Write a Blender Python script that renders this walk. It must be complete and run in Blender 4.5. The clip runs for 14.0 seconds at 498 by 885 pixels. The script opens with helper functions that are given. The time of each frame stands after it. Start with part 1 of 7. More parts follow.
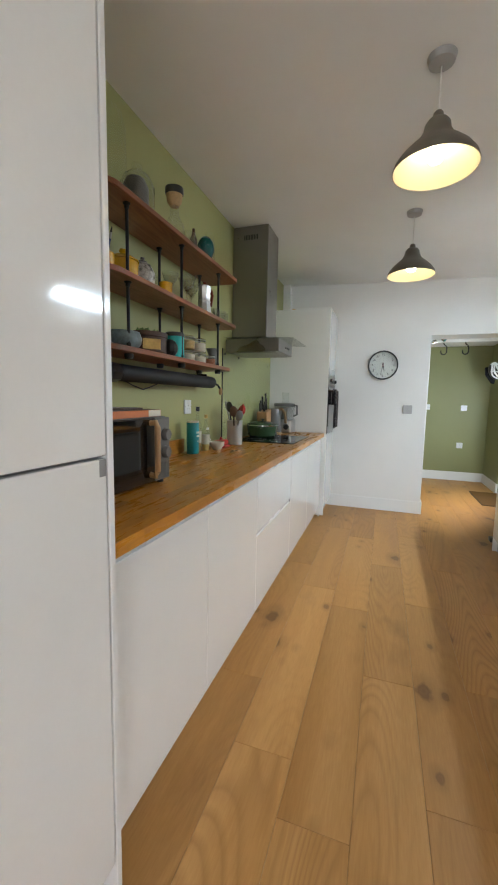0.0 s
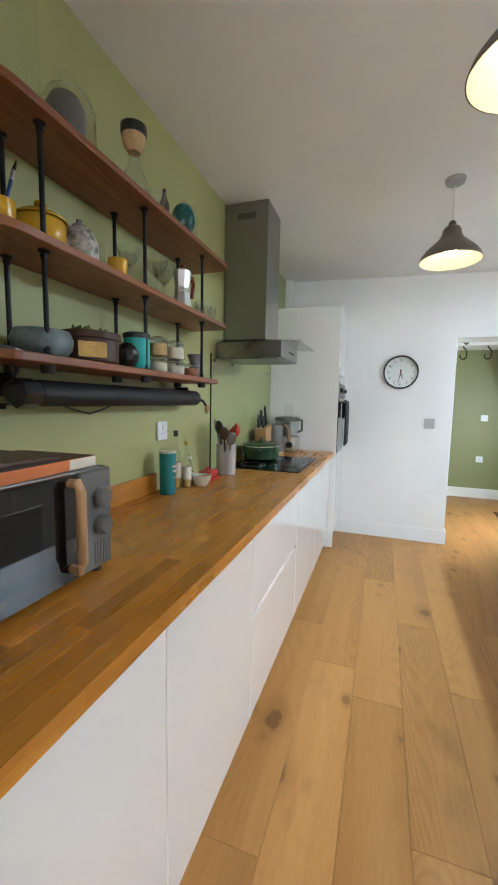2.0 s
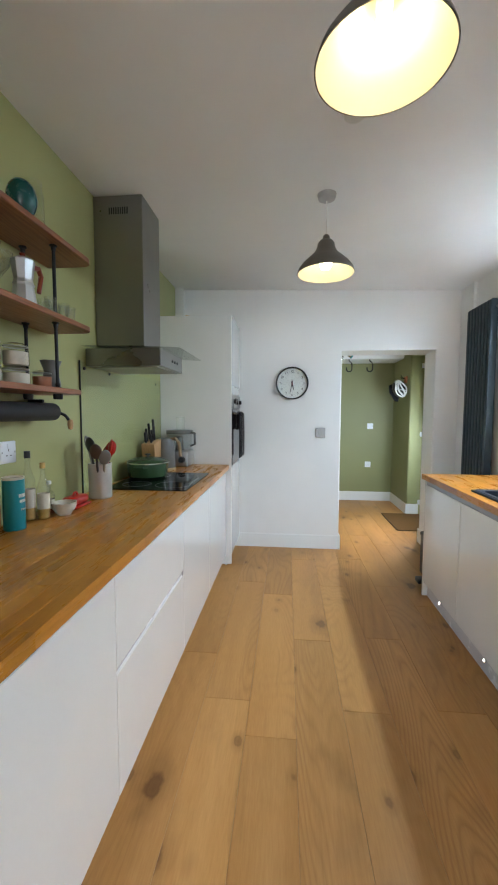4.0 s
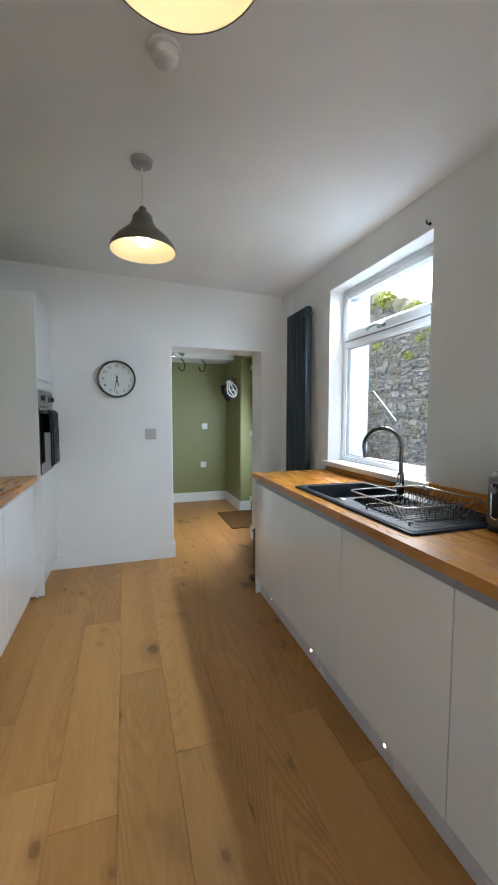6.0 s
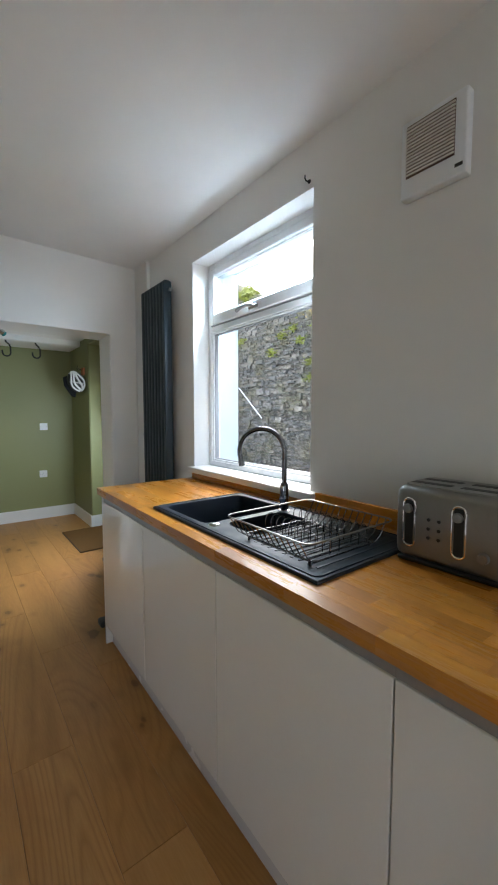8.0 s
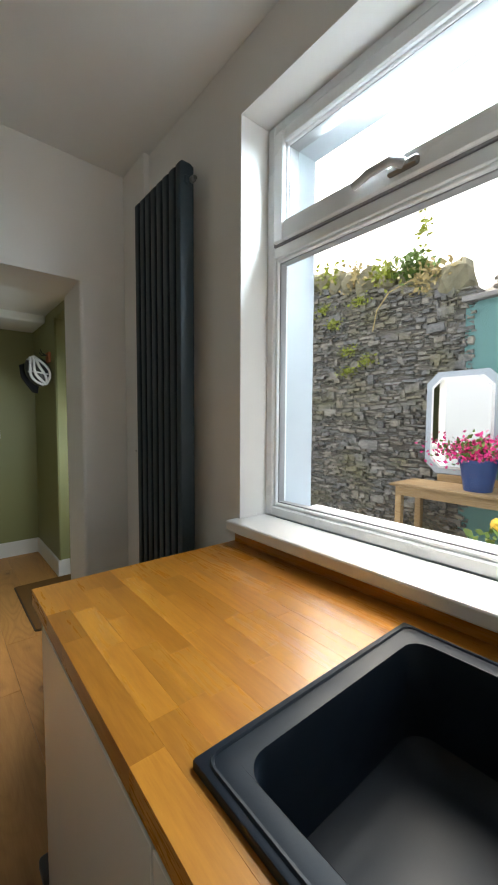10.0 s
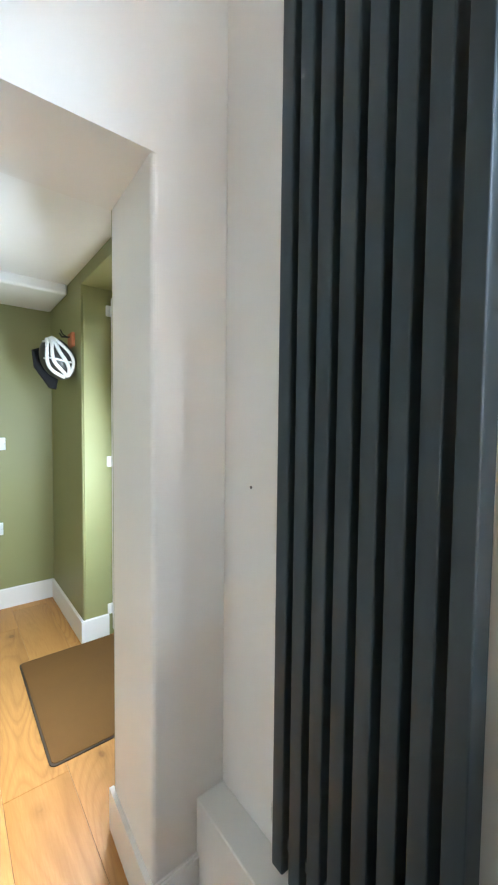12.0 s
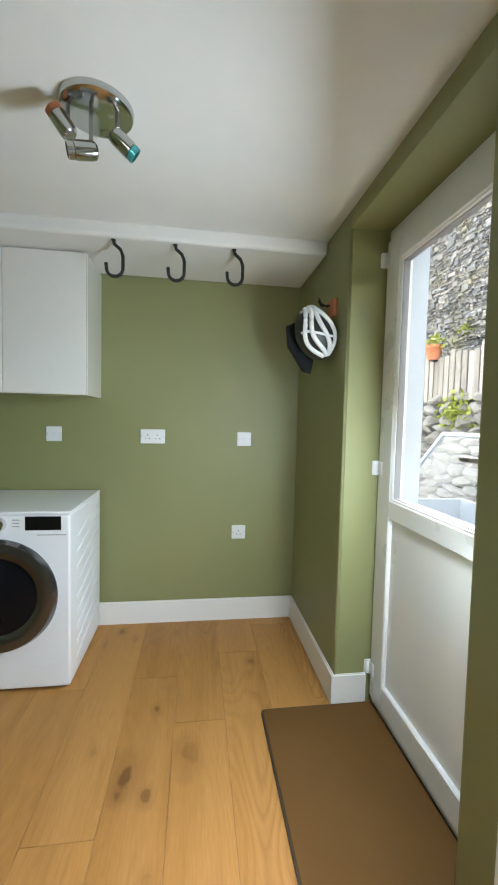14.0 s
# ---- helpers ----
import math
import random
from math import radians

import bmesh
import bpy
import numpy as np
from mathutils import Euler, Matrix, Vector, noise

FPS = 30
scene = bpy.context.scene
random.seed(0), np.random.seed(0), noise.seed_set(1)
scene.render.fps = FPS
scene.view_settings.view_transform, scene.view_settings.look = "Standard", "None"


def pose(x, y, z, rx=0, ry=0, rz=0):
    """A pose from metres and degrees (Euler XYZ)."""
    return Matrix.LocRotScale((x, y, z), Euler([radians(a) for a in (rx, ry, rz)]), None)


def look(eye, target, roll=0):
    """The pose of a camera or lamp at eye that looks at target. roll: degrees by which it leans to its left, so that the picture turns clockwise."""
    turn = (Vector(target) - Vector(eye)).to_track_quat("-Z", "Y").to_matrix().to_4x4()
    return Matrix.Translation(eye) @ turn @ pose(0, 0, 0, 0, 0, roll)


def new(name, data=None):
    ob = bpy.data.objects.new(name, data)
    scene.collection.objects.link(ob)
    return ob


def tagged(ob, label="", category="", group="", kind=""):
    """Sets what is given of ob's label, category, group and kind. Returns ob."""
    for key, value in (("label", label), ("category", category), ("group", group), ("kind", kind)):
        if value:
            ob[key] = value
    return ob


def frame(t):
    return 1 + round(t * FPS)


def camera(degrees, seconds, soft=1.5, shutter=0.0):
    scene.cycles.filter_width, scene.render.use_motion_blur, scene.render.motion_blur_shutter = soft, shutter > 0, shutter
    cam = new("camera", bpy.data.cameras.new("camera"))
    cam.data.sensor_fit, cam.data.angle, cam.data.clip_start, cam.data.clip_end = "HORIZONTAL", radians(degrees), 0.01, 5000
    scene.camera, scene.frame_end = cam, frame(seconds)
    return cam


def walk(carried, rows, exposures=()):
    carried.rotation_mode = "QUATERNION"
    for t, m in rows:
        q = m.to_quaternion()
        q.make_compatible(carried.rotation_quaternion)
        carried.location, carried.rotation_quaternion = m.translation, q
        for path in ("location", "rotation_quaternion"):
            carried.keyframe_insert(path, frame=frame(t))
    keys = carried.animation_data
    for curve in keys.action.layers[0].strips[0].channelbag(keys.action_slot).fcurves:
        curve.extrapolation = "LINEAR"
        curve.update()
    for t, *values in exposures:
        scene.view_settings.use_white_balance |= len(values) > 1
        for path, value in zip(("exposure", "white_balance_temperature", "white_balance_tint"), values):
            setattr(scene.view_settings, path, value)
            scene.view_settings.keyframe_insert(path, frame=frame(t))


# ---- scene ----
cam = camera(65.9, 14.0, 2.0)
PATH = [
    (0, (0.037, 0.368, 1.252), (-0.614, 2.246, 1.027), 1.1),
    (0.5, (-0.038, 0.55, 1.266), (-0.704, 2.422, 1.033), 1.2),
    (1, (-0.115, 0.713, 1.313), (-0.784, 2.583, 1.079), 1.1),
    (1.5, (-0.143, 0.848, 1.334), (-0.811, 2.719, 1.1), 1.1),
    (2, (-0.135, 0.944, 1.344), (-0.786, 2.823, 1.133), 1.1),
    (2.5, (-0.122, 1.012, 1.349), (-0.698, 2.918, 1.165), 0.9),
    (5, (0.026, 1.239, 1.349), (0.196, 3.227, 1.208), 0.2),
    (5.5, (0.047, 1.307, 1.333), (0.435, 3.264, 1.197), 0.3),
    (6, (0.064, 1.385, 1.336), (0.678, 3.284, 1.197), 0.1),
    (6.5, (0.091, 1.447, 1.335), (0.919, 3.262, 1.19), 0.1),
    (7, (0.128, 1.508, 1.339), (1.149, 3.221, 1.187), -0.1),
    (9.5, (0.715, 2.756, 1.319), (1.995, 4.287, 1.185), 0.1),
    (10, (0.796, 3.076, 1.327), (2.07, 4.612, 1.203), 0.3),
    (10.5, (0.856, 3.352, 1.329), (2.12, 4.897, 1.21), 0.3),
    (11, (0.906, 3.631, 1.351), (2.162, 5.182, 1.235), 0.2),
    (11.5, (0.952, 3.867, 1.324), (2.2, 5.427, 1.223), 0.4),
    (12, (0.961, 4.119, 1.326), (2.201, 5.686, 1.232), 0.6),
    (12.5, (0.935, 4.336, 1.301), (2.045, 5.999, 1.227), 0.7),
    (13, (0.933, 4.545, 1.295), (1.784, 6.355, 1.238), 0.8),
    (13.5, (0.899, 4.7, 1.306), (1.469, 6.616, 1.229), 1.1),
    (14, (0.95, 4.868, 1.284), (1.219, 6.847, 1.175), 1.4),
]
EXPOSURES = [
    (0.0, 2.65, 6500, 10), (0.7, 2.82, 6450, 10), (1.5, 3.0, 6320, 10), (2.7, 2.88, 6200, 10), (5.0, 2.5, 6080, 10), (6.0, 2.25, 6080, 10), (7.2, 2.3, 6050, 10),
    (9.3, 1.4, 6700, 10), (10.0, 1.45, 7000, 10), (10.5, 1.5, 7000, 10), (11.0, 2.15, 6600, 10), (11.5, 3.3, 6050, 10), (12.0, 3.45, 6150, 10), (12.5, 3.15, 6200, 10), (13.0, 2.9, 6280, 10), (14.0, 2.75, 6480, 10),
]
walk(cam, [(t, look(eye, target, roll)) for t, eye, target, roll in PATH], EXPOSURES)

# ---- world, sun ----
sky_world = bpy.data.worlds.new("overcast_sky")
scene.world = sky_world
sky_world.use_nodes = True
wn = sky_world.node_tree
wn.nodes.clear()
w_out = wn.nodes.new("ShaderNodeOutputWorld")
w_bg = wn.nodes.new("ShaderNodeBackground")
w_sky = wn.nodes.new("ShaderNodeTexSky")
w_sky.sky_type = "NISHITA"
w_sky.sun_disc = False
w_sky.sun_elevation = radians(52)
w_sky.sun_rotation = radians(35)
w_sky.air_density, w_sky.dust_density, w_sky.ozone_density = 1.0, 7.0, 1.0
w_bg.inputs["Strength"].default_value = 0.28
w_hue = wn.nodes.new("ShaderNodeHueSaturation")
w_hue.inputs["Saturation"].default_value = 0.4
wn.links.new(w_sky.outputs[0], w_hue.inputs["Color"])
wn.links.new(w_hue.outputs[0], w_bg.inputs[0])
wn.links.new(w_bg.outputs[0], w_out.inputs[0])

sun = new("sun", bpy.data.lights.new("sun", "SUN"))
sun.data.energy, sun.data.angle, sun.data.color = 0.35, radians(70), (1.0, 0.96, 0.9)
sun.matrix_world = look((10 * math.sin(radians(35)), 10 * math.cos(radians(35)), 13), (0, 0, 0))


def daylight(name, at, towards, w, h, watts, col):
    """An added area lamp w by h, facing towards, that stands in for sky light."""
    lamp = new(name, bpy.data.lights.new(name, "AREA"))
    lamp.data.shape, lamp.data.size, lamp.data.size_y = "RECTANGLE", w, h
    lamp.data.energy, lamp.data.color = watts, col
    lamp.matrix_world = look(at, towards)
    return lamp


SKY = (0.79, 0.91, 1.0)
# Fill lamp added behind the start of the walk; no glazing is known there.
daylight("daylight_garden_doors", (-0.1, -1.56, 1.15), (0.1, 2.0, 1.25), 1.4, 2.0, 1.6, (0.74, 0.91, 1.0))
daylight("daylight_window", (1.626, 3.0385, 1.50), (1.266, 3.945, 1.38), 0.04, 0.95, 0.8, SKY)
daylight("daylight_window_head", (1.812, 3.565, 2.232), (0.2, 3.35, 1.2), 0.64, 0.10, 11.5, (0.68, 0.86, 1.0))
daylight("daylight_back_door", (1.668, 5.755, 1.10), (0.74, 6.07, 0.75), 0.13, 1.2, 5.4, SKY)


# ---- materials ----
def tree(name):
    m = bpy.data.materials.new(name)
    m.use_nodes = True
    nt = m.node_tree
    nt.nodes.clear()
    o = nt.nodes.new("ShaderNodeOutputMaterial")
    b = nt.nodes.new("ShaderNodeBsdfPrincipled")
    nt.links.new(b.outputs[0], o.inputs[0])
    return m, nt, b


def place(nt, scale=(1, 1, 1), scatter=0.0):
    """World position, stretched; scatter shifts it by each piece's own random number."""
    g = nt.nodes.new("ShaderNodeNewGeometry")
    mp = nt.nodes.new("ShaderNodeMapping")
    mp.inputs["Scale"].default_value = scale
    if scatter:
        oi = nt.nodes.new("ShaderNodeObjectInfo")
        mul = nt.nodes.new("ShaderNodeVectorMath")
        mul.operation = "SCALE"
        mul.inputs[0].default_value = (3.1, 7.7, 5.3)
        sc = nt.nodes.new("ShaderNodeMath")
        sc.operation = "MULTIPLY"
        sc.inputs[1].default_value = scatter
        nt.links.new(oi.outputs["Random"], sc.inputs[0])
        nt.links.new(sc.outputs[0], mul.inputs["Scale"])
        add = nt.nodes.new("ShaderNodeVectorMath")
        nt.links.new(g.outputs["Position"], add.inputs[0])
        nt.links.new(mul.outputs[0], add.inputs[1])
        nt.links.new(add.outputs[0], mp.inputs[0])
    else:
        nt.links.new(g.outputs["Position"], mp.inputs[0])
    return mp


def noise_at(nt, mp, scale, detail=4, rough=0.55, distort=0.0):
    n = nt.nodes.new("ShaderNodeTexNoise")
    n.inputs["Scale"].default_value = scale
    n.inputs["Detail"].default_value = detail
    n.inputs["Roughness"].default_value = rough
    n.inputs["Distortion"].default_value = distort
    nt.links.new(mp.outputs[0], n.inputs["Vector"])
    return n.outputs["Fac"]


def ramp(nt, fac, stops):
    r = nt.nodes.new("ShaderNodeValToRGB")
    els = r.color_ramp.elements
    while len(els) < len(stops):
        els.new(0.5)
    for e, (p, c) in zip(els, stops):
        e.position = p
        e.color = (*c, 1) if len(c) == 3 else c
    nt.links.new(fac, r.inputs[0])
    return r.outputs[0]


def math_node(nt, op, a, b=None):
    n = nt.nodes.new("ShaderNodeMath")
    n.operation = op
    for i, v in enumerate((a, b)):
        if v is None:
            continue
        if isinstance(v, (int, float)):
            n.inputs[i].default_value = v
        else:
            nt.links.new(v, n.inputs[i])
    return n.outputs[0]


def mix_col(nt, fac, a, b, mode="MIX"):
    n = nt.nodes.new("ShaderNodeMix")
    n.data_type, n.blend_type = "RGBA", mode
    for sock, v in ((n.inputs[0], fac), (n.inputs[6], a), (n.inputs[7], b)):
        if isinstance(v, (int, float)):
            sock.default_value = v
        elif isinstance(v, tuple):
            sock.default_value = (*v, 1)
        else:
            nt.links.new(v, sock)
    return n.outputs[2]


def bump_to(nt, b, height, strength, distance=0.004):
    bp = nt.nodes.new("ShaderNodeBump")
    bp.inputs["Strength"].default_value = strength
    bp.inputs["Distance"].default_value = distance
    nt.links.new(height, bp.inputs["Height"])
    nt.links.new(bp.outputs[0], b.inputs["Normal"])


def shade(c, k):
    return tuple(min(1, v * k) for v in c)


def mat(name, col, rough=0.5, metal=0.0, var=0.08, scale=3.0, fine=90.0, bump=0.08, coat=0.0, rvar=0.08, spec=0.5):
    """A plain surface with stains at one scale and grain at another."""
    m, nt, b = tree(name)
    mp = place(nt)
    big = noise_at(nt, mp, scale, 5)
    small = noise_at(nt, mp, fine, 3)
    both = math_node(nt, "ADD", math_node(nt, "MULTIPLY", big, 0.7), math_node(nt, "MULTIPLY", small, 0.3))
    c = ramp(nt, both, [(0.3, shade(col, 1 - var)), (0.7, shade(col, 1 + var))])
    nt.links.new(c, b.inputs["Base Color"])
    r = ramp(nt, big, [(0.3, (max(0.02, rough - rvar),) * 3), (0.7, (min(1, rough + rvar),) * 3)])
    nt.links.new(r, b.inputs["Roughness"])
    b.inputs["Metallic"].default_value = metal
    b.inputs["Coat Weight"].default_value = coat
    b.inputs["Specular IOR Level"].default_value = spec
    b.inputs["Coat Roughness"].default_value = 0.06
    if bump:
        bump_to(nt, b, both, bump, 0.002)
    return m


def paint(name, col, rough=0.6):
    """Rolled wall paint over plaster: soft hollows and roller stipple."""
    m, nt, b = tree(name)
    mp = place(nt)
    big = noise_at(nt, mp, 1.3, 4)
    stip = noise_at(nt, mp, 260, 2)
    mid = noise_at(nt, mp, 9, 3)
    c = ramp(nt, big, [(0.3, shade(col, 0.955)), (0.7, shade(col, 1.03))])
    nt.links.new(c, b.inputs["Base Color"])
    b.inputs["Roughness"].default_value = rough
    h = math_node(nt, "ADD", math_node(nt, "MULTIPLY", stip, 0.25), mid)
    bump_to(nt, b, h, 0.10, 0.004)
    return m


def wood(name, light, mid, dark, along="y", rough=0.4, scatter=1.0, spread=0.35, ring=1.0, knots=0.0, bump=0.12, grain=1.0, rings=26.0, tones=None):
    """Wood whose grain runs along one axis; each piece takes its own cut and tone."""
    m, nt, b = tree(name)
    k = {"x": (0.09, 1, 1), "y": (1, 0.09, 1), "z": (1, 1, 0.09)}[along]
    mp = place(nt, tuple(v * grain for v in k), scatter * 9)
    base = noise_at(nt, mp, 5.5, 3, 0.45, 0.6)
    rng = math_node(nt, "FRACT", math_node(nt, "MULTIPLY", base, rings))
    tri = math_node(nt, "ABSOLUTE", math_node(nt, "SUBTRACT", rng, 0.5))
    fib = noise_at(nt, mp, 150, 3, 0.6)
    blotch = noise_at(nt, mp, 7, 3)
    t = math_node(nt, "ADD", math_node(nt, "MULTIPLY", tri, 0.62 * ring), math_node(nt, "MULTIPLY", fib, 0.38))
    t = math_node(nt, "ADD", t, math_node(nt, "MULTIPLY", math_node(nt, "SUBTRACT", blotch, 0.5), 0.7))
    c = ramp(nt, t, [(0.08, dark), (0.38, mid), (0.75, light)])
    oi = nt.nodes.new("ShaderNodeObjectInfo")
    tone = ramp(nt, oi.outputs["Random"], tones or [(0.0, (1 - spread,) * 3), (0.5, (1, 1, 1)), (1.0, (1 + spread * 0.45, 1 + spread * 0.42, 1 + spread * 0.35))])
    c = mix_col(nt, 1.0, c, tone, "MULTIPLY")
    if knots:
        kp = place(nt, {"y": (1, 0.55, 1), "x": (0.55, 1, 1), "z": (1, 1, 0.55)}[along], scatter * 9)
        v = nt.nodes.new("ShaderNodeTexVoronoi")
        v.inputs["Scale"].default_value = 3.6
        wob = noise_at(nt, kp, 14, 3)
        nt.links.new(kp.outputs[0], v.inputs["Vector"])
        d = math_node(nt, "ADD", v.outputs["Distance"], math_node(nt, "MULTIPLY", math_node(nt, "SUBTRACT", wob, 0.5), 0.12))
        kn = ramp(nt, d, [(0.0, (1, 1, 1)), (0.06, (0.7,) * 3), (0.10, (0.28,) * 3), (0.2, (0, 0, 0))])
        c = mix_col(nt, math_node(nt, "MULTIPLY", kn, knots), c, shade(dark, 0.45))
    nt.links.new(c, b.inputs["Base Color"])
    r = ramp(nt, t, [(0.1, (rough + 0.08,) * 3), (0.7, (rough - 0.06,) * 3)])
    nt.links.new(r, b.inputs["Roughness"])
    bump_to(nt, b, t, bump, 0.0015)
    return m


def plank_floor():
    """Rustic oak boards: cathedral figure in broad arches, fine pores, round knots with dark rings."""
    m, nt, b = tree("oak_plank")
    mp = place(nt, (1, 0.075, 1), 9)
    arch = place(nt, (1, 0.17, 1), 9)
    wide = noise_at(nt, arch, 2.3, 2, 0.4, 0.5)
    rng = math_node(nt, "FRACT", math_node(nt, "MULTIPLY", wide, 46.0))
    line = ramp(nt, rng, [(0.0, (0.35,) * 3), (0.45, (0.0,) * 3), (0.86, (0.9,) * 3), (1.0, (0.35,) * 3)])
    patch = ramp(nt, noise_at(nt, mp, 2.2, 2), [(0.42, (0.12,) * 3), (0.60, (1.0,) * 3)])
    fib = noise_at(nt, mp, 190, 3, 0.6)
    blotch = noise_at(nt, mp, 6, 4)
    c = ramp(nt, math_node(nt, "ADD", math_node(nt, "MULTIPLY", fib, 0.3), math_node(nt, "MULTIPLY", blotch, 0.7)), [(0.3, (0.355, 0.168, 0.047)), (0.5, (0.440, 0.219, 0.065)), (0.7, (0.525, 0.277, 0.094))])
    c = mix_col(nt, math_node(nt, "MULTIPLY", math_node(nt, "MULTIPLY", line, patch), 0.44), c, (0.22, 0.094, 0.026))
    kp = place(nt, (1, 0.62, 1), 9)
    wob = noise_at(nt, kp, 16, 3)
    clump = ramp(nt, noise_at(nt, kp, 1.9, 2), [(0.40, (0.0, 0.0, 0.0)), (0.52, (1, 1, 1))])
    for scale, amount in ((3.1, 1.0), (7.0, 0.8)):
        v = nt.nodes.new("ShaderNodeTexVoronoi")
        v.inputs["Scale"].default_value = scale
        nt.links.new(kp.outputs[0], v.inputs["Vector"])
        d = math_node(nt, "ADD", v.outputs["Distance"], math_node(nt, "MULTIPLY", math_node(nt, "SUBTRACT", wob, 0.5), 0.20))
        kn = ramp(nt, d, [(0.0, (0.85,) * 3), (0.05, (0.72,) * 3), (0.08, (0.8,) * 3), (0.12, (0.3,) * 3), (0.28, (0, 0, 0))])
        c = mix_col(nt, math_node(nt, "MULTIPLY", math_node(nt, "MULTIPLY", kn, clump), amount), c, (0.105, 0.043, 0.013))
    streak = ramp(nt, noise_at(nt, mp, 22, 2), [(0.62, (0, 0, 0)), (0.72, (1, 1, 1))])
    c = mix_col(nt, math_node(nt, "MULTIPLY", streak, 0.16), c, (0.20, 0.09, 0.028))
    oi = nt.nodes.new("ShaderNodeObjectInfo")
    c = mix_col(nt, 1.0, c, ramp(nt, oi.outputs["Random"], [(0.0, (0.88, 0.865, 0.84)), (0.5, (0.98, 0.975, 0.97)), (1.0, (1.07, 1.07, 1.07))]), "MULTIPLY")
    nt.links.new(c, b.inputs["Base Color"])
    nt.links.new(ramp(nt, blotch, [(0.3, (0.36,) * 3), (0.7, (0.48,) * 3)]), b.inputs["Roughness"])
    b.inputs["Specular IOR Level"].default_value = 0.32
    bump_to(nt, b, fib, 0.05, 0.0015)
    return m


def glass(name, tint=(1, 1, 1), gloss=1.0):
    m = bpy.data.materials.new(name)
    m.use_nodes = True
    nt = m.node_tree
    nt.nodes.clear()
    o = nt.nodes.new("ShaderNodeOutputMaterial")
    tr = nt.nodes.new("ShaderNodeBsdfTransparent")
    tr.inputs[0].default_value = (*tint, 1)
    gl = nt.nodes.new("ShaderNodeBsdfGlossy")
    gl.inputs["Roughness"].default_value = 0.02
    lw = nt.nodes.new("ShaderNodeLayerWeight")
    lw.inputs[0].default_value = 0.5
    f = math_node(nt, "MULTIPLY", math_node(nt, "ADD", math_node(nt, "MULTIPLY", math_node(nt, "POWER", lw.outputs["Facing"], 4.0), 0.55), 0.045), gloss)
    mx = nt.nodes.new("ShaderNodeMixShader")
    nt.links.new(f, mx.inputs[0])
    nt.links.new(tr.outputs[0], mx.inputs[1])
    nt.links.new(gl.outputs[0], mx.inputs[2])
    nt.links.new(mx.outputs[0], o.inputs[0])
    return m


def glow(name, col, strength):
    m, nt, b = tree(name)
    b.inputs["Base Color"].default_value = (0.9, 0.9, 0.9, 1)
    b.inputs["Emission Color"].default_value = (*col, 1)
    b.inputs["Emission Strength"].default_value = strength
    return m


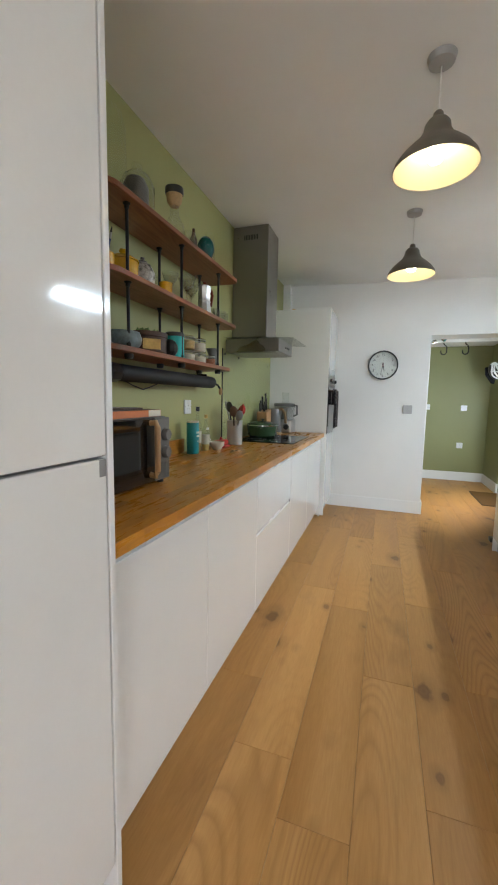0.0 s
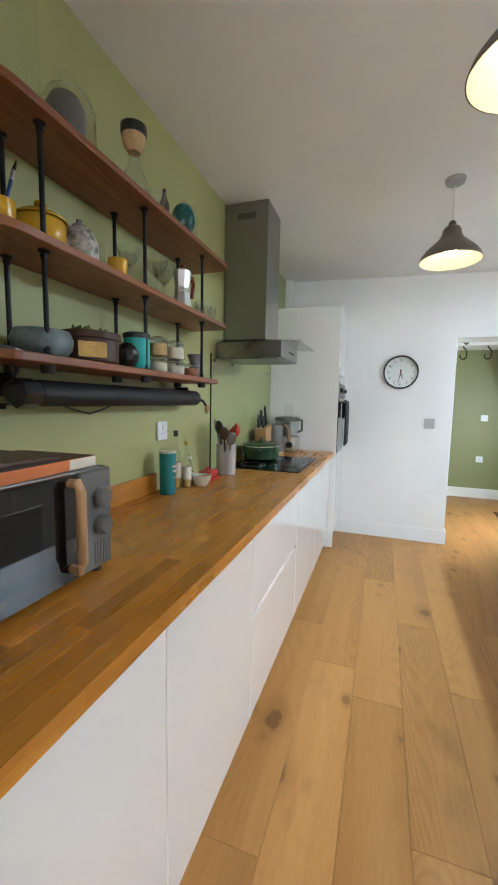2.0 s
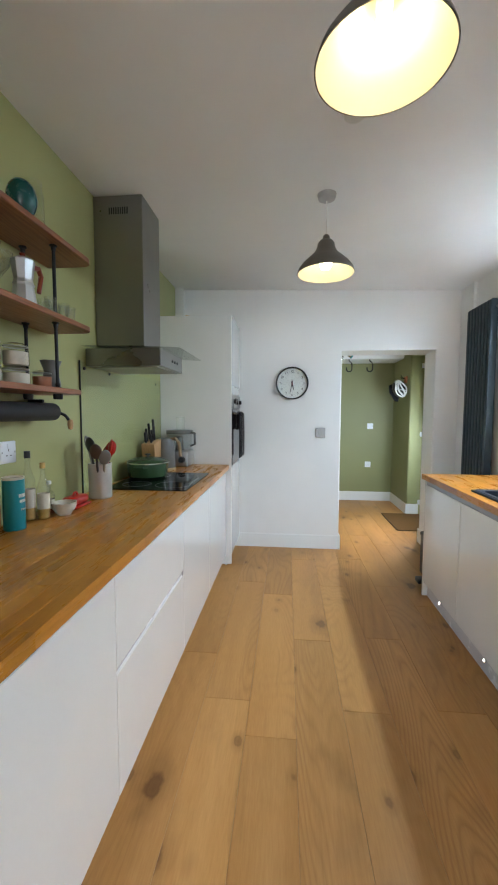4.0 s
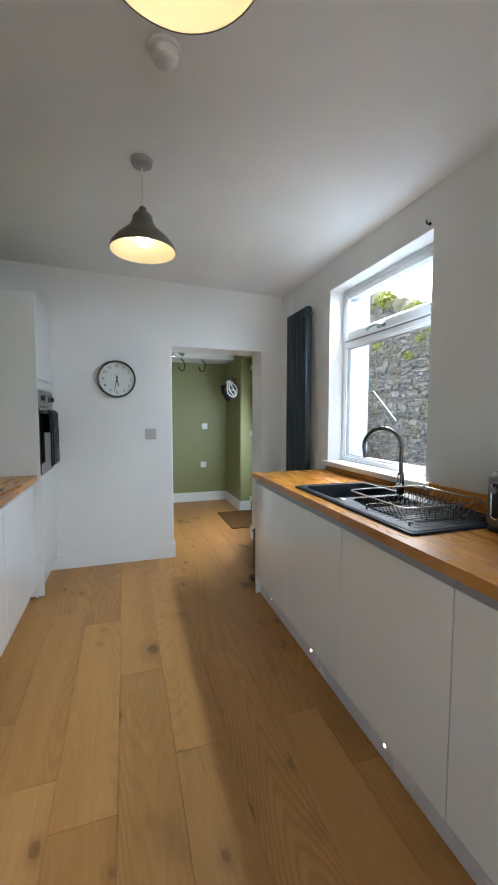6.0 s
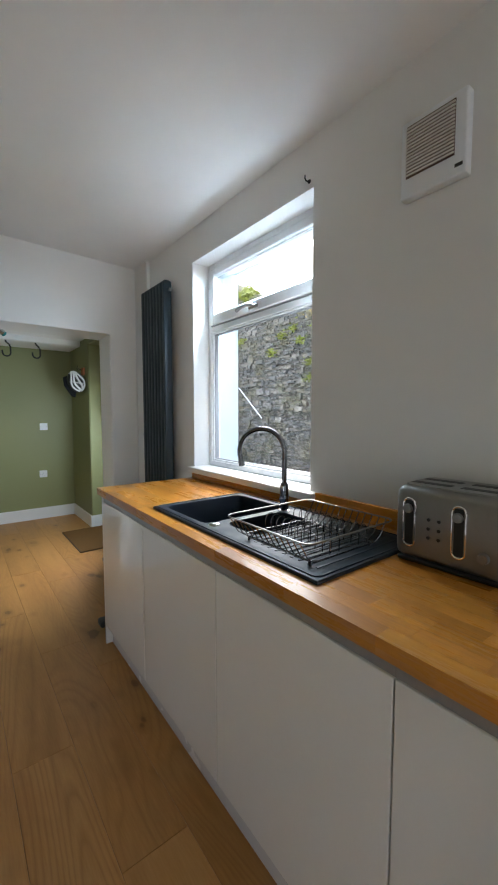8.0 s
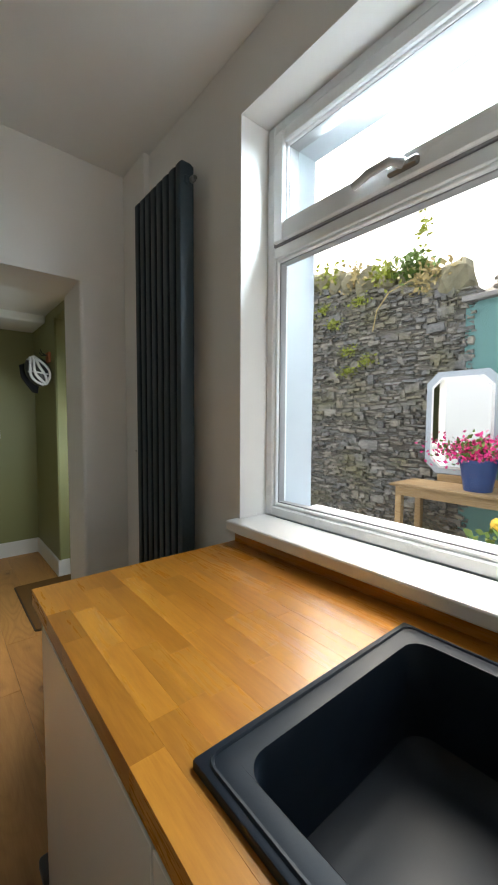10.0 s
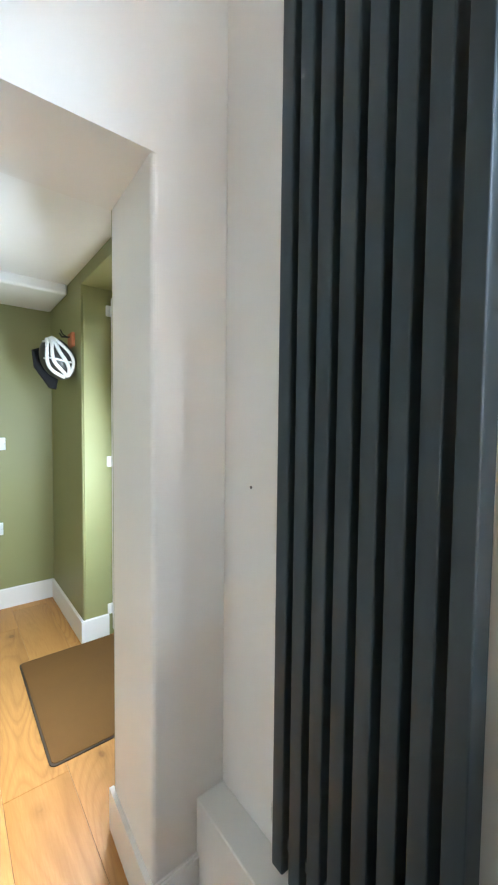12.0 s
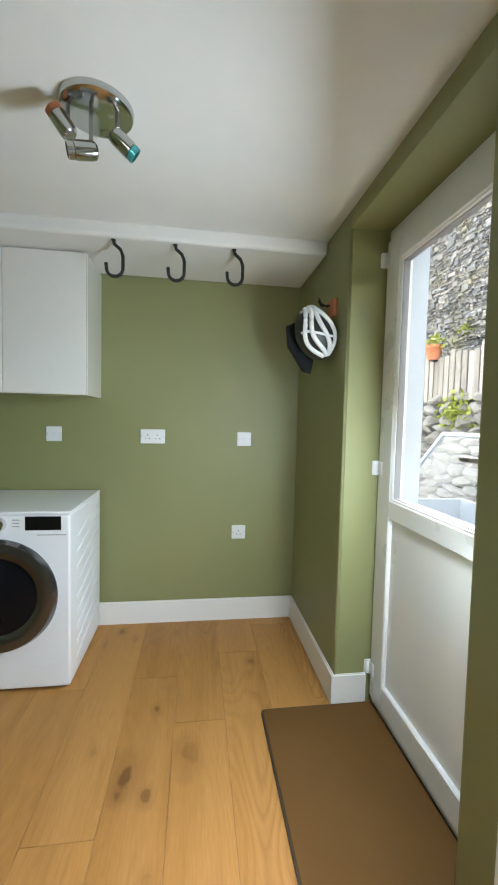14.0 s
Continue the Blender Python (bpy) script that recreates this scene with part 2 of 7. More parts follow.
M = {
    "white_wall": paint("white_wall_paint", (0.78, 0.77, 0.75)),
    "ceiling": paint("ceiling_paint", (0.80, 0.80, 0.79), 0.75),
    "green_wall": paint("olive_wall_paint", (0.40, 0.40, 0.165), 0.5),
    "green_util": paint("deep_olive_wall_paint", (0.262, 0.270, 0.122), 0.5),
    "trim": mat("white_gloss_trim", (0.80, 0.80, 0.79), 0.32, var=0.02, bump=0.02, rvar=0.02),
    "gloss_white": mat("white_gloss_lacquer", (0.79, 0.785, 0.77), 0.09, var=0.02, bump=0.0, coat=0.6, rvar=0.02),
    "cab_inner": mat("pale_carcass", (0.62, 0.61, 0.59), 0.5),
    "channel": mat("grey_aluminium_channel", (0.30, 0.30, 0.31), 0.35, 0.6),
    "plinth": mat("pale_grey_plinth", (0.58, 0.58, 0.60), 0.25, var=0.04, bump=0.02),
    "floor": plank_floor(),
    "joint": mat("dark_joint", (0.22, 0.115, 0.042), 0.8),
    "top": wood("oiled_oak_stave", (0.68, 0.325, 0.054), (0.57, 0.25, 0.034), (0.40, 0.15, 0.017), "y", 0.24, 1.0, 0.3, 0.35, 0.0, 0.03, 1.3, 9.0, [(0.0, (0.58, 0.54, 0.50)), (0.06, (0.76, 0.73, 0.70)), (0.2, (0.92, 0.91, 0.90)), (1.0, (1.10, 1.10, 1.10))]),
    "shelf": wood("stained_shelf_board", (0.36, 0.125, 0.042), (0.27, 0.088, 0.027), (0.16, 0.047, 0.014), "y", 0.35, 1.0, 0.12, 0.7),
    "pale_wood": wood("pale_beech", (0.62, 0.40, 0.20), (0.52, 0.31, 0.14), (0.38, 0.2, 0.08), "z", 0.45, 1.0, 0.1, 0.5),
    "garden_wood": wood("garden_softwood", (0.50, 0.36, 0.20), (0.40, 0.27, 0.14), (0.24, 0.15, 0.07), "y", 0.7, 1.0, 0.2, 0.6),
    "old_wood": wood("silvered_fence_wood", (0.45, 0.41, 0.36), (0.34, 0.31, 0.27), (0.2, 0.18, 0.15), "z", 0.85, 1.0, 0.3, 0.7),
    "black_metal": mat("black_iron", (0.012, 0.012, 0.013), 0.45, 0.4),
    "black_fabric": mat("black_cassette", (0.013, 0.013, 0.014), 0.6, var=0.2),
    "black_plastic": mat("black_plastic", (0.015, 0.015, 0.016), 0.35, var=0.15),
    "black_glass": mat("black_glass", (0.006, 0.006, 0.007), 0.05, var=0.1, bump=0.0, coat=0.5, rvar=0.02),
    "hob_glass": mat("black_ceramic_glass", (0.003, 0.003, 0.0035), 0.06, var=0.1, bump=0.0, rvar=0.02, spec=0.18),
    "sink": mat("black_composite", (0.006, 0.012, 0.021), 0.46, var=0.25, scale=12, fine=500, bump=0.06, spec=0.30),
    "steel": mat("brushed_steel", (0.29, 0.28, 0.26), 0.33, 1.0, var=0.06, fine=220, bump=0.03),
    "dark_steel": mat("shaded_brushed_steel", (0.34, 0.33, 0.30), 0.36, 1.0, var=0.06),
    "chrome": mat("chrome", (0.75, 0.75, 0.76), 0.08, 1.0, var=0.02, bump=0.0, rvar=0.02),
    "gunmetal": mat("gunmetal_tap", (0.17, 0.17, 0.175), 0.16, 1.0, var=0.05, bump=0.0),
    "grey_body": mat("grey_satin_enamel", (0.17, 0.165, 0.16), 0.38, 0.35, var=0.06),
    "toaster": mat("warm_grey_metal_casing", (0.24, 0.225, 0.205), 0.36, 0.55, var=0.06),
    "radiator": mat("anthracite_enamel", (0.020, 0.036, 0.047), 0.55, 0.0, var=0.08, bump=0.03),
    "shade": mat("grey_shade_enamel", (0.14, 0.125, 0.10), 0.45, 0.2, var=0.06),
    # White lining, with the bulb's yellow glow put into the base colour.
    "shade_in": mat("glow_tinted_shade_lining", (0.66, 0.58, 0.38), 0.5, var=0.02),
    "bulb": glow("lit_bulb", (1.0, 0.88, 0.66), 4.5),
    "led": glow("plinth_light", (1.0, 0.9, 0.75), 6.0),
    "white_plastic": mat("white_plastic", (0.79, 0.81, 0.84), 0.32, var=0.015, bump=0.0, rvar=0.015),
    "off_white": mat("off_white_plastic", (0.70, 0.69, 0.66), 0.4, var=0.03),
    "grey_plate": mat("silver_grey_plate", (0.36, 0.355, 0.35), 0.4, 0.3, var=0.03),
    "upvc": mat("white_upvc", (0.80, 0.81, 0.82), 0.28, var=0.015, bump=0.0, rvar=0.015),
    "gasket": mat("grey_gasket", (0.30, 0.30, 0.31), 0.7),
    "pane": glass("window_glass", (0.97, 0.985, 0.98), 0.4),
    "jar_glass": glass("jar_glass", (0.95, 0.96, 0.95), 1.4),
    "green_shade": glass("pale_green_shade_glass", (0.70, 0.86, 0.76), 1.6),
    "hood_glass": glass("hood_glass", (0.72, 0.76, 0.72), 1.6),
    "yellow": mat("yellow_glaze", (0.66, 0.36, 0.012), 0.22, var=0.08),
    "teal": mat("teal_print", (0.005, 0.20, 0.235), 0.35, var=0.06),
    "turquoise": mat("turquoise_wrap", (0.02, 0.42, 0.42), 0.4, var=0.1),
    "deep_teal": mat("deep_teal_ceramic", (0.005, 0.085, 0.082), 0.25, var=0.35, scale=30),
    "red": mat("red_enamel", (0.48, 0.018, 0.012), 0.25, var=0.06),
    "orange_card": mat("orange_cover", (0.66, 0.19, 0.055), 0.5, var=0.08),
    "paper": mat("book_paper", (0.70, 0.66, 0.56), 0.8, var=0.08, fine=300),
    "brown_card": mat("dark_brown_cover", (0.075, 0.035, 0.02), 0.4, var=0.2),
    "cream": mat("cream_glaze", (0.66, 0.60, 0.50), 0.3, var=0.08, scale=30),
    "grey_ceramic": mat("pale_grey_stoneware", (0.46, 0.45, 0.43), 0.4, var=0.05),
    "pan_green": mat("dark_green_enamel", (0.032, 0.072, 0.030), 0.24, var=0.12, coat=0.3),
    "brown_pot": mat("brown_stoneware", (0.07, 0.032, 0.018), 0.5, var=0.2),
    "blue_grey_pot": mat("marbled_blue_grey_glaze", (0.12, 0.16, 0.175), 0.35, var=0.75, scale=16, fine=60),
    "marble_pot": mat("speckled_teapot_glaze", (0.36, 0.34, 0.30), 0.3, var=0.8, scale=45),
    "gold_label": mat("gold_label", (0.58, 0.38, 0.12), 0.4, 0.3, var=0.3, scale=25),
    "dried": mat("dried_food", (0.52, 0.34, 0.13), 0.8, var=0.3, scale=60),
    "flour": mat("pale_dry_food", (0.70, 0.64, 0.54), 0.9, var=0.1, scale=60),
    "spice": mat("red_spice", (0.36, 0.12, 0.05), 0.8, var=0.2),
    "cork": mat("cork", (0.50, 0.33, 0.16), 0.8, var=0.2, scale=50),
    "silver": mat("cast_aluminium", (0.55, 0.55, 0.54), 0.42, 1.0, var=0.04),
    "handle_red": mat("red_brown_handle", (0.21, 0.035, 0.014), 0.3, var=0.1),
    "towel": mat("striped_towel_pale", (0.55, 0.52, 0.48), 0.95, var=0.1, fine=400, bump=0.4),
    "towel_dark": mat("striped_towel_dark", (0.05, 0.045, 0.05), 0.95, var=0.2, fine=400, bump=0.4),
    "mat_brown": mat("brown_rubber_mat", (0.125, 0.064, 0.021), 0.9, spec=0.12, var=0.10, scale=5, fine=420, bump=0.35),
    "mat_edge": mat("dark_mat_edge", (0.045, 0.028, 0.016), 0.7),
    "navy": mat("navy_cloth", (0.006, 0.007, 0.010), 0.9, var=0.2, fine=300, bump=0.3),
    "shell_white": mat("white_helmet_shell", (0.76, 0.77, 0.78), 0.25, var=0.03, bump=0.0),
    "terracotta": mat("terracotta", (0.45, 0.16, 0.07), 0.8, var=0.15, scale=14),
    "door_glass": mat("smoked_door_glass", (0.006, 0.006, 0.008), 0.10, var=0.1, bump=0.0, rvar=0.02, spec=0.2),
    "plate_chrome": mat("dull_chrome", (0.55, 0.56, 0.55), 0.16, 1.0, var=0.05, bump=0.0),
    "spot_tint": mat("blue_green_spot_glass", (0.10, 0.50, 0.52), 0.12, 0.5, var=0.1, bump=0.0),
    "screen": mat("black_display", (0.004, 0.004, 0.005), 0.08, bump=0.0, rvar=0.02),
    "ring": mat("dark_chrome_ring", (0.16, 0.16, 0.165), 0.2, 0.9, var=0.04, bump=0.0),
    "ink": mat("black_ink", (0.02, 0.02, 0.02), 0.5),
    "red_dark": mat("dark_red_paint", (0.20, 0.012, 0.012), 0.4),
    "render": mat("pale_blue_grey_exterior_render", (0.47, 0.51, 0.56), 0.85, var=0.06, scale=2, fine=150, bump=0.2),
    "teal_render": mat("teal_exterior_render", (0.125, 0.26, 0.26), 0.85, var=0.12, scale=2.5, fine=150, bump=0.2),
    "coping": mat("grey_coping", (0.23, 0.22, 0.22), 0.85, var=0.2),
    "yard": mat("grey_paving", (0.30, 0.29, 0.27), 0.9, var=0.25, scale=2, fine=60, bump=0.3),
    "tile": mat("concrete_roof_tile", (0.17, 0.15, 0.13), 0.85, var=0.2, scale=6),
    "mortar": mat("earth_joint", (0.13, 0.12, 0.105), 0.95, var=0.3),
    "leaf": mat("leaf_green", (0.10, 0.17, 0.03), 0.55, var=0.4, scale=20),
    "lime_leaf": mat("yellow_green_leaf", (0.26, 0.30, 0.035), 0.55, var=0.4, scale=20),
    "straw": mat("dry_stem", (0.42, 0.34, 0.16), 0.8, var=0.3, scale=20),
    "pink": mat("pink_petal", (0.70, 0.025, 0.22), 0.5, var=0.25, scale=30),
    "yellow_petal": mat("yellow_petal", (0.80, 0.50, 0.06), 0.5, var=0.25, scale=30),
    "blue_pot": mat("blue_plastic_pot", (0.022, 0.06, 0.20), 0.4, var=0.08),
    "mirror_glass": mat("silvered_mirror", (0.86, 0.87, 0.88), 0.02, 1.0, var=0.01, bump=0.0, rvar=0.01),
    "mirror_frame": mat("pale_blue_grey_frame", (0.42, 0.48, 0.55), 0.4, 0.3, var=0.06),
    "frame_grey": mat("pale_grey_cold_frame", (0.30, 0.34, 0.38), 0.5, var=0.06),
}


def slate():
    m, nt, b = tree("slate_rubble")
    g = nt.nodes.new("ShaderNodeNewGeometry")
    oi = nt.nodes.new("ShaderNodeObjectInfo")
    mp = place(nt)
    one = math_node(nt, "FRACT", math_node(nt, "ADD", g.outputs["Random Per Island"], oi.outputs["Random"]))
    c1 = ramp(nt, one, [(0.0, (0.13, 0.135, 0.14)), (0.35, (0.18, 0.182, 0.18)), (0.6, (0.225, 0.21, 0.18)), (0.85, (0.26, 0.255, 0.24)), (1.0, (0.155, 0.16, 0.17))])
    n = noise_at(nt, mp, 18, 6, 0.7)
    f = noise_at(nt, mp, 90, 4, 0.7)
    moss = noise_at(nt, mp, 2.2, 4)
    c = mix_col(nt, 1.0, c1, ramp(nt, n, [(0.3, (0.45, 0.45, 0.47)), (0.7, (1.6, 1.57, 1.5))]), "MULTIPLY")
    c = mix_col(nt, ramp(nt, moss, [(0.50, (0, 0, 0)), (0.70, (0.55, 0.55, 0.55))]), c, (0.17, 0.155, 0.05))
    nt.links.new(c, b.inputs["Base Color"])
    b.inputs["Roughness"].default_value = 0.85
    bump_to(nt, b, math_node(nt, "ADD", n, math_node(nt, "MULTIPLY", f, 0.4)), 0.7, 0.02)
    return m


M["slate"] = slate()


# ---- mesh helpers ----
def part(name, bm, material, parent=None, label="", smooth=False):
    """Links a bmesh as one mesh object, under a thing or a part where one is given."""
    bm.normal_update()
    if smooth:
        for f in bm.faces:
            f.smooth = True
        for e in bm.edges:
            if len(e.link_faces) == 2 and e.calc_face_angle(0) > 0.65:
                e.smooth = False
    me = bpy.data.meshes.new(name)
    bm.to_mesh(me)
    bm.free()
    me.materials.append(M[material] if isinstance(material, str) else material)
    ob = new(name, me)
    if parent is not None:
        ob.parent = parent
        if parent.parent is None:
            ob.matrix_parent_inverse = Matrix.Translation(-parent.location)
    if label:
        tagged(ob, label=label)
    return ob


def thing(name, at, label, category, group="", kind=""):
    ob = new(name)
    ob.empty_display_size = 0.05
    ob.location = at
    return tagged(ob, label, category, group, kind)


def solid(name, bm, material, label, category, group="", kind="", smooth=False):
    return tagged(part(name, bm, material, None, "", smooth), label, category, group, kind)


def box(x0, x1, y0, y1, z0, z1, bev=0.002, bm=None, seg=1):
    bm = bm or bmesh.new()
    m = Matrix.Translation(((x0 + x1) / 2, (y0 + y1) / 2, (z0 + z1) / 2)) @ Matrix.Diagonal((abs(x1 - x0), abs(y1 - y0), abs(z1 - z0), 1))
    got = bmesh.ops.create_cube(bm, size=1, matrix=m)
    if bev:
        es = list({e for v in got["verts"] for e in v.link_edges})
        bmesh.ops.bevel(bm, geom=es, offset=bev, segments=seg, affect="EDGES", profile=0.5)
    return bm


def turned(bm, m):
    bmesh.ops.transform(bm, matrix=m, verts=bm.verts)
    return bm


def lathe(profile, at=(0, 0, 0), seg=28, bm=None, axis="z"):
    """A profile of (radius, height) turned round an upright axis."""
    bm = bm or bmesh.new()
    rings = []
    for r, z in profile:
        if r < 1e-5:
            rings.append([bm.verts.new((0, 0, z))])
        else:
            rings.append([bm.verts.new((r * math.cos(2 * math.pi * i / seg), r * math.sin(2 * math.pi * i / seg), z)) for i in range(seg)])
    made = [v for r in rings for v in r]
    for a, b in zip(rings, rings[1:]):
        for i in range(seg):
            j = (i + 1) % seg
            q = []
            for v in (a[i % len(a)], a[j % len(a)], b[j % len(b)], b[i % len(b)]):
                if v not in q:
                    q.append(v)
            if len(q) > 2:
                bm.faces.new(q)
    rot = {"z": Matrix(), "x": Matrix.Rotation(math.pi / 2, 4, "Y"), "y": Matrix.Rotation(-math.pi / 2, 4, "X"), "-x": Matrix.Rotation(-math.pi / 2, 4, "Y"), "-y": Matrix.Rotation(math.pi / 2, 4, "X")}[axis]
    bmesh.ops.transform(bm, matrix=Matrix.Translation(at) @ rot, verts=made)
    bmesh.ops.recalc_face_normals(bm, faces=bm.faces)
    return bm


def tube(points, r, seg=10, bm=None, closed=False, taper=1.0):
    """A round rod swept along points."""
    bm = bm or bmesh.new()
    pts = [Vector(p) for p in points]
    n = len(pts)
    rings = []
    up = Vector((0.13, 0.21, 0.97))
    for i, p in enumerate(pts):
        a = pts[(i - 1) % n] if closed or i else pts[0]
        b = pts[(i + 1) % n] if closed or i < n - 1 else pts[-1]
        d = (b - a).normalized()
        s = d.cross(up)
        if s.length < 0.05:
            s = d.cross(Vector((1, 0, 0)))
        s.normalize()
        u = s.cross(d).normalized()
        rr = r * (1 + (taper - 1) * i / max(1, n - 1))
        rings.append([bm.verts.new(p + rr * (math.cos(2 * math.pi * k / seg) * s + math.sin(2 * math.pi * k / seg) * u)) for k in range(seg)])
    pairs = list(zip(rings, rings[1:])) + ([(rings[-1], rings[0])] if closed else [])
    for a, b in pairs:
        for k in range(seg):
            bm.faces.new((a[k], a[(k + 1) % seg], b[(k + 1) % seg], b[k]))
    if not closed:
        bm.faces.new(rings[0])
        bm.faces.new(rings[-1])
    bmesh.ops.recalc_face_normals(bm, faces=bm.faces)
    return bm


def arc(c, r, a0, a1, n, u, v):
    """Points on an arc round c, in the plane of u and v; angles in degrees."""
    c, u, v = Vector(c), Vector(u), Vector(v)
    return [c + r * (math.cos(radians(a0 + (a1 - a0) * i / n)) * u + math.sin(radians(a0 + (a1 - a0) * i / n)) * v) for i in range(n + 1)]


def slab(outline, z0, z1, bm=None, bev=0.0):
    """A flat outline in x and y, given thickness."""
    bm = bm or bmesh.new()
    lo = [bm.verts.new((x, y, z0)) for x, y in outline]
    hi = [bm.verts.new((x, y, z1)) for x, y in outline]
    n = len(lo)
    bm.faces.new(lo[::-1])
    bm.faces.new(hi)
    for i in range(n):
        bm.faces.new((lo[i], lo[(i + 1) % n], hi[(i + 1) % n], hi[i]))
    bmesh.ops.recalc_face_normals(bm, faces=bm.faces)
    if bev:
        es = [e for e in bm.edges if abs(e.verts[0].co.z - e.verts[1].co.z) < 1e-6]
        bmesh.ops.bevel(bm, geom=es, offset=bev, segments=2, affect="EDGES", profile=0.5)
    return bm


def rounded(x0, x1, y0, y1, r, n=5):
    out = []
    for cx, cy, a in ((x1 - r, y1 - r, 0), (x0 + r, y1 - r, 90), (x0 + r, y0 + r, 180), (x1 - r, y0 + r, 270)):
        out += [(cx + r * math.cos(radians(a + 90 * i / n)), cy + r * math.sin(radians(a + 90 * i / n))) for i in range(n + 1)]
    return out


def ball(at, rx, ry, rz, bm=None, u=20, v=12):
    bm = bm or bmesh.new()
    m = Matrix.Translation(at) @ Matrix.Diagonal((rx, ry, rz, 1))
    bmesh.ops.create_uvsphere(bm, u_segments=u, v_segments=v, radius=1, matrix=m)
    return bm


def writing(text, m, size, material, parent, name="lettering"):
    cu = bpy.data.curves.new(name, "FONT")
    cu.body, cu.size, cu.extrude = text, size, 0.0004
    cu.align_x, cu.align_y = "CENTER", "CENTER"
    cu.materials.append(M[material])
    ob = new(name, cu)
    ob.parent = parent
    ob.matrix_parent_inverse = Matrix.Translation(-parent.location)
    ob.matrix_basis = m
    return ob


def structure(name, bm, material, label, category="wall"):
    return solid(name, bm, material, label, category, kind="structure")


# ---- shell of the house ----
XL, XR, YB, YF, CEIL = -1.15, 1.60, -1.6, 5.0, 2.56
YU0, YU1, CU = 5.32, 7.3, 2.2
DX0, DX1, DZ = 0.487, 1.356, 1.968
WY0, WY1, WZ0, WZ1 = 3.045, 4.092, 0.985, 2.302
OUT = 1.95


def ceil_at(x):
    """The old ceiling falls a little towards the window side."""
    return 2.555 - 0.027 * x



structure("wall_west", box(XL - 0.25, XL, YB - 0.2, YF + 0.1, -0.02, CEIL + 0.1, 0), "green_wall", "olive green painted plaster wall behind the worktop")
# Unseen end wall; its wide opening is added to let fill light in.
bm = box(XL, -0.75, YB - 0.2, YB, -0.02, CEIL + 0.1, 0)
box(1.35, OUT, YB - 0.2, YB, -0.02, CEIL + 0.1, 0, bm)
box(-0.75, 1.35, YB - 0.2, YB, 2.2, CEIL + 0.1, 0, bm)
structure("wall_back", bm, "white_wall", "unseen white painted end wall with an opening added for fill light")
# window wall, with its opening cut through
bm = box(XR, OUT, YB - 0.2, WY0, -0.02, CEIL + 0.1, 0)
box(XR, OUT, WY1, YF + 0.16, -0.02, CEIL + 0.1, 0, bm)
box(XR, OUT, WY0, WY1, -0.02, WZ0 - 0.03, 0, bm)
box(XR, OUT, WY0, WY1, WZ1, CEIL + 0.1, 0, bm)
structure("wall_east", bm, "white_wall", "white painted kitchen wall with a deep window opening")
# wall with the doorway; its kitchen side is white
def soft_corner(bm, x):
    """Rounds the plaster's upright kitchen-side corner at x."""
    es = [e for e in bm.edges if all(abs(v.co.x - x) < 1e-4 and abs(v.co.y - YF) < 1e-4 for v in e.verts)]
    bmesh.ops.bevel(bm, geom=es, offset=0.016, segments=4, affect="EDGES", profile=0.5)
    return bm


bm = soft_corner(box(XL, DX0, YF, YU0 - 0.004, -0.02, DZ, 0), DX0)
box(DX1, XR, YF, YU0 - 0.004, -0.02, DZ, 0, bm)
for v in bm.verts:
    if abs(v.co.x - DX1) < 1e-4 and v.co.y > YU0 - 0.01:
        v.co.x += 0.014
soft_corner(bm, DX1)
box(XL, XR, YF, YU0 - 0.004, DZ, CEIL + 0.1, 0, bm)
structure("wall_north", bm, "white_wall", "thick white wall with a doorway to the utility room")
# utility side
bm = box(-0.9, DX0, YU0 - 0.004, YU0, -0.02, CU + 0.1, 0)
box(DX1 + 0.014, XR, YU0 - 0.004, YU0, -0.02, CU + 0.1, 0, bm)
box(DX0, DX1 + 0.014, YU0 - 0.004, YU0, DZ + 0.010, CU + 0.1, 0, bm)
structure("doorway_edge", box(DX0 + 0.001, DX1 + 0.013, YU0 - 0.0038, YU0 + 0.0015, DZ, DZ + 0.0095, 0), "white_wall", "white plaster edge of the doorway head", "trim")
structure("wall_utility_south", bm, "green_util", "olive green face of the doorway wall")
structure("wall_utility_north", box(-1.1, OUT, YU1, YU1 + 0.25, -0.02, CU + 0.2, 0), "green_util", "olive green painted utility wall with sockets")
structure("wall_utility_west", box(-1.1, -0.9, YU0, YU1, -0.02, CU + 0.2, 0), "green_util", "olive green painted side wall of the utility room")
RY0, RY1, RZ = 5.675, 6.50, 2.125
bm = box(1.592, OUT, YF + 0.16, RY0, -0.02, CU + 0.2, 0)
box(1.592, OUT, RY1, YU1 + 0.02, -0.02, CU + 0.2, 0, bm)
box(1.592, OUT, RY0, RY1, RZ, CU + 0.2, 0, bm)
bmesh.ops.remove_doubles(bm, verts=bm.verts, dist=0.0005)
es = [e for e in bm.edges if abs(e.verts[0].co.x - 1.592) < 0.004 and abs(e.verts[1].co.x - 1.592) < 0.004 and (abs(e.verts[0].co.y - RY0) < 0.004 and abs(e.verts[1].co.y - RY0) < 0.004 or abs(e.verts[0].co.y - RY1) < 0.004 and abs(e.verts[1].co.y - RY1) < 0.004) and min(e.verts[0].co.z, e.verts[1].co.z) < 1]
bmesh.ops.bevel(bm, geom=es, offset=0.014, segments=3, affect="EDGES", profile=0.5)
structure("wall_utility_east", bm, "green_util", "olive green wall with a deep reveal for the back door")
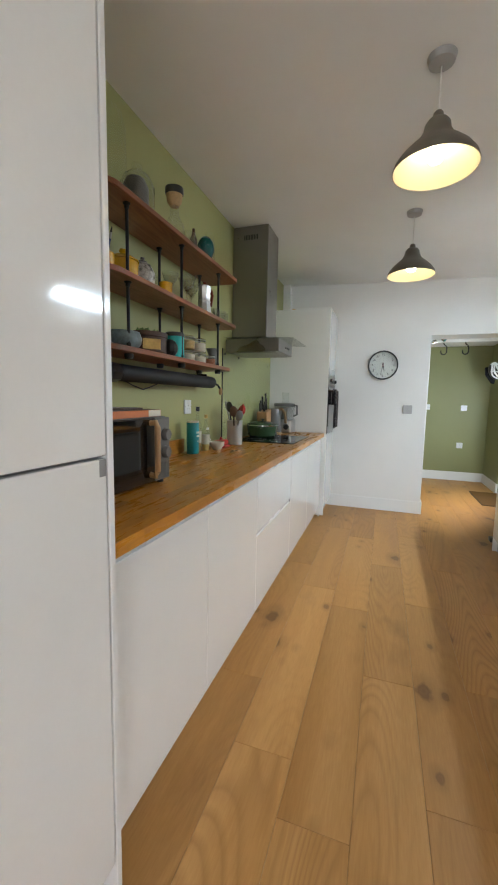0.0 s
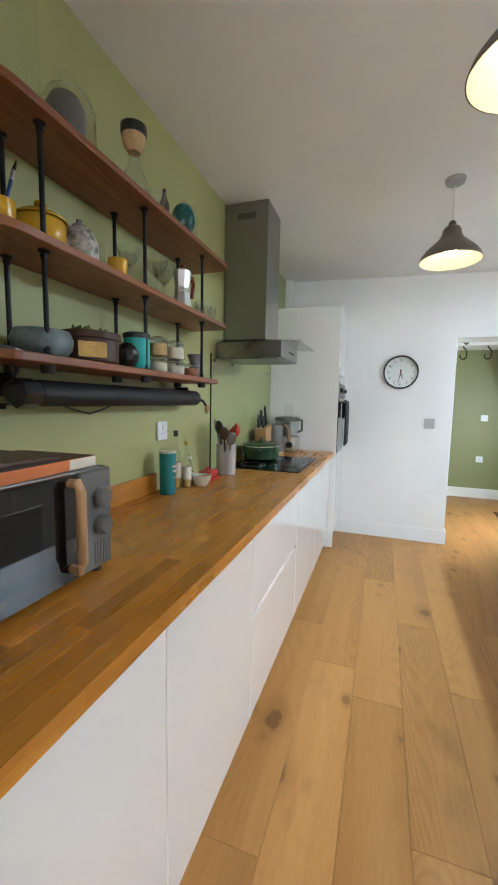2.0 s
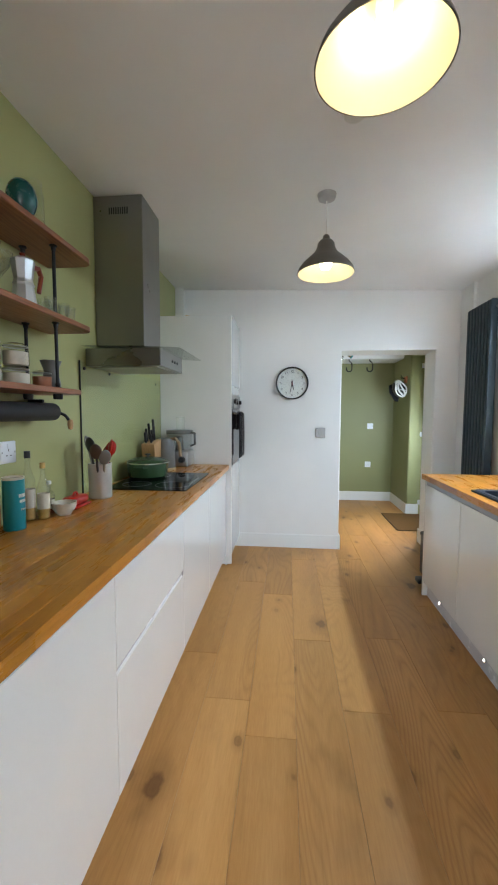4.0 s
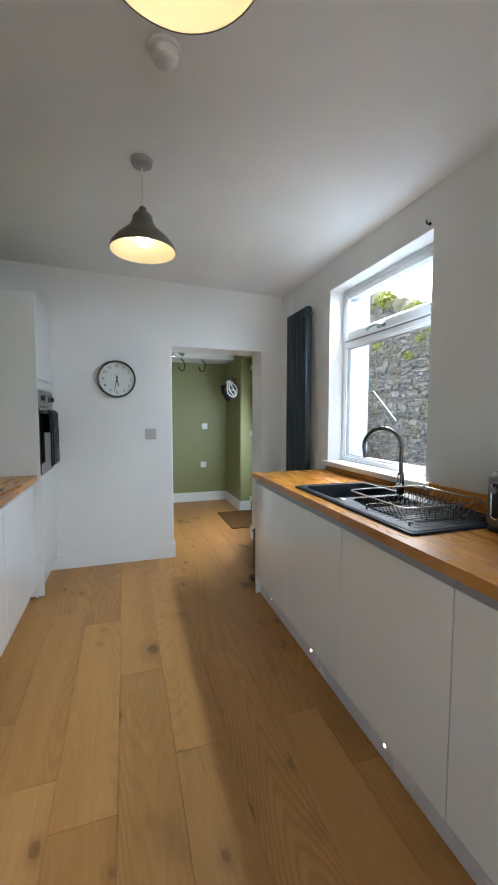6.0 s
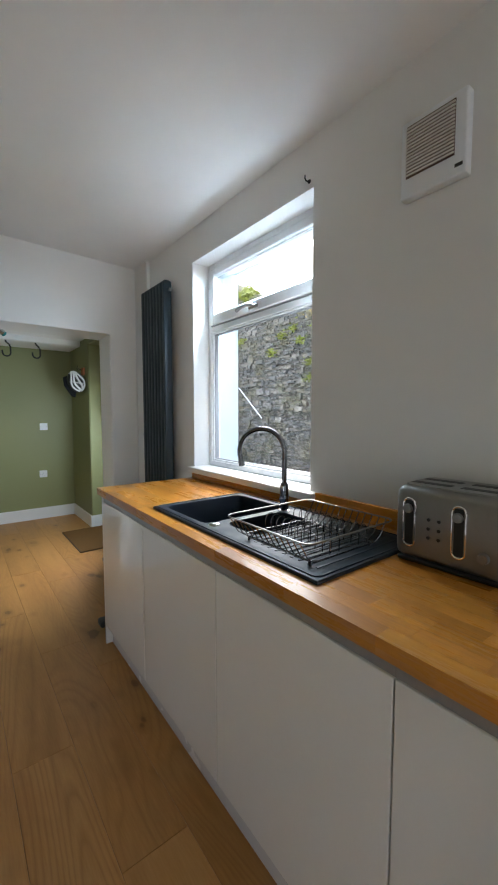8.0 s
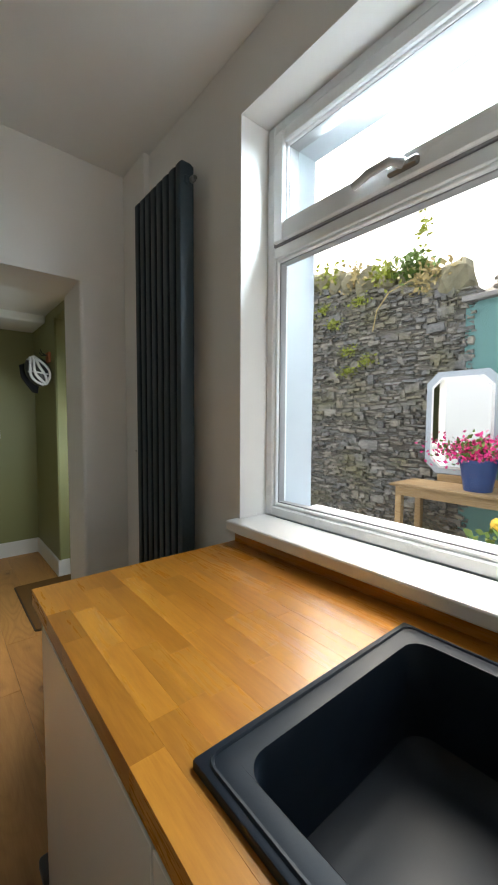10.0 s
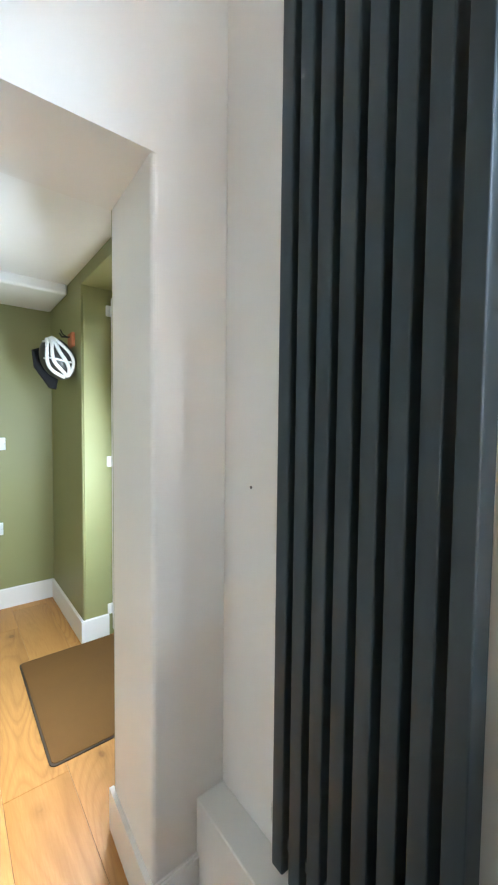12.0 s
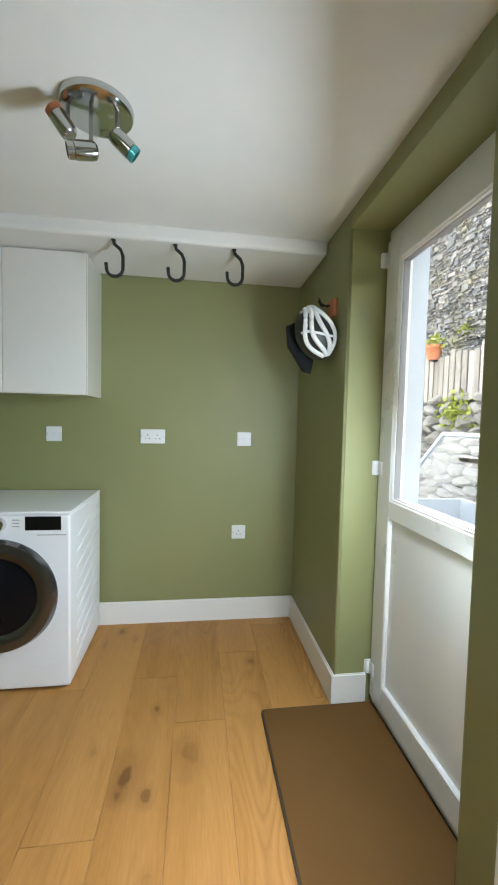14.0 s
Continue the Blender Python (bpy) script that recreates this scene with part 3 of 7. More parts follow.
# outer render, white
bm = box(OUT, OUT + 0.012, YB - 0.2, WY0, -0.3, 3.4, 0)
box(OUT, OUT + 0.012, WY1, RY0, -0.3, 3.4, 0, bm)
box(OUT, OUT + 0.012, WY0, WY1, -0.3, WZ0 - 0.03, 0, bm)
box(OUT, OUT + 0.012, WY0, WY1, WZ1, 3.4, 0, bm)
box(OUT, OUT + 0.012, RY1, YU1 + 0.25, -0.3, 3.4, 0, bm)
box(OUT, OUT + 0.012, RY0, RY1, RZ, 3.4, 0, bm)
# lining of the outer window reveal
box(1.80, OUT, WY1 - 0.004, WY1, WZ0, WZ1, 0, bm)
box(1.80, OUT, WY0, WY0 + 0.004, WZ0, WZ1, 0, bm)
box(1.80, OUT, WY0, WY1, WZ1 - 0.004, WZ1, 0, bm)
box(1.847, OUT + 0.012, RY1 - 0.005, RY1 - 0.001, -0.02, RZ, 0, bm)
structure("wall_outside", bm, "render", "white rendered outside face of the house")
bm = box(XL - 0.25, OUT, YB - 0.2, YF + 0.05, CEIL, CEIL + 0.2, 0)
for v in bm.verts:
    if v.co.z < CEIL + 0.1:
        v.co.z = ceil_at(v.co.x)
structure("ceiling", bm, "ceiling", "smooth white painted kitchen ceiling", "ceiling")
bm = box(-1.1, OUT, YU0 - 0.2, YU1 + 0.25, CU, CU + 0.2, 0)
box(-0.9, 1.592, 6.79, YU1, 2.135, CU + 0.01, 0.018, bm, 3)
structure("ceiling_utility", bm, "ceiling", "low white utility ceiling with a dropped boxed edge", "ceiling")
structure("roof_cover", box(XL - 0.3, OUT, YB - 0.25, YU1 + 0.3, 2.80, 2.95, 0), "coping", "flat cover closing the house above the ceilings", "roof")


def baseboard(name, x0, x1, y0, y1, h=0.14):
    bm = box(x0, x1, y0, y1, -0.002, h, 0)
    es = [e for e in bm.edges if min(e.verts[0].co.z, e.verts[1].co.z) > h - 0.001]
    bmesh.ops.bevel(bm, geom=es, offset=0.006, segments=2, affect="EDGES")
    return structure(name, bm, "trim", "white painted skirting board along the wall foot", "baseboard")


baseboard("baseboard", -0.60, DX0 + 0.012, YF - 0.016, YF)
baseboard("baseboard", DX0, DX0 + 0.014, YF, YU0 + 0.012)
baseboard("baseboard", DX1 - 0.014, 1.50, YF - 0.016, YF)
structure("baseboard", slab([(DX1 - 0.014, YF), (DX1, YF), (DX1 + 0.014, YU0 + 0.012), (DX1, YU0 + 0.012)], -0.002, 0.14), "trim", "white painted skirting board in the splayed door reveal", "baseboard")
baseboard("baseboard", DX1 + 0.014, 1.592, YU0, YU0 + 0.014)
baseboard("baseboard", 1.576, 1.592, YU0 + 0.014, RY0 + 0.014)
baseboard("baseboard", 1.576, 1.592, RY1 - 0.014, YU1 - 0.016)
baseboard("baseboard", 1.592, 1.74, RY1 - 0.014, RY1)
baseboard("baseboard", -0.9, 1.592, YU1 - 0.016, YU1)
# boxed pipes in the corner beside the doorway
structure("pipe_boxing", box(1.572, XR, 4.76, YF, 0.29, 2.512, 0.002), "white_wall", "white painted upright pipe boxing in the corner", "trim")
bm = box(1.485, XR, 4.16, YF, -0.002, 0.293, 0.003)
structure("low_pipe_boxing", bm, "trim", "low white boxing for pipes along the wall foot", "trim")

# ---- window ----
FX0, FX1 = 1.716, 1.786
win = thing("window_1", (1.73, 3.55, WZ0), "white plastic window with a top-hung vent over a fixed pane", "window", kind="structure")


def frame_ring(y0, y1, z0, z1, w, x0, x1, bm=None, bev=0.004):
    bm = box(x0, x1, y0, y0 + w, z0, z1, bev, bm)
    box(x0, x1, y1 - w, y1, z0, z1, bev, bm)
    box(x0, x1, y0 + w, y1 - w, z0, z0 + w, bev, bm)
    box(x0, x1, y0 + w, y1 - w, z1 - w, z1, bev, bm)
    return bm


bm = frame_ring(WY0, WY1, WZ0, WZ1, 0.034, FX0, FX1)
box(FX0 + 0.002, FX1 - 0.002, WY0 + 0.034, WY1 - 0.034, 1.866, 1.904, 0.004, bm)
part("window_frame", bm, "upvc", win)
bm = box(FX0 - 0.010, FX1 - 0.012, WY0 + 0.038, WY0 + 0.084, 1.912, WZ1 - 0.038, 0.005)
box(FX0 - 0.010, FX1 - 0.012, WY1 - 0.084, WY1 - 0.038, 1.912, WZ1 - 0.038, 0.005, bm)
box(FX0 - 0.010, FX1 - 0.012, WY0 + 0.084, WY1 - 0.084, WZ1 - 0.082, WZ1 - 0.038, 0.005, bm)
box(FX0 - 0.010, FX1 - 0.012, WY0 + 0.084, WY1 - 0.084, 1.912, 1.976, 0.005, bm)
part("vent_sash", bm, "upvc", win)
part("glazing_bead", frame_ring(WY0 + 0.080, WY1 - 0.080, 1.972, WZ1 - 0.078, 0.012, FX0 + 0.004, FX1 - 0.014, bev=0.003), "upvc", win)
part("gasket", frame_ring(WY0 + 0.091, WY1 - 0.091, 1.983, WZ1 - 0.089, 0.003, FX0 + 0.012, FX1 - 0.016, bev=0), "gasket", win)
part("gasket", frame_ring(WY0 + 0.034, WY1 - 0.034, 1.906, WZ1 - 0.034, 0.007, FX0 + 0.001, FX1 - 0.02, bev=0), "gasket", win)
part("glazing_bead", frame_ring(WY0 + 0.034, WY1 - 0.034, WZ0 + 0.034, 1.868, 0.012, FX0 + 0.008, FX1 - 0.01, bev=0.003), "upvc", win)
part("gasket", frame_ring(WY0 + 0.046, WY1 - 0.046, WZ0 + 0.046, 1.856, 0.004, FX0 + 0.02, FX1 - 0.024, bev=0), "gasket", win)
p1 = part("pane", box(1.752, 1.758, WY0 + 0.04, WY1 - 0.04, WZ0 + 0.04, 1.862, 0), "pane", win, "clear lower pane")
p2 = part("pane", box(1.746, 1.752, WY0 + 0.080, WY1 - 0.080, 1.974, WZ1 - 0.080, 0), "pane", win, "clear upper pane")
p1.visible_shadow = p2.visible_shadow = False
hd = part("window_handle", box(FX0 - 0.030, FX0 - 0.012, 3.545, 3.625, 1.925, 1.947, 0.005), "steel", win, "steel lever handle")
part("lever", tube([(FX0 - 0.028, 3.58, 1.938), (FX0 - 0.050, 3.60, 1.944), (FX0 - 0.054, 3.66, 1.940), (FX0 - 0.05, 3.705, 1.930)], 0.0125, 10, taper=0.8), "grey_plate", hd, smooth=True)
structure("window_sill", box(1.553, FX0, 2.995, 4.112, WZ0 - 0.036, WZ0, 0.006, seg=2), "trim", "white painted inner window board", "sill")
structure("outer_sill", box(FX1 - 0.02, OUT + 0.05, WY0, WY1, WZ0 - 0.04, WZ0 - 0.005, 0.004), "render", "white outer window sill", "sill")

# small dark hook over the corner of the window
hk = thing("curtain_hook", (XR, 3.07, 2.335), "small dark metal hook screwed in above the window", "hook")
part("hook_plate", lathe([(0, 0.004), (0.008, 0.004), (0.009, 0)], (XR, 3.07, 2.335), 14, axis="-x"), "black_metal", hk, smooth=True)
part("hook_arm", tube([(XR - 0.003, 3.07, 2.335), (XR - 0.020, 3.07, 2.331), (XR - 0.028, 3.07, 2.340), (XR - 0.027, 3.07, 2.352)], 0.0035, 8), "black_metal", hk, smooth=True)

# ---- back door ----
door = thing("door_1", (1.80, 6.09, 0), "white plastic back door, half glazed with a panel below", "door", kind="structure")
bm = box(1.775, 1.845, RY1 - 0.005, RY1 + 0.055, 0, RZ + 0.02, 0.004)
box(1.775, 1.845, RY0 - 0.06, RY0 + 0.045, 0, RZ + 0.02, 0.004, bm)
box(1.775, 1.845, RY0 + 0.045, RY1 - 0.005, RZ - 0.045, RZ + 0.02, 0.004, bm)
box(1.775, 1.845, RY0 + 0.045, RY1 - 0.005, -0.01, 0.035, 0.004, bm)
part("door_frame", bm, "upvc", door)
L0, L1 = RY0 + 0.048, RY1 - 0.008
bm = box(1.760, 1.82, L0, L0 + 0.11, 0.037, RZ - 0.048, 0.005)
box(1.760, 1.82, L1 - 0.11, L1, 0.037, RZ - 0.048, 0.005, bm)
for za, zb in ((0.037, 0.15), (0.885, 0.965), (RZ - 0.16, RZ - 0.048)):
    box(1.760, 1.82, L0 + 0.11, L1 - 0.11, za, zb, 0.005, bm)
leaf = part("door_leaf", bm, "upvc", door)
part("lower_panel", box(1.778, 1.805, L0 + 0.10, L1 - 0.10, 0.14, 0.895, 0.003), "upvc", door)
part("glazing_bead", frame_ring(L0 + 0.105, L1 - 0.105, 0.960, RZ - 0.155, 0.014, 1.766, 1.80, bev=0.004), "upvc", door)
part("gasket", frame_ring(L0 + 0.118, L1 - 0.118, 0.973, RZ - 0.168, 0.004, 1.774, 1.80, bev=0), "gasket", door)
p3 = part("pane", box(1.786, 1.792, L0 + 0.10, L1 - 0.10, 0.955, RZ - 0.150, 0), "pane", door, "clear glass pane")
p3.visible_shadow = False
for z in (2.0, 1.09, 0.167):
    hg = part("hinge", lathe([(0, -0.032), (0.019, -0.032), (0.021, -0.026), (0.021, 0.026), (0.019, 0.032), (0, 0.032)], (1.752, RY1 + 0.010, z), 16), "white_plastic", door, smooth=True)
    part("hinge_flap", box(1.755, 1.776, RY1 - 0.045, RY1 - 0.004, z - 0.03, z + 0.03, 0.003), "white_plastic", hg)
dh = part("door_handle", box(1.745, 1.760, L0 + 0.03, L0 + 0.06, 1.05, 1.28, 0.004), "steel", door, "grey metal lever handle")
part("lever", tube([(1.748, L0 + 0.045, 1.19), (1.715, L0 + 0.045, 1.19), (1.71, L0 + 0.06, 1.19), (1.71, L0 + 0.16, 1.19)], 0.009, 8), "steel", dh, smooth=True)


# ---- worktops and units ----
def pull_unit(name, y0, y1, face, side, z1=0.868, inner=None, label="", fronts=((0.105, 0.868),), plinth=0.05, back=None):
    """A handleless gloss base unit. side is +1 where its front looks to +x."""
    back = back if back is not None else (XL if side > 0 else XR)
    un = thing(name, ((face + back) / 2, (y0 + y1) / 2, 0), label, "cabinet", "base units " + ("by the hob" if side > 0 else "by the sink"))
    a, b = sorted((face - side * 0.021, back + side * 0.004))
    part("carcass", box(a, b, y0 + 0.001, y1 - 0.001, 0.10, inner or z1 - 0.003, 0.001), "cab_inner", un)
    a, b = sorted((face, face - side * 0.019))
    for z0, zt in fronts:
        bm = box(a, b, y0 + 0.0018, y1 - 0.0018, z0 + 0.0015, zt - 0.027 if zt > 0.8 else zt - 0.0015, 0.0025, seg=2)
        part("door_front", bm, "gloss_white", un)
    a, b = sorted((face - side * 0.006, face - side * 0.021))
    part("finger_channel", box(a, b, y0, y1, z1 - 0.028, z1 - 0.001, 0.001), "channel" if side < 0 else "plinth", un, "recessed grip channel")
    a, b = sorted((face - side * plinth, face - side * (plinth + 0.016)))
    part("plinth_board", box(a, b, y0, y1, 0, 0.10, 0.001), "plinth" if side < 0 else "gloss_white", un)
    return un


WF = -0.565
for y0, y1, fr in ((1.073, 1.65, None), (1.65, 2.258, None), (3.045, 3.715, None), (3.715, 4.436, None)):
    pull_unit("base_cabinet", y0, y1, WF, 1, label="white gloss handleless base cabinet under the oak worktop")
drawers = pull_unit("drawer_cabinet", 2.258, 3.045, WF, 1, label="white gloss pan drawer unit with a slanted grip groove", fronts=((0.105, 0.522), (0.540, 0.868)))
part("grip_groove", box(WF - 0.020, WF - 0.010, 2.26, 3.043, 0.518, 0.545, 0.001), "plinth", drawers, "pale grip groove between the drawers")
part("groove_end", lathe([(0, 0), (0.013, 0), (0.013, 0.004), (0, 0.004)], (WF - 0.002, 3.028, 0.532), 14, axis="x"), "channel", drawers)

EF = 0.980
SKEW = Matrix.Translation((0.972, 4.113, 0)) @ Matrix.Rotation(radians(-0.7), 4, "Z") @ Matrix.Translation((-0.972, -4.113, 0))


def askew(ob):
    """The sink run stands a little out of square with the wall behind it."""
    ob.matrix_world = SKEW @ Matrix.Translation(ob.location)
    return ob



for y0, y1 in ((0.98, 1.60), (1.60, 2.225), (2.225, 2.85), (2.85, 3.458), (3.458, 4.043)):
    last_unit = askew(pull_unit("base_cabinet", y0, y1, EF, -1, label="cream white gloss handleless base cabinet by the sink", plinth=0.038, fronts=((0.118, 0.868),), inner=0.70 if 2.2 < y0 < 3.0 else None))
part("end_panel", box(EF - 0.002, XR - 0.10, 4.045, 4.063, 0, 0.867, 0.002), "gloss_white", last_unit)
for y in (2.555, 3.185, 3.80):
    lt = thing("plinth_light", (EF + 0.033, y, 0.066), "tiny round lit plinth spotlight", "light", "plinth lights")
    part("bezel", lathe([(0.007, 0), (0.011, 0.0), (0.011, 0.003), (0.007, 0.004)], (EF + 0.037, y, 0.066), 14, axis="-x"), "chrome", lt, smooth=True)
    part("lens", lathe([(0, 0.001), (0.0065, 0.001), (0.0055, 0.0035), (0, 0.004)], (EF + 0.037, y, 0.066), 12, axis="-x"), "led", lt)
    askew(lt)


def piece_mesh(name, x0, x1, y0, y1, z0, z1, ch):
    v = [(x0, y0, z0), (x1, y0, z0), (x1, y1, z0), (x0, y1, z0), (x0, y0, z1 - ch), (x1, y0, z1 - ch), (x1, y1, z1 - ch), (x0, y1, z1 - ch),
         (x0 + ch, y0 + ch, z1), (x1 - ch, y0 + ch, z1), (x1 - ch, y1 - ch, z1), (x0 + ch, y1 - ch, z1)]
    f = [(0, 1, 5, 4), (1, 2, 6, 5), (2, 3, 7, 6), (3, 0, 4, 7), (4, 5, 9, 8), (5, 6, 10, 9), (6, 7, 11, 10), (7, 4, 8, 11), (8, 9, 10, 11), (3, 2, 1, 0)]
    me = bpy.data.meshes.new(name)
    me.from_pydata(v, [], f)
    return me


def piece(name, me, material, parent, at=(0, 0, 0)):
    if not me.materials:
        me.materials.append(M[material])
    ob = new(name, me)
    ob.parent = parent
    ob.matrix_parent_inverse = Matrix.Translation(-parent.location)
    ob.location = at
    return ob


def worktop(name, x0, x1, y0, y1, label, hole=None, seed=3):
    rnd = random.Random(seed)
    h = hole or (x1 - 0.02, x1 - 0.01, y0 + 0.1, y0 + 0.2)
    bm = box(x0 + 0.004, h[0], y0 + 0.004, y1 - 0.004, 0.8705, 0.874, 0)
    box(h[1], x1 - 0.004, y0 + 0.004, y1 - 0.004, 0.8705, 0.874, 0, bm)
    box(h[0], h[1], y0 + 0.004, h[2], 0.8705, 0.874, 0, bm)
    box(h[0], h[1], h[3], y1 - 0.004, 0.8705, 0.874, 0, bm)
    core = part("core_board", bm, "joint")
    wt = thing(name, ((x0 + x1) / 2, (y0 + y1) / 2, 0.87), label, "worktop", kind="structure")
    core.parent = wt
    core.matrix_parent_inverse = Matrix.Translation(-wt.location)
    n = round((x1 - x0) / 0.0475)
    w = (x1 - x0) / n
    for i in range(n):
        a, b = x0 + i * w, x0 + (i + 1) * w
        y = y0 - rnd.uniform(0, 0.3)
        while y < y1 - 1e-4:
            e = y + rnd.choice((0.13, 0.17, 0.21, 0.26, 0.32))
            s, t = max(y, y0), min(e, y1)
            if y1 - t < 0.06:
                t = y1
                e = y1
            spans = [(s, t)]
            if hole and b > hole[0] and a < hole[1]:
                spans = [(p, q) for p, q in ((s, min(t, hole[2])), (max(s, hole[3]), t)) if q - p > 0.01]
            for p, q in spans:
                xa = a if not hole or not (a < hole[0] < b) else a
                piece("stave", piece_mesh("stave", xa, b, p, q, 0.872, 0.91, 0.00025), "top", wt)
            y = e
    return wt


worktop("worktop_hob_side", XL + 0.002, -0.537, 1.073, 4.436, "oiled oak block worktop running to the tall oven unit", seed=5)
SX0, SX1, SY0, SY1 = 1.022, 1.515, 2.475, 3.453
askew(worktop("worktop_sink_side", 0.972, XR + 0.075, 0.98, 4.113, "oiled oak block worktop cut out for the black sink", (1.068, 1.53, 2.55, 3.425), seed=9))
solid("upstand", box(XL + 0.001, XL + 0.019, 1.073, 2.50, 0.911, 0.998, 0.002), "top", "oak upstand strip standing on the worktop", "upstand")
solid("upstand", box(XR - 0.02, XR - 0.001, 0.98, 3.0, 0.911, 0.985, 0.002), "top", "oak upstand strip standing on the worktop", "upstand")
solid("upstand", box(XR - 0.02, XR - 0.001, 3.004, 4.095, 0.911, 0.9475, 0.002), "top", "low oak strip under the window board", "upstand")

# ---- tall units ----
TF = -0.525


def tall_unit(y0, y1, label):
    t = thing("tall_cabinet", (-0.87, (y0 + y1) / 2, 0), label, "cabinet", "tall fridge housings")
    part("carcass", box(XL + 0.004, TF - 0.024, y0, y1, 0.10, 2.30, 0.001), "gloss_white", t)
    for za, zb in ((0.105, 1.118), (1.124, 2.298)):
        part("door_front", box(TF - 0.022, TF, y0 + 0.002, y1 - 0.002, za, zb, 0.004, seg=2), "gloss_white", t)
    part("grip_channel", box(TF - 0.0238, TF - 0.0225, y0 + 0.002, y1 - 0.002, 1.112, 1.130, 0), "channel", t)
    # No notch is cut: a thin grey patch carries its shade as colour.
    part("grip_notch", box(TF - 0.0005, TF + 0.0015, y1 - 0.026, y1 - 0.006, 1.080, 1.117, 0.0007), "channel", t, "small grey patch standing in for the shade in the grip notch")
    part("plinth_board", box(TF - 0.06, TF - 0.045, y0, y1, 0, 0.10, 0.001), "gloss_white", t)
    return t


fridge_unit = tall_unit(0.44, 1.049, "tall glossy cream fridge housing with a grip recess")
tall_unit(-0.17, 0.438, "tall glossy cream housing beside the fridge housing")
part("end_panel", box(XL + 0.004, TF, 1.052, 1.071, 0, 2.30, 0.002), "gloss_white", fridge_unit)

OF = -0.517
oven_unit = thing("oven_housing", (-0.85, 4.73, 0), "tall white oven housing with doors above and below", "cabinet")
part("side_panel", box(XL + 0.003, OF, 4.438, 4.456, 0.02, 2.192, 0.002), "gloss_white", oven_unit)
part("carcass", box(XL + 0.004, OF - 0.022, 4.458, 4.998, 0.10, 2.19, 0.001), "cab_inner", oven_unit)
part("door_front", box(OF - 0.021, OF, 4.459, 4.996, 1.60, 2.19, 0.003), "gloss_white", oven_unit)
part("infill_panel", box(OF - 0.021, OF - 0.004, 4.459, 4.996, 1.527, 1.595, 0.002), "gloss_white", oven_unit)
part("door_front", box(OF - 0.021, OF, 4.459, 4.996, 0.105, 0.896, 0.003), "gloss_white", oven_unit)
part("plinth_board", box(OF - 0.06, OF - 0.045, 4.46, 4.99, 0, 0.10, 0.001), "gloss_white", oven_unit)
oven = thing("oven", (OF - 0.01, 4.74, 0.87), "built-in steel oven with a black glass door", "oven")
part("fascia", box(OF - 0.02, OF + 0.004, 4.462, 4.993, 1.402, 1.522, 0.003), "steel", oven)
part("display", box(OF + 0.004, OF + 0.006, 4.66, 4.82, 1.435, 1.495, 0), "screen", oven)
for y in (4.56, 4.92):
    part("knob", lathe([(0, 0.024), (0.016, 0.024), (0.019, 0.018), (0.02, 0)], (OF + 0.004, y, 1.463), 16, axis="x"), "black_plastic", oven, smooth=True)
odoor = part("oven_door", box(OF - 0.02, OF + 0.004, 4.462, 4.993, 0.902, 1.396, 0.003), "black_glass", oven)
part("oven_handle", tube([(OF + 0.004, 4.52, 1.357), (OF + 0.035, 4.52, 1.357), (OF + 0.038, 4.54, 1.357), (OF + 0.038, 4.94, 1.357), (OF + 0.035, 4.955, 1.357), (OF + 0.004, 4.955, 1.357)], 0.008, 10), "steel", odoor, smooth=True)


def hung_cloth(y0, y1, ztop, front, behind, x, parent, material, name):
    bm = bmesh.new()
    ny = 12
    path = [(x - 0.014, ztop - behind), (x - 0.014, ztop - 0.01), (x, ztop + 0.010), (x + 0.014, ztop - 0.01), (x + 0.018, ztop - front * 0.5), (x + 0.016, ztop - front)]
    grid = []
    for i in range(ny + 1):
        y = y0 + (y1 - y0) * i / ny
        wob = 0.007 * math.sin(i * 1.9)
        grid.append([bm.verts.new((px + (wob if j > 2 else 0), y, pz)) for j, (px, pz) in enumerate(path)])
    for a, b in zip(grid, grid[1:]):
        for j in range(len(path) - 1):
            bm.faces.new((a[j], b[j], b[j + 1], a[j + 1]))
    bmesh.ops.solidify(bm, geom=bm.faces, thickness=0.003)
    return part(name, bm, material, parent, smooth=True)


towel = thing("tea_towel", (OF + 0.04, 4.72, 1.0), "dark tea towel with pale stripes over the oven handle", "towel")
cuts = [4.56, 4.572, 4.578, 4.67, 4.682, 4.72, 4.734, 4.77, 4.784, 4.82, 4.836, 4.88]
for i, (a, b) in enumerate(zip(cuts, cuts[1:])):
    hung_cloth(a, b, 1.366, 0.41, 0.16, OF + 0.040, towel, "towel" if i % 2 else "towel_dark", "stripe" if i % 2 else "cloth")

# ---- hob, hood, splashback ----
hob = thing("induction_hob", (-0.845, 3.54, 0.91), "black glass induction hob set on the oak worktop", "hob")
part("glass_plate", slab(rounded(-1.10, -0.605, 3.255, 3.91, 0.012), 0.9105, 0.9165, bev=0.0015), "hob_glass", hob)
for cx, cy, r in ((-0.96, 3.42, 0.085), (-0.96, 3.75, 0.105), (-0.73, 3.42, 0.105), (-0.73, 3.75, 0.075)):
    part("zone_ring", lathe([(r, 0), (r + 0.002, 0), (r + 0.002, 0.0006), (r, 0.0006)], (cx, cy, 0.9166), 40), "grey_plate", hob)
part("touch_strip", box(-0.64, -0.628, 3.47, 3.69, 0.9166, 0.9171, 0), "grey_plate", hob)

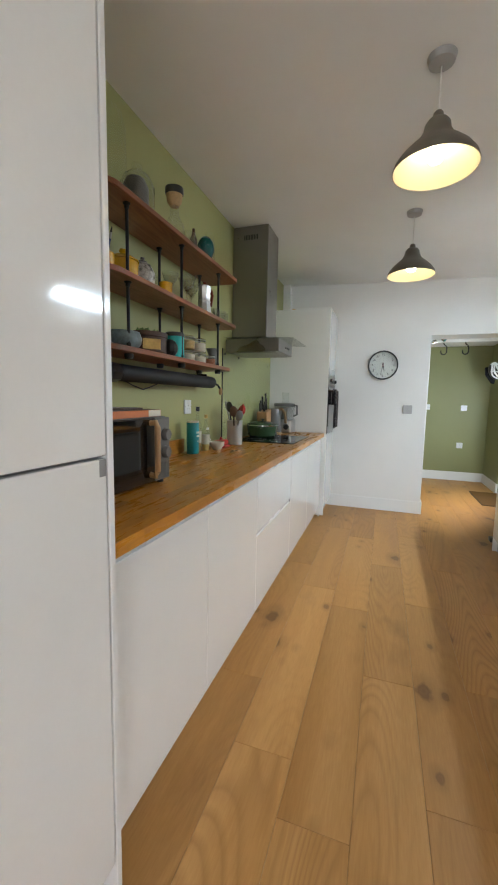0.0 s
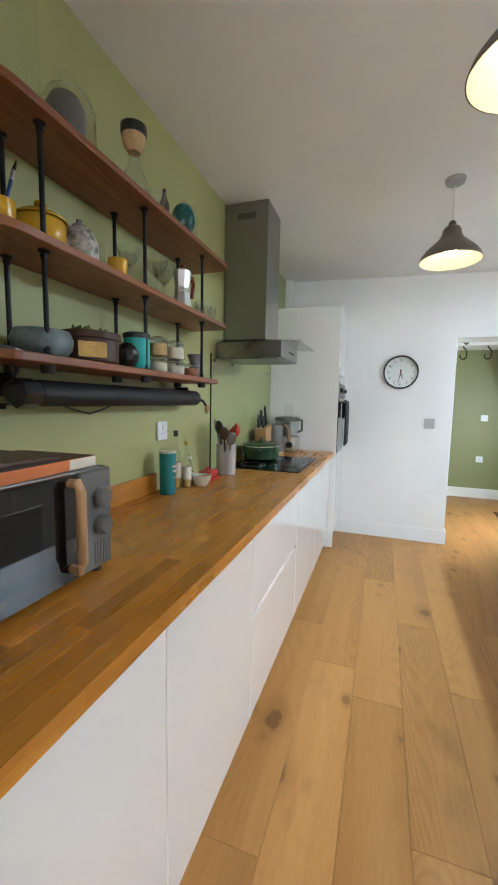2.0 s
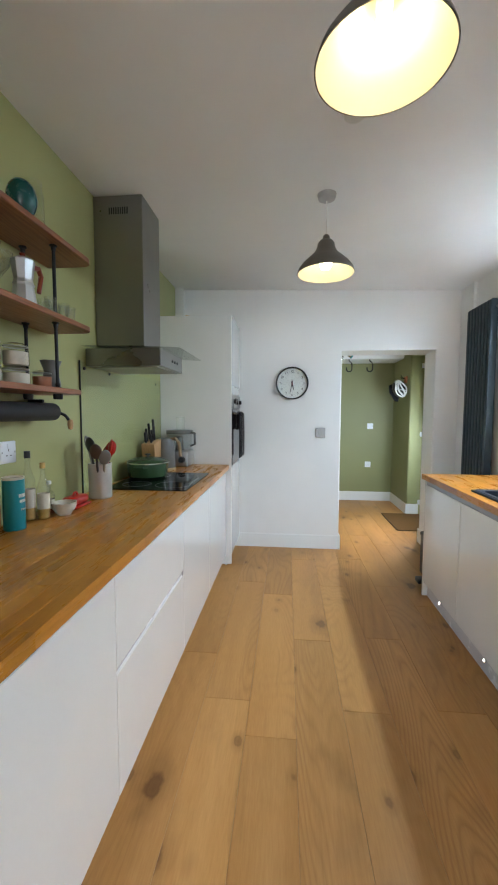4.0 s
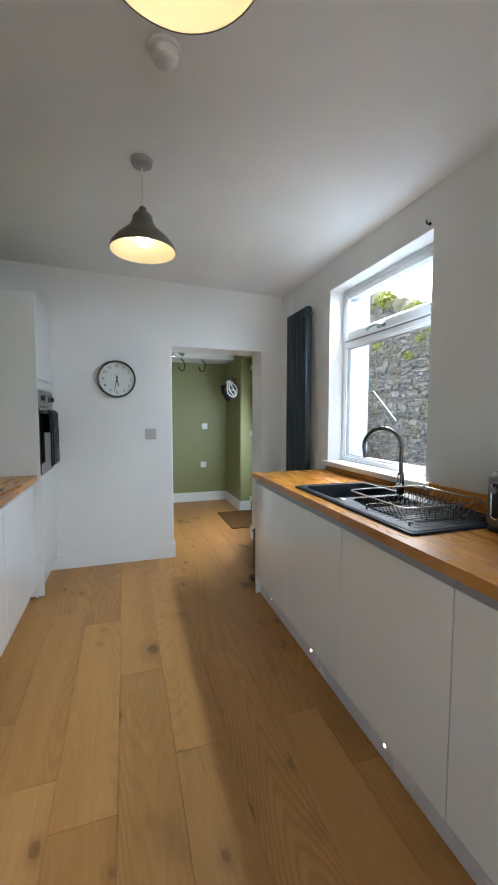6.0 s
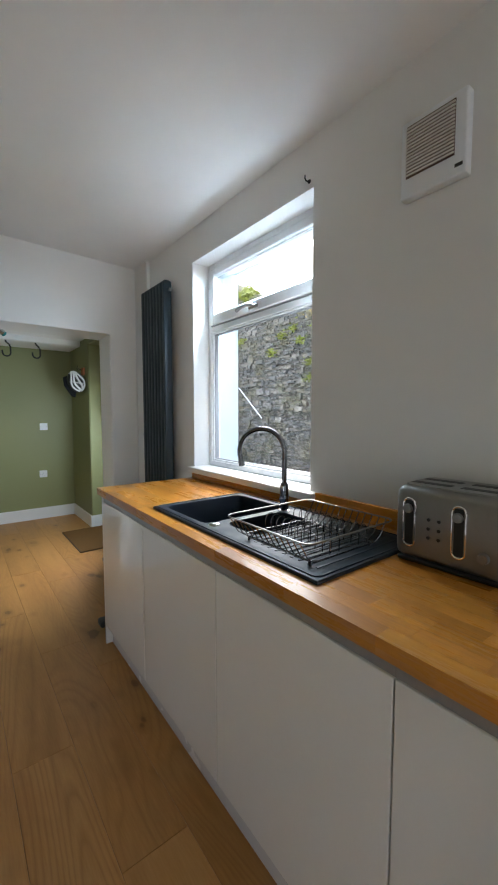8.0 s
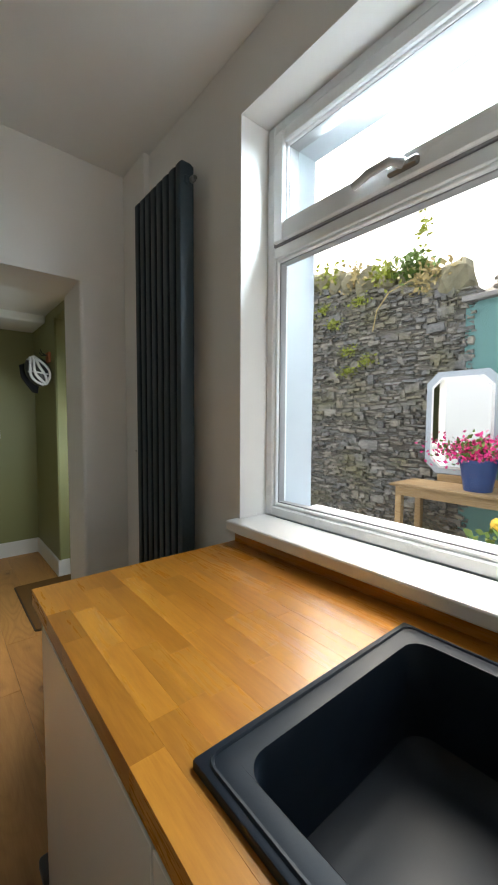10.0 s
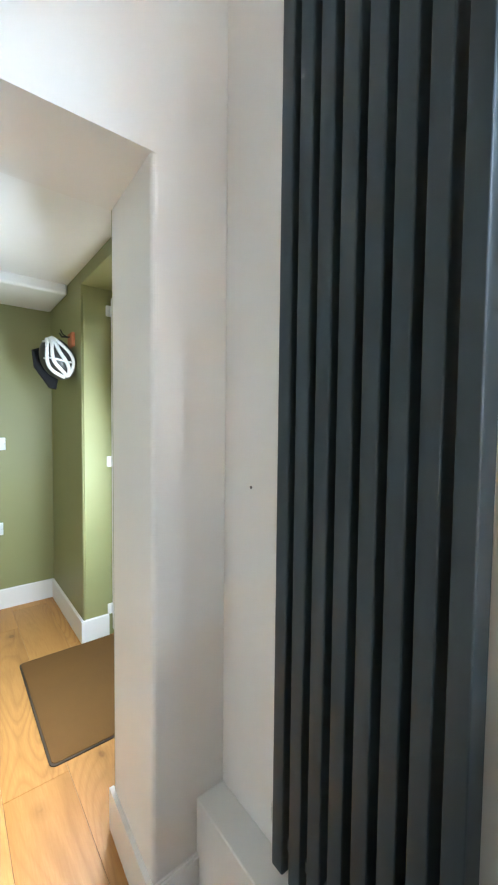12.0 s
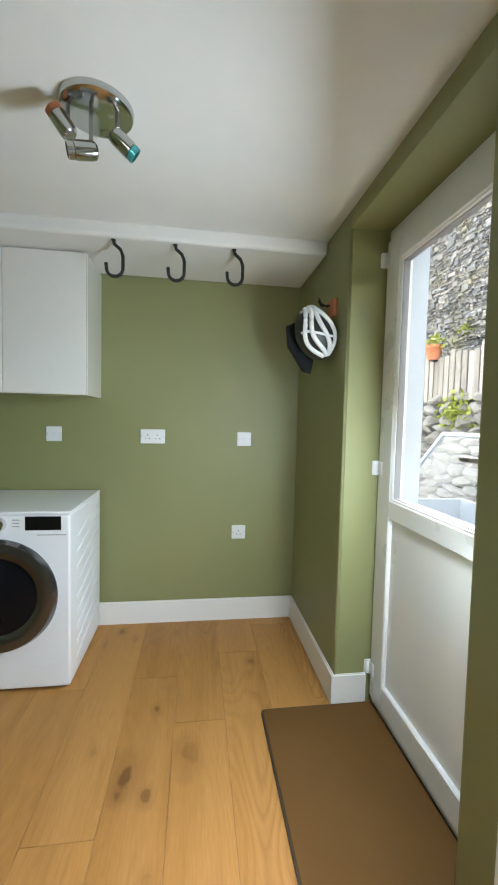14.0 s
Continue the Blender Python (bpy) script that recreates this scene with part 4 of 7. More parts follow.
hood = thing("cooker_hood", (-0.98, 3.45, 1.62), "brushed steel chimney cooker hood with a glass canopy", "hood")
chim = part("chimney", box(XL + 0.002, -0.86, 3.318, 3.605, 1.74, ceil_at(-0.86) - 0.001, 0.003), "steel", hood)
for i in range(9):
    part("vent_slot", box(-1.055 + i * 0.013, -1.048 + i * 0.013, 3.3165, 3.319, 2.475, 2.512, 0), "black_plastic", chim)
part("lower_body", box(XL + 0.002, -0.722, 3.19, 3.62, 1.612, 1.708, 0.003), "steel", hood)
part("filter", box(XL + 0.03, -0.75, 3.22, 3.59, 1.606, 1.614, 0.002), "dark_steel", hood)
for y in (3.40, 3.45, 3.50):
    part("push_button", lathe([(0, 0.005), (0.008, 0.005), (0.008, 0)], (-0.722, y, 1.66), 12, axis="x"), "black_plastic", hood)
bm = bmesh.new()
rows_ = []
for i in range(11):
    u = i / 10
    x = XL + 0.004 + u * 0.54
    z = 1.716 + 0.0 * u - 0.018 * u * u
    rows_.append((x, z))
outer = [bm.verts.new((x, 3.14, z)) for x, z in rows_]
inner = [bm.verts.new((x, 3.66, z)) for x, z in rows_]
for i in range(10):
    bm.faces.new((outer[i], outer[i + 1], inner[i + 1], inner[i]))
bmesh.ops.solidify(bm, geom=bm.faces, thickness=0.006)
part("glass_canopy", bm, "hood_glass", hood)
part("canopy_edge", tube([(-0.607, 3.142, 1.699), (-0.607, 3.658, 1.699)], 0.003, 6), "jar_glass", hood)

sb = thing("splashback", (XL, 3.78, 0.91), "sheet glass splashback over olive paint behind the hob", "splashback", kind="structure")
pn = part("pane", box(XL + 0.002, XL + 0.008, 3.122, 4.436, 0.915, 1.632, 0.001), "pane", sb)
pn.visible_shadow = False
part("cut_edge", box(XL + 0.0015, XL + 0.010, 3.118, 3.1215, 0.915, 1.634, 0), "black_plastic", sb)
for y in (3.16, 3.46, 4.3):
    part("fixing_screw", lathe([(0, 0.006), (0.008, 0.006), (0.010, 0)], (XL + 0.008, y, 1.595), 12, axis="x"), "black_plastic", sb)

# ---- shelf rack ----
rack = thing("shelf_rack", (-1.04, 2.17, 1.43), "three stained wooden shelves on black pipe uprights", "shelf")


def board(z, y0, y1):
    r = 0.095
    out = [(XL + 0.004, y1), (XL + 0.004, y0)]
    out += [(-0.925 - r + r * math.sin(radians(a)), y0 + r - r * math.cos(radians(a))) for a in range(0, 91, 10)]
    rr = 0.05
    out += [(-0.925 - rr + rr * math.cos(radians(a)), y1 - rr + rr * math.sin(radians(a))) for a in range(0, 91, 15)]
    return part("board", slab(out[::-1], z, z + 0.022, bev=0.003), "shelf", rack)


SH = (1.430, 1.717, 2.018)
board(SH[0], 1.545, 2.775)
board(SH[1], 1.545, 2.865)
board(SH[2], 1.545, 2.875)
for x in (-0.972, -1.102):
    for y in (1.737, 2.180, 2.642):
        for za, zb in ((SH[0] + 0.022, SH[1]), (SH[1] + 0.022, SH[2])):
            up = part("upright", lathe([(0, 0), (0.0068, 0), (0.0068, zb - za), (0, zb - za)], (x, y, za), 12), "black_metal", rack, smooth=True)
            part("collar", lathe([(0, 0), (0.015, 0), (0.015, 0.004), (0.0095, 0.008), (0.0095, 0.020), (0, 0.020)], (x, y, za), 14), "black_metal", up, smooth=True)
            part("collar", lathe([(0, 0), (0.0095, 0), (0.0095, 0.012), (0.015, 0.016), (0.015, 0.020), (0, 0.020)], (x, y, zb - 0.0202), 14), "black_metal", up, smooth=True)
        part("foot_nut", lathe([(0, -0.022), (0.017, -0.022), (0.019, -0.012), (0.019, 0), (0, 0)], (x, y, SH[0] - 0.0005), 14), "black_metal", rack, smooth=True)

roll = thing("screen_cassette", (-1.06, 2.2, 1.34), "black roller cassette with a wooden crank under the shelf", "roller")
part("cassette", lathe([(0, 0), (0.032, 0), (0.038, 0.008), (0.038, 0.972), (0.032, 0.98), (0, 0.98)], (-1.065, 1.775, 1.357), 20, axis="y"), "black_fabric", roll, smooth=True)
part("end_cap", lathe([(0, 0), (0.028, 0), (0.041, 0.016), (0.042, 0.03), (0.042, 0.068), (0.037, 0.074), (0, 0.074)], (-1.065, 1.70, 1.355), 8, axis="y"), "black_plastic", roll)
for y in (1.72, 2.70):
    part("bracket", box(XL + 0.001, -1.08, y, y + 0.014, 1.345, 1.41, 0.002), "black_metal", roll)
cr = part("crank", tube([(-1.065, 2.755, 1.357), (-1.065, 2.78, 1.357), (-1.04, 2.80, 1.342), (-1.025, 2.815, 1.312)], 0.007, 8), "black_metal", roll, smooth=True)
part("crank_grip", lathe([(0, 0), (0.009, 0.004), (0.013, 0.02), (0.011, 0.045), (0, 0.05)], (-1.025, 2.815, 1.275), 12), "pale_wood", cr, smooth=True)
part("cord", tube([(-1.13, 1.92, 1.325), (-1.132, 1.98, 1.308), (-1.132, 2.065, 1.290), (-1.13, 2.12, 1.303), (-1.13, 2.20, 1.325)], 0.003, 6), "black_plastic", roll, smooth=True)
solid("hanging_cable", tube([(-1.137, 1.77, 1.40), (-1.137, 1.733, 1.391), (-1.137, 1.702, 1.332), (-1.137, 1.676, 1.269), (-1.137, 1.692, 1.227), (-1.137, 1.705, 1.175), (-1.137, 1.735, 1.08), (-1.125, 1.745, 0.916)], 0.0035, 6), "black_plastic", "thin black cable hanging down the green wall", "cable", smooth=True)
clip = thing("wall_clip", (XL, 1.74, 1.32), "small black cable clip on the green wall", "clip")
part("clip_base", box(XL, XL + 0.010, 1.730, 1.748, 1.310, 1.326, 0.002), "black_metal", clip)
part("clip_pin", tube([(XL + 0.008, 1.74, 1.322), (XL + 0.02, 1.775, 1.327)], 0.003, 6), "black_metal", clip)


# ---- things on the shelves ----
def vessel(name, at, profile, material, label, category, seg=24, group=""):
    return solid(name, lathe(profile, at, seg), material, label, category, group, smooth=True)


Z0, Z1, Z2 = SH[0] + 0.022, SH[1] + 0.022, SH[2] + 0.022
# top shelf
dj = thing("demijohn", (-1.045, 1.90, Z2), "clear glass demijohn holding a grey dark bottle", "bottle")
part("glass_body", lathe([(0, 0), (0.074, 0), (0.076, 0.012), (0.075, 0.13), (0.056, 0.170), (0.024, 0.192), (0.020, 0.215), (0.026, 0.22)], (-1.04, 1.905, Z2), 28), "jar_glass", dj, smooth=True)
part("inner_dark_glass", lathe([(0, 0.004), (0.054, 0.004), (0.056, 0.02), (0.056, 0.12), (0.04, 0.155), (0, 0.165)], (-1.04, 1.895, Z2), 24), "grey_body", dj, smooth=True)
vessel("glass_vase", (-1.042, 1.69, Z2), [(0, 0), (0.080, 0), (0.086, 0.012), (0.088, 0.10), (0.086, 0.24), (0.070, 0.30), (0.068, 0.30)], "pane", "tall clear glass vase on the top shelf", "vase")
DX, DY = -1.01, 2.175
tm = thing("coffee_dripper", (DX, DY, Z2), "glass carafe with a dark filter funnel and cork collar", "coffee maker")
part("carafe", lathe([(0, 0), (0.052, 0), (0.056, 0.01), (0.046, 0.075), (0.022, 0.12), (0.020, 0.165)], (DX, DY, Z2), 24), "jar_glass", tm, smooth=True)
part("cork_collar", lathe([(0, 0.165), (0.022, 0.165), (0.036, 0.185), (0.041, 0.218), (0, 0.218)], (DX, DY, Z2), 22), "cork", tm, smooth=True)
part("dark_rim", lathe([(0, 0.218), (0.043, 0.218), (0.046, 0.226), (0.045, 0.25), (0, 0.25)], (DX, DY, Z2), 24), "black_plastic", tm, smooth=True)
vessel("glass_bowl", (-0.975, 2.255, Z2), [(0, 0), (0.022, 0), (0.036, 0.016), (0.040, 0.065), (0.038, 0.065), (0.03, 0.018), (0, 0.006)], "jar_glass", "small clear glass bowl on the top shelf", "bowl")
vessel("dark_bottle", (-0.98, 2.325, Z2), [(0, 0), (0.018, 0), (0.020, 0.06), (0.009, 0.085), (0.007, 0.115), (0, 0.118)], "brown_pot", "small dark brown dropper bottle", "bottle")
solid("teal_skull_ornament", ball((-0.98, 2.475, Z2 + 0.066), 0.050, 0.050, 0.068), "deep_teal", "deep teal glazed round ornament", "ornament", smooth=True)
vessel("clear_bottle", (-1.02, 2.60, Z2), [(0, 0), (0.036, 0), (0.038, 0.008), (0.036, 0.14), (0.030, 0.17), (0.030, 0.20)], "jar_glass", "clear empty glass bottle on the top shelf", "bottle")
wl = thing("wall_lamp", (XL, 1.53, 1.99), "pale green glass dome wall lamp, unlit", "lamp")
part("wall_plate", box(XL, XL + 0.012, 1.505, 1.555, 1.955, 2.005, 0.003), "off_white", wl)
part("arm", tube([(XL + 0.01, 1.53, 1.985), (-1.1, 1.53, 1.998), (-1.068, 1.53, 1.992)], 0.006, 8), "off_white", wl, smooth=True)
part("glass_shade", lathe([(0.012, 0.128), (0.040, 0.118), (0.062, 0.09), (0.074, 0.045), (0.078, 0.0)], (-1.068, 1.53, 1.864), 32), "green_shade", wl, smooth=True)
# middle shelf
cup = thing("yellow_mug", (-1.01, 1.648, Z1), "yellow mug holding two blue paint brushes", "mug")
part("mug_body", lathe([(0, 0), (0.031, 0), (0.034, 0.006), (0.036, 0.062), (0.033, 0.062), (0.031, 0.01), (0, 0.008)], (-1.01, 1.648, Z1), 24), "yellow", cup, smooth=True)
part("mug_handle", tube(arc((-1.01, 1.612, Z1 + 0.033), 0.021, 90, 270, 8, (0, 1, 0), (0, 0, 1)), 0.005, 8), "yellow", cup, smooth=True)
for dy, lean in ((0.0, 0.012), (0.022, 0.03)):
    b = thing("paint_brush", (-1.01, 1.648 + dy, Z1 + 0.012), "slim blue paint brush standing in the mug", "brush", "brushes in the mug")
    p0 = Vector((-1.01, 1.640 + dy * 0.4, Z1 + 0.012))
    p1_ = Vector((-1.02, 1.640 + dy + lean, Z1 + 0.13))
    w = (p1_ - p0).normalized()
    part("brush_handle", tube([p0, p1_], 0.0042, 8), "blue_pot", b, smooth=True)
    part("ferrule", tube([p1_, p1_ + w * 0.03], 0.005, 8), "silver", b, smooth=True)
    part("bristle", tube([p1_ + w * 0.03, p1_ + w * 0.06], 0.0055, 8, taper=0.3), "ink", b, smooth=True)
tp = thing("yellow_casserole", (-1.03, 1.785, Z1), "yellow enamel lidded pot on the middle shelf", "pot")
part("pot_body", lathe([(0, 0), (0.050, 0), (0.061, 0.02), (0.064, 0.07), (0.06, 0.076), (0, 0.076)], (-1.03, 1.785, Z1), 26), "yellow", tp, smooth=True)
part("pot_lid", lathe([(0.066, 0.0765), (0.066, 0.081), (0.045, 0.095), (0.012, 0.102), (0.010, 0.109), (0.016, 0.117), (0.012, 0.125), (0, 0.127)], (-1.03, 1.785, Z1), 26), "yellow", tp, smooth=True)
tk = thing("speckled_teapot", (-1.03, 1.925, Z1), "marbled grey ceramic teapot with a spout", "teapot")
part("pot_body", lathe([(0, 0), (0.040, 0), (0.054, 0.03), (0.054, 0.075), (0.036, 0.108), (0.018, 0.118), (0, 0.118)], (-1.03, 1.925, Z1), 24), "marble_pot", tk, smooth=True)
part("pot_lid", lathe([(0.02, 0.118), (0.02, 0.122), (0.008, 0.128), (0.010, 0.138), (0, 0.142)], (-1.03, 1.925, Z1), 16), "grey_body", tk, smooth=True)
part("spout", tube([(-1.03, 1.875, Z1 + 0.045), (-1.03, 1.852, Z1 + 0.075), (-1.03, 1.842, Z1 + 0.11)], 0.012, 10, taper=0.6), "marble_pot", tk, smooth=True)
part("pot_handle", tube(arc((-1.03, 1.97, Z1 + 0.055), 0.03, -90, 90, 8, (0, 1, 0), (0, 0, 1)), 0.006, 8), "grey_body", tk, smooth=True)
vessel("small_flask", (-1.04, 2.03, Z1), [(0, 0), (0.034, 0), (0.037, 0.01), (0.030, 0.04), (0.012, 0.062), (0.011, 0.105), (0.015, 0.109)], "jar_glass", "small round clear glass flask", "flask")
vessel("yellow_cup", (-0.97, 2.025, Z1), [(0, 0), (0.026, 0), (0.029, 0.005), (0.031, 0.052), (0.028, 0.052), (0.023, 0.008), (0, 0.006)], "yellow", "small yellow espresso cup", "cup")


def goblet(y, x, r=0.036, h=0.10):
    return vessel("coupe_glass", (x, y, Z1), [(0, 0), (0.024, 0), (0.025, 0.003), (0.005, 0.008), (0.004, h * 0.45), (0.008, h * 0.5), (r * 0.75, h * 0.75), (r, h), (r - 0.002, h), (r * 0.7, h * 0.76), (0, h * 0.53)], "jar_glass", "stemmed clear drinking glass on the middle shelf", "glass", 22, "stemmed glasses")


goblet(2.165, -1.03, 0.042, 0.145)
goblet(2.36, -1.04, 0.052, 0.185)
goblet(2.44, -1.055, 0.050, 0.175)
KX, KY = -0.985, 2.475
moka = thing("moka_pot", (KX, KY, Z1), "aluminium stovetop coffee pot with a red-brown handle", "coffee pot")
part("base_chamber", lathe([(0, 0), (0.041, 0), (0.042, 0.012), (0.034, 0.066), (0.037, 0.074), (0, 0.074)], (KX, KY, Z1), 8), "silver", moka)
part("upper_chamber", lathe([(0, 0.074), (0.034, 0.076), (0.031, 0.088), (0.040, 0.155), (0.024, 0.165), (0, 0.168)], (KX, KY, Z1), 8), "silver", moka)
part("lid_knob", lathe([(0, 0.166), (0.006, 0.166), (0.011, 0.18), (0, 0.184)], (KX, KY, Z1), 12), "handle_red", moka, smooth=True)
part("pot_handle", tube([(KX, KY + 0.038, Z1 + 0.148), (KX + 0.003, KY + 0.082, Z1 + 0.156), (KX + 0.004, KY + 0.096, Z1 + 0.132), (KX + 0.004, KY + 0.080, Z1 + 0.066)], 0.011, 8, taper=0.75), "handle_red", moka, smooth=True)
for i, (x, y) in enumerate(((-0.965, 2.60), (-1.01, 2.625), (-0.965, 2.69), (-1.01, 2.70), (-0.97, 2.745))):
    g = vessel("shot_glass", (x, y, Z1), [(0, 0), (0.018, 0), (0.023, 0.062), (0.021, 0.062), (0.016, 0.006), (0, 0.006)], "jar_glass", "small clear shot glass in a cluster", "glass", 18, "shot glasses")
# bottom shelf
pen = thing("folding_knife", (-1, 1.63, Z0), "black folding knife lying on the shelf", "knife")
part("knife_grip", tube([(-1, 1.575, Z0 + 0.009), (-1, 1.66, Z0 + 0.009)], 0.0085, 8), "black_plastic", pen, smooth=True)
part("knife_tip", tube([(-1, 1.66, Z0 + 0.009), (-1, 1.695, Z0 + 0.007)], 0.0065, 8, taper=0.4), "silver", pen, smooth=True)
vessel("marbled_bowl", (-1.03, 1.775, Z0), [(0, 0), (0.055, 0), (0.076, 0.025), (0.080, 0.05), (0.070, 0.074), (0.064, 0.072), (0.07, 0.045), (0, 0.01)], "blue_grey_pot", "marbled blue grey round pottery bowl", "bowl", 28)
bp = thing("brown_plant_pot", (-1.035, 1.965, Z0), "wide brown stoneware pot with small succulents and a gold label", "plant pot")
part("pot_body", lathe([(0, 0), (0.080, 0), (0.088, 0.01), (0.088, 0.075), (0.094, 0.078), (0.094, 0.098), (0.084, 0.098), (0.08, 0.085), (0, 0.085)], (-1.035, 1.965, Z0), 30), "brown_pot", bp, smooth=True)
part("gold_label", turned(box(-0.04, 0.04, -0.002, 0.0, -0.023, 0.023, 0), Matrix.Translation((-0.97, 1.902, Z0 + 0.04)) @ Matrix.Rotation(radians(45), 4, "Z")), "gold_label", bp, "crackled gold paper label")
rnd = random.Random(4)
for i in range(5):
    lf = bmesh.new()
    cx, cy = -1.035 + rnd.uniform(-0.03, 0.03), 1.965 + rnd.uniform(-0.05, 0.05)
    for k in range(7):
        a = k * 0.9 + i
        ball((cx + 0.011 * math.cos(a), cy + 0.011 * math.sin(a), Z0 + 0.098 + 0.004 * (k % 3)), 0.006, 0.006, 0.014, lf, 6, 5)
    part("succulent", lf, "leaf", bp, "small dusty green succulent", smooth=True)
jb = thing("turquoise_tub", (-1.015, 2.185, Z0), "turquoise tub with a dark lid on the shelf", "tub")
part("tub_body", lathe([(0, 0), (0.046, 0), (0.048, 0.004), (0.048, 0.115), (0, 0.115)], (-1.015, 2.185, Z0), 26), "turquoise", jb, smooth=True)
part("tub_lid", lathe([(0, 0.115), (0.050, 0.1155), (0.050, 0.132), (0.046, 0.136), (0, 0.136)], (-1.015, 2.185, Z0), 26), "black_plastic", jb, smooth=True)
solid("crumpled_bag", ball((-1, 2.105, Z0 + 0.046), 0.045, 0.036, 0.046, None, 12, 8), "black_plastic", "crumpled dark plastic bag leaning on the tub", "bag")


def clip_jar(x, y, z, r, h, fill, label):
    j = thing("clip_top_jar", (x, y, z), label, "jar", "clip-top jars")
    part("jar_body", lathe([(0, 0), (r * 0.92, 0), (r, 0.006), (r, h * 0.72), (r * 0.86, h * 0.8), (r * 0.86, h * 0.86)], (x, y, z), 22), "jar_glass", j, smooth=True)
    part("contents", lathe([(0, 0.004), (r * 0.9, 0.004), (r * 0.94, 0.01), (r * 0.94, h * 0.62), (0, h * 0.63)], (x, y, z), 20), fill, j, smooth=True)
    part("jar_lid", lathe([(0, h * 0.87), (r * 0.92, h * 0.87), (r * 0.94, h * 0.9), (r * 0.6, h * 0.99), (0, h)], (x, y, z), 20), "jar_glass", j, smooth=True)
    part("wire_clip", tube(arc((x, y, z + h * 0.84), r * 0.93, 0, 345, 18, (1, 0, 0), (0, 1, 0)), 0.0018, 5, closed=True), "silver", j, smooth=True)
    return j


for x, y, z, r, h, fill, lab in ((-1.01, 2.316, Z0, 0.042, 0.066, "flour", "glass clip-top jar of pale flakes"), (-1.01, 2.316, Z0 + 0.0665, 0.042, 0.078, "dried", "glass clip-top jar of yellow pasta on another jar"),
                                (-1.01, 2.452, Z0, 0.045, 0.066, "flour", "glass clip-top jar of oats"), (-1.01, 2.452, Z0 + 0.0665, 0.043, 0.082, "flour", "glass clip-top jar of white flour on another jar"),
                                (-1, 2.585, Z0, 0.036, 0.066, "spice", "small glass jar of red spice")):
    clip_jar(x, y, z, r, h, fill, lab)
jug = thing("pewter_jug", (-1.03, 2.69, Z0), "small dark metal jug with a handle", "jug")
part("jug_body", lathe([(0, 0), (0.034, 0), (0.038, 0.02), (0.026, 0.075), (0.042, 0.118), (0.038, 0.118), (0.022, 0.076), (0, 0.01)], (-1.03, 2.69, Z0), 22), "grey_body", jug, smooth=True)
part("jug_handle", tube(arc((-1.03, 2.692, Z0 + 0.055), 0.026, -90, 90, 8, (0, 1, 0), (0, 0, 1)), 0.004, 8), "grey_body", jug, smooth=True)


# ---- wall plates ----
def plate(name, at, w, h, face, label, sockets=0, rockers=1, material="white_plastic", group=""):
    """A wall plate; face is the way it looks: +x, -y."""
    t = thing(name, at, label, "socket" if sockets else "switch", group)
    rot = Matrix.Translation(at) @ (Matrix.Rotation(radians(90), 4, "Z") if face == "+x" else Matrix())
    part("plate", turned(box(-w / 2, w / 2, -0.010, 0, -h / 2, h / 2, 0.0025), rot), material, t)
    for s in range(sockets):
        cx = (s - (sockets - 1) / 2) * 0.06
        for dx, dz, ww, hh in ((0, 0.008, 0.004, 0.008), (-0.011, -0.013, 0.007, 0.004), (0.011, -0.013, 0.007, 0.004)):
            part("pin_slot", turned(box(cx + dx - ww / 2, cx + dx + ww / 2, -0.0106, -0.0095, dz - hh / 2, dz + hh / 2, 0), rot), "ink", t)
    for s in range(rockers):
        cx = (s - (rockers - 1) / 2) * (0.06 if sockets else 0.026) + (0.02 if sockets > 1 else 0)
        zc = 0.024 if sockets else 0
        part("rocker", turned(box(cx - 0.007, cx + 0.007, -0.0135, -0.0098, zc - 0.010, zc + 0.010, 0.0015), rot), material, t)
    for sx in (-1, 1):
        part("screw", turned(lathe([(0, 0), (0.003, 0), (0.003, 0.0008), (0, 0.0008)], (sx * (w / 2 - 0.008), -0.010, 0), 8, axis="-y"), rot), "grey_plate", t)
    return t


plate("double_socket", (XL, 2.565, 1.195), 0.086, 0.088, "+x", "white switched socket on the green wall above the worktop", 1, 1)
plate("light_switch", (0.290, YF, 1.170), 0.094, 0.094, "-y", "silver grey light switch plate on the white wall", 0, 2, "grey_plate")
plate("fused_spur", (0.104, YU1, 1.183), 0.088, 0.088, "-y", "white fused switch plate on the olive wall", 0, 1, group="utility plates")
plate("double_socket", (0.680, YU1, 1.178), 0.148, 0.088, "-y", "white double socket on the olive wall", 2, 2, group="utility plates")
plate("blank_plate", (1.248, YU1, 1.172), 0.088, 0.088, "-y", "white single switch plate on the olive wall", 0, 1, group="utility plates")
plate("single_socket", (1.225, YU1, 0.572), 0.088, 0.088, "-y", "white single socket low on the olive wall", 1, 1, group="utility plates")

# ---- clock ----
CX, CZ, CR = 0.006, 1.656, 0.160
clock = thing("wall_clock", (CX, YF, CZ), "round black-rimmed wall clock with a white numbered face", "clock")
part("rim", lathe([(CR - 0.014, 0.002), (CR, 0.002), (CR, 0.032), (CR - 0.005, 0.040), (CR - 0.013, 0.036), (CR - 0.014, 0.014)], (CX, YF, CZ), 56, axis="-y"), "black_plastic", clock, smooth=True)
part("dial", lathe([(0, 0.012), (CR - 0.013, 0.012), (CR - 0.013, 0.002), (0, 0.002)], (CX, YF, CZ), 48, axis="-y"), "off_white", clock)
cg = part("cover_glass", lathe([(0, 0.034), (CR - 0.0135, 0.032), (CR - 0.0135, 0.031), (0, 0.033)], (CX, YF, CZ), 40, axis="-y"), "pane", clock, smooth=True)
cg.visible_shadow = False
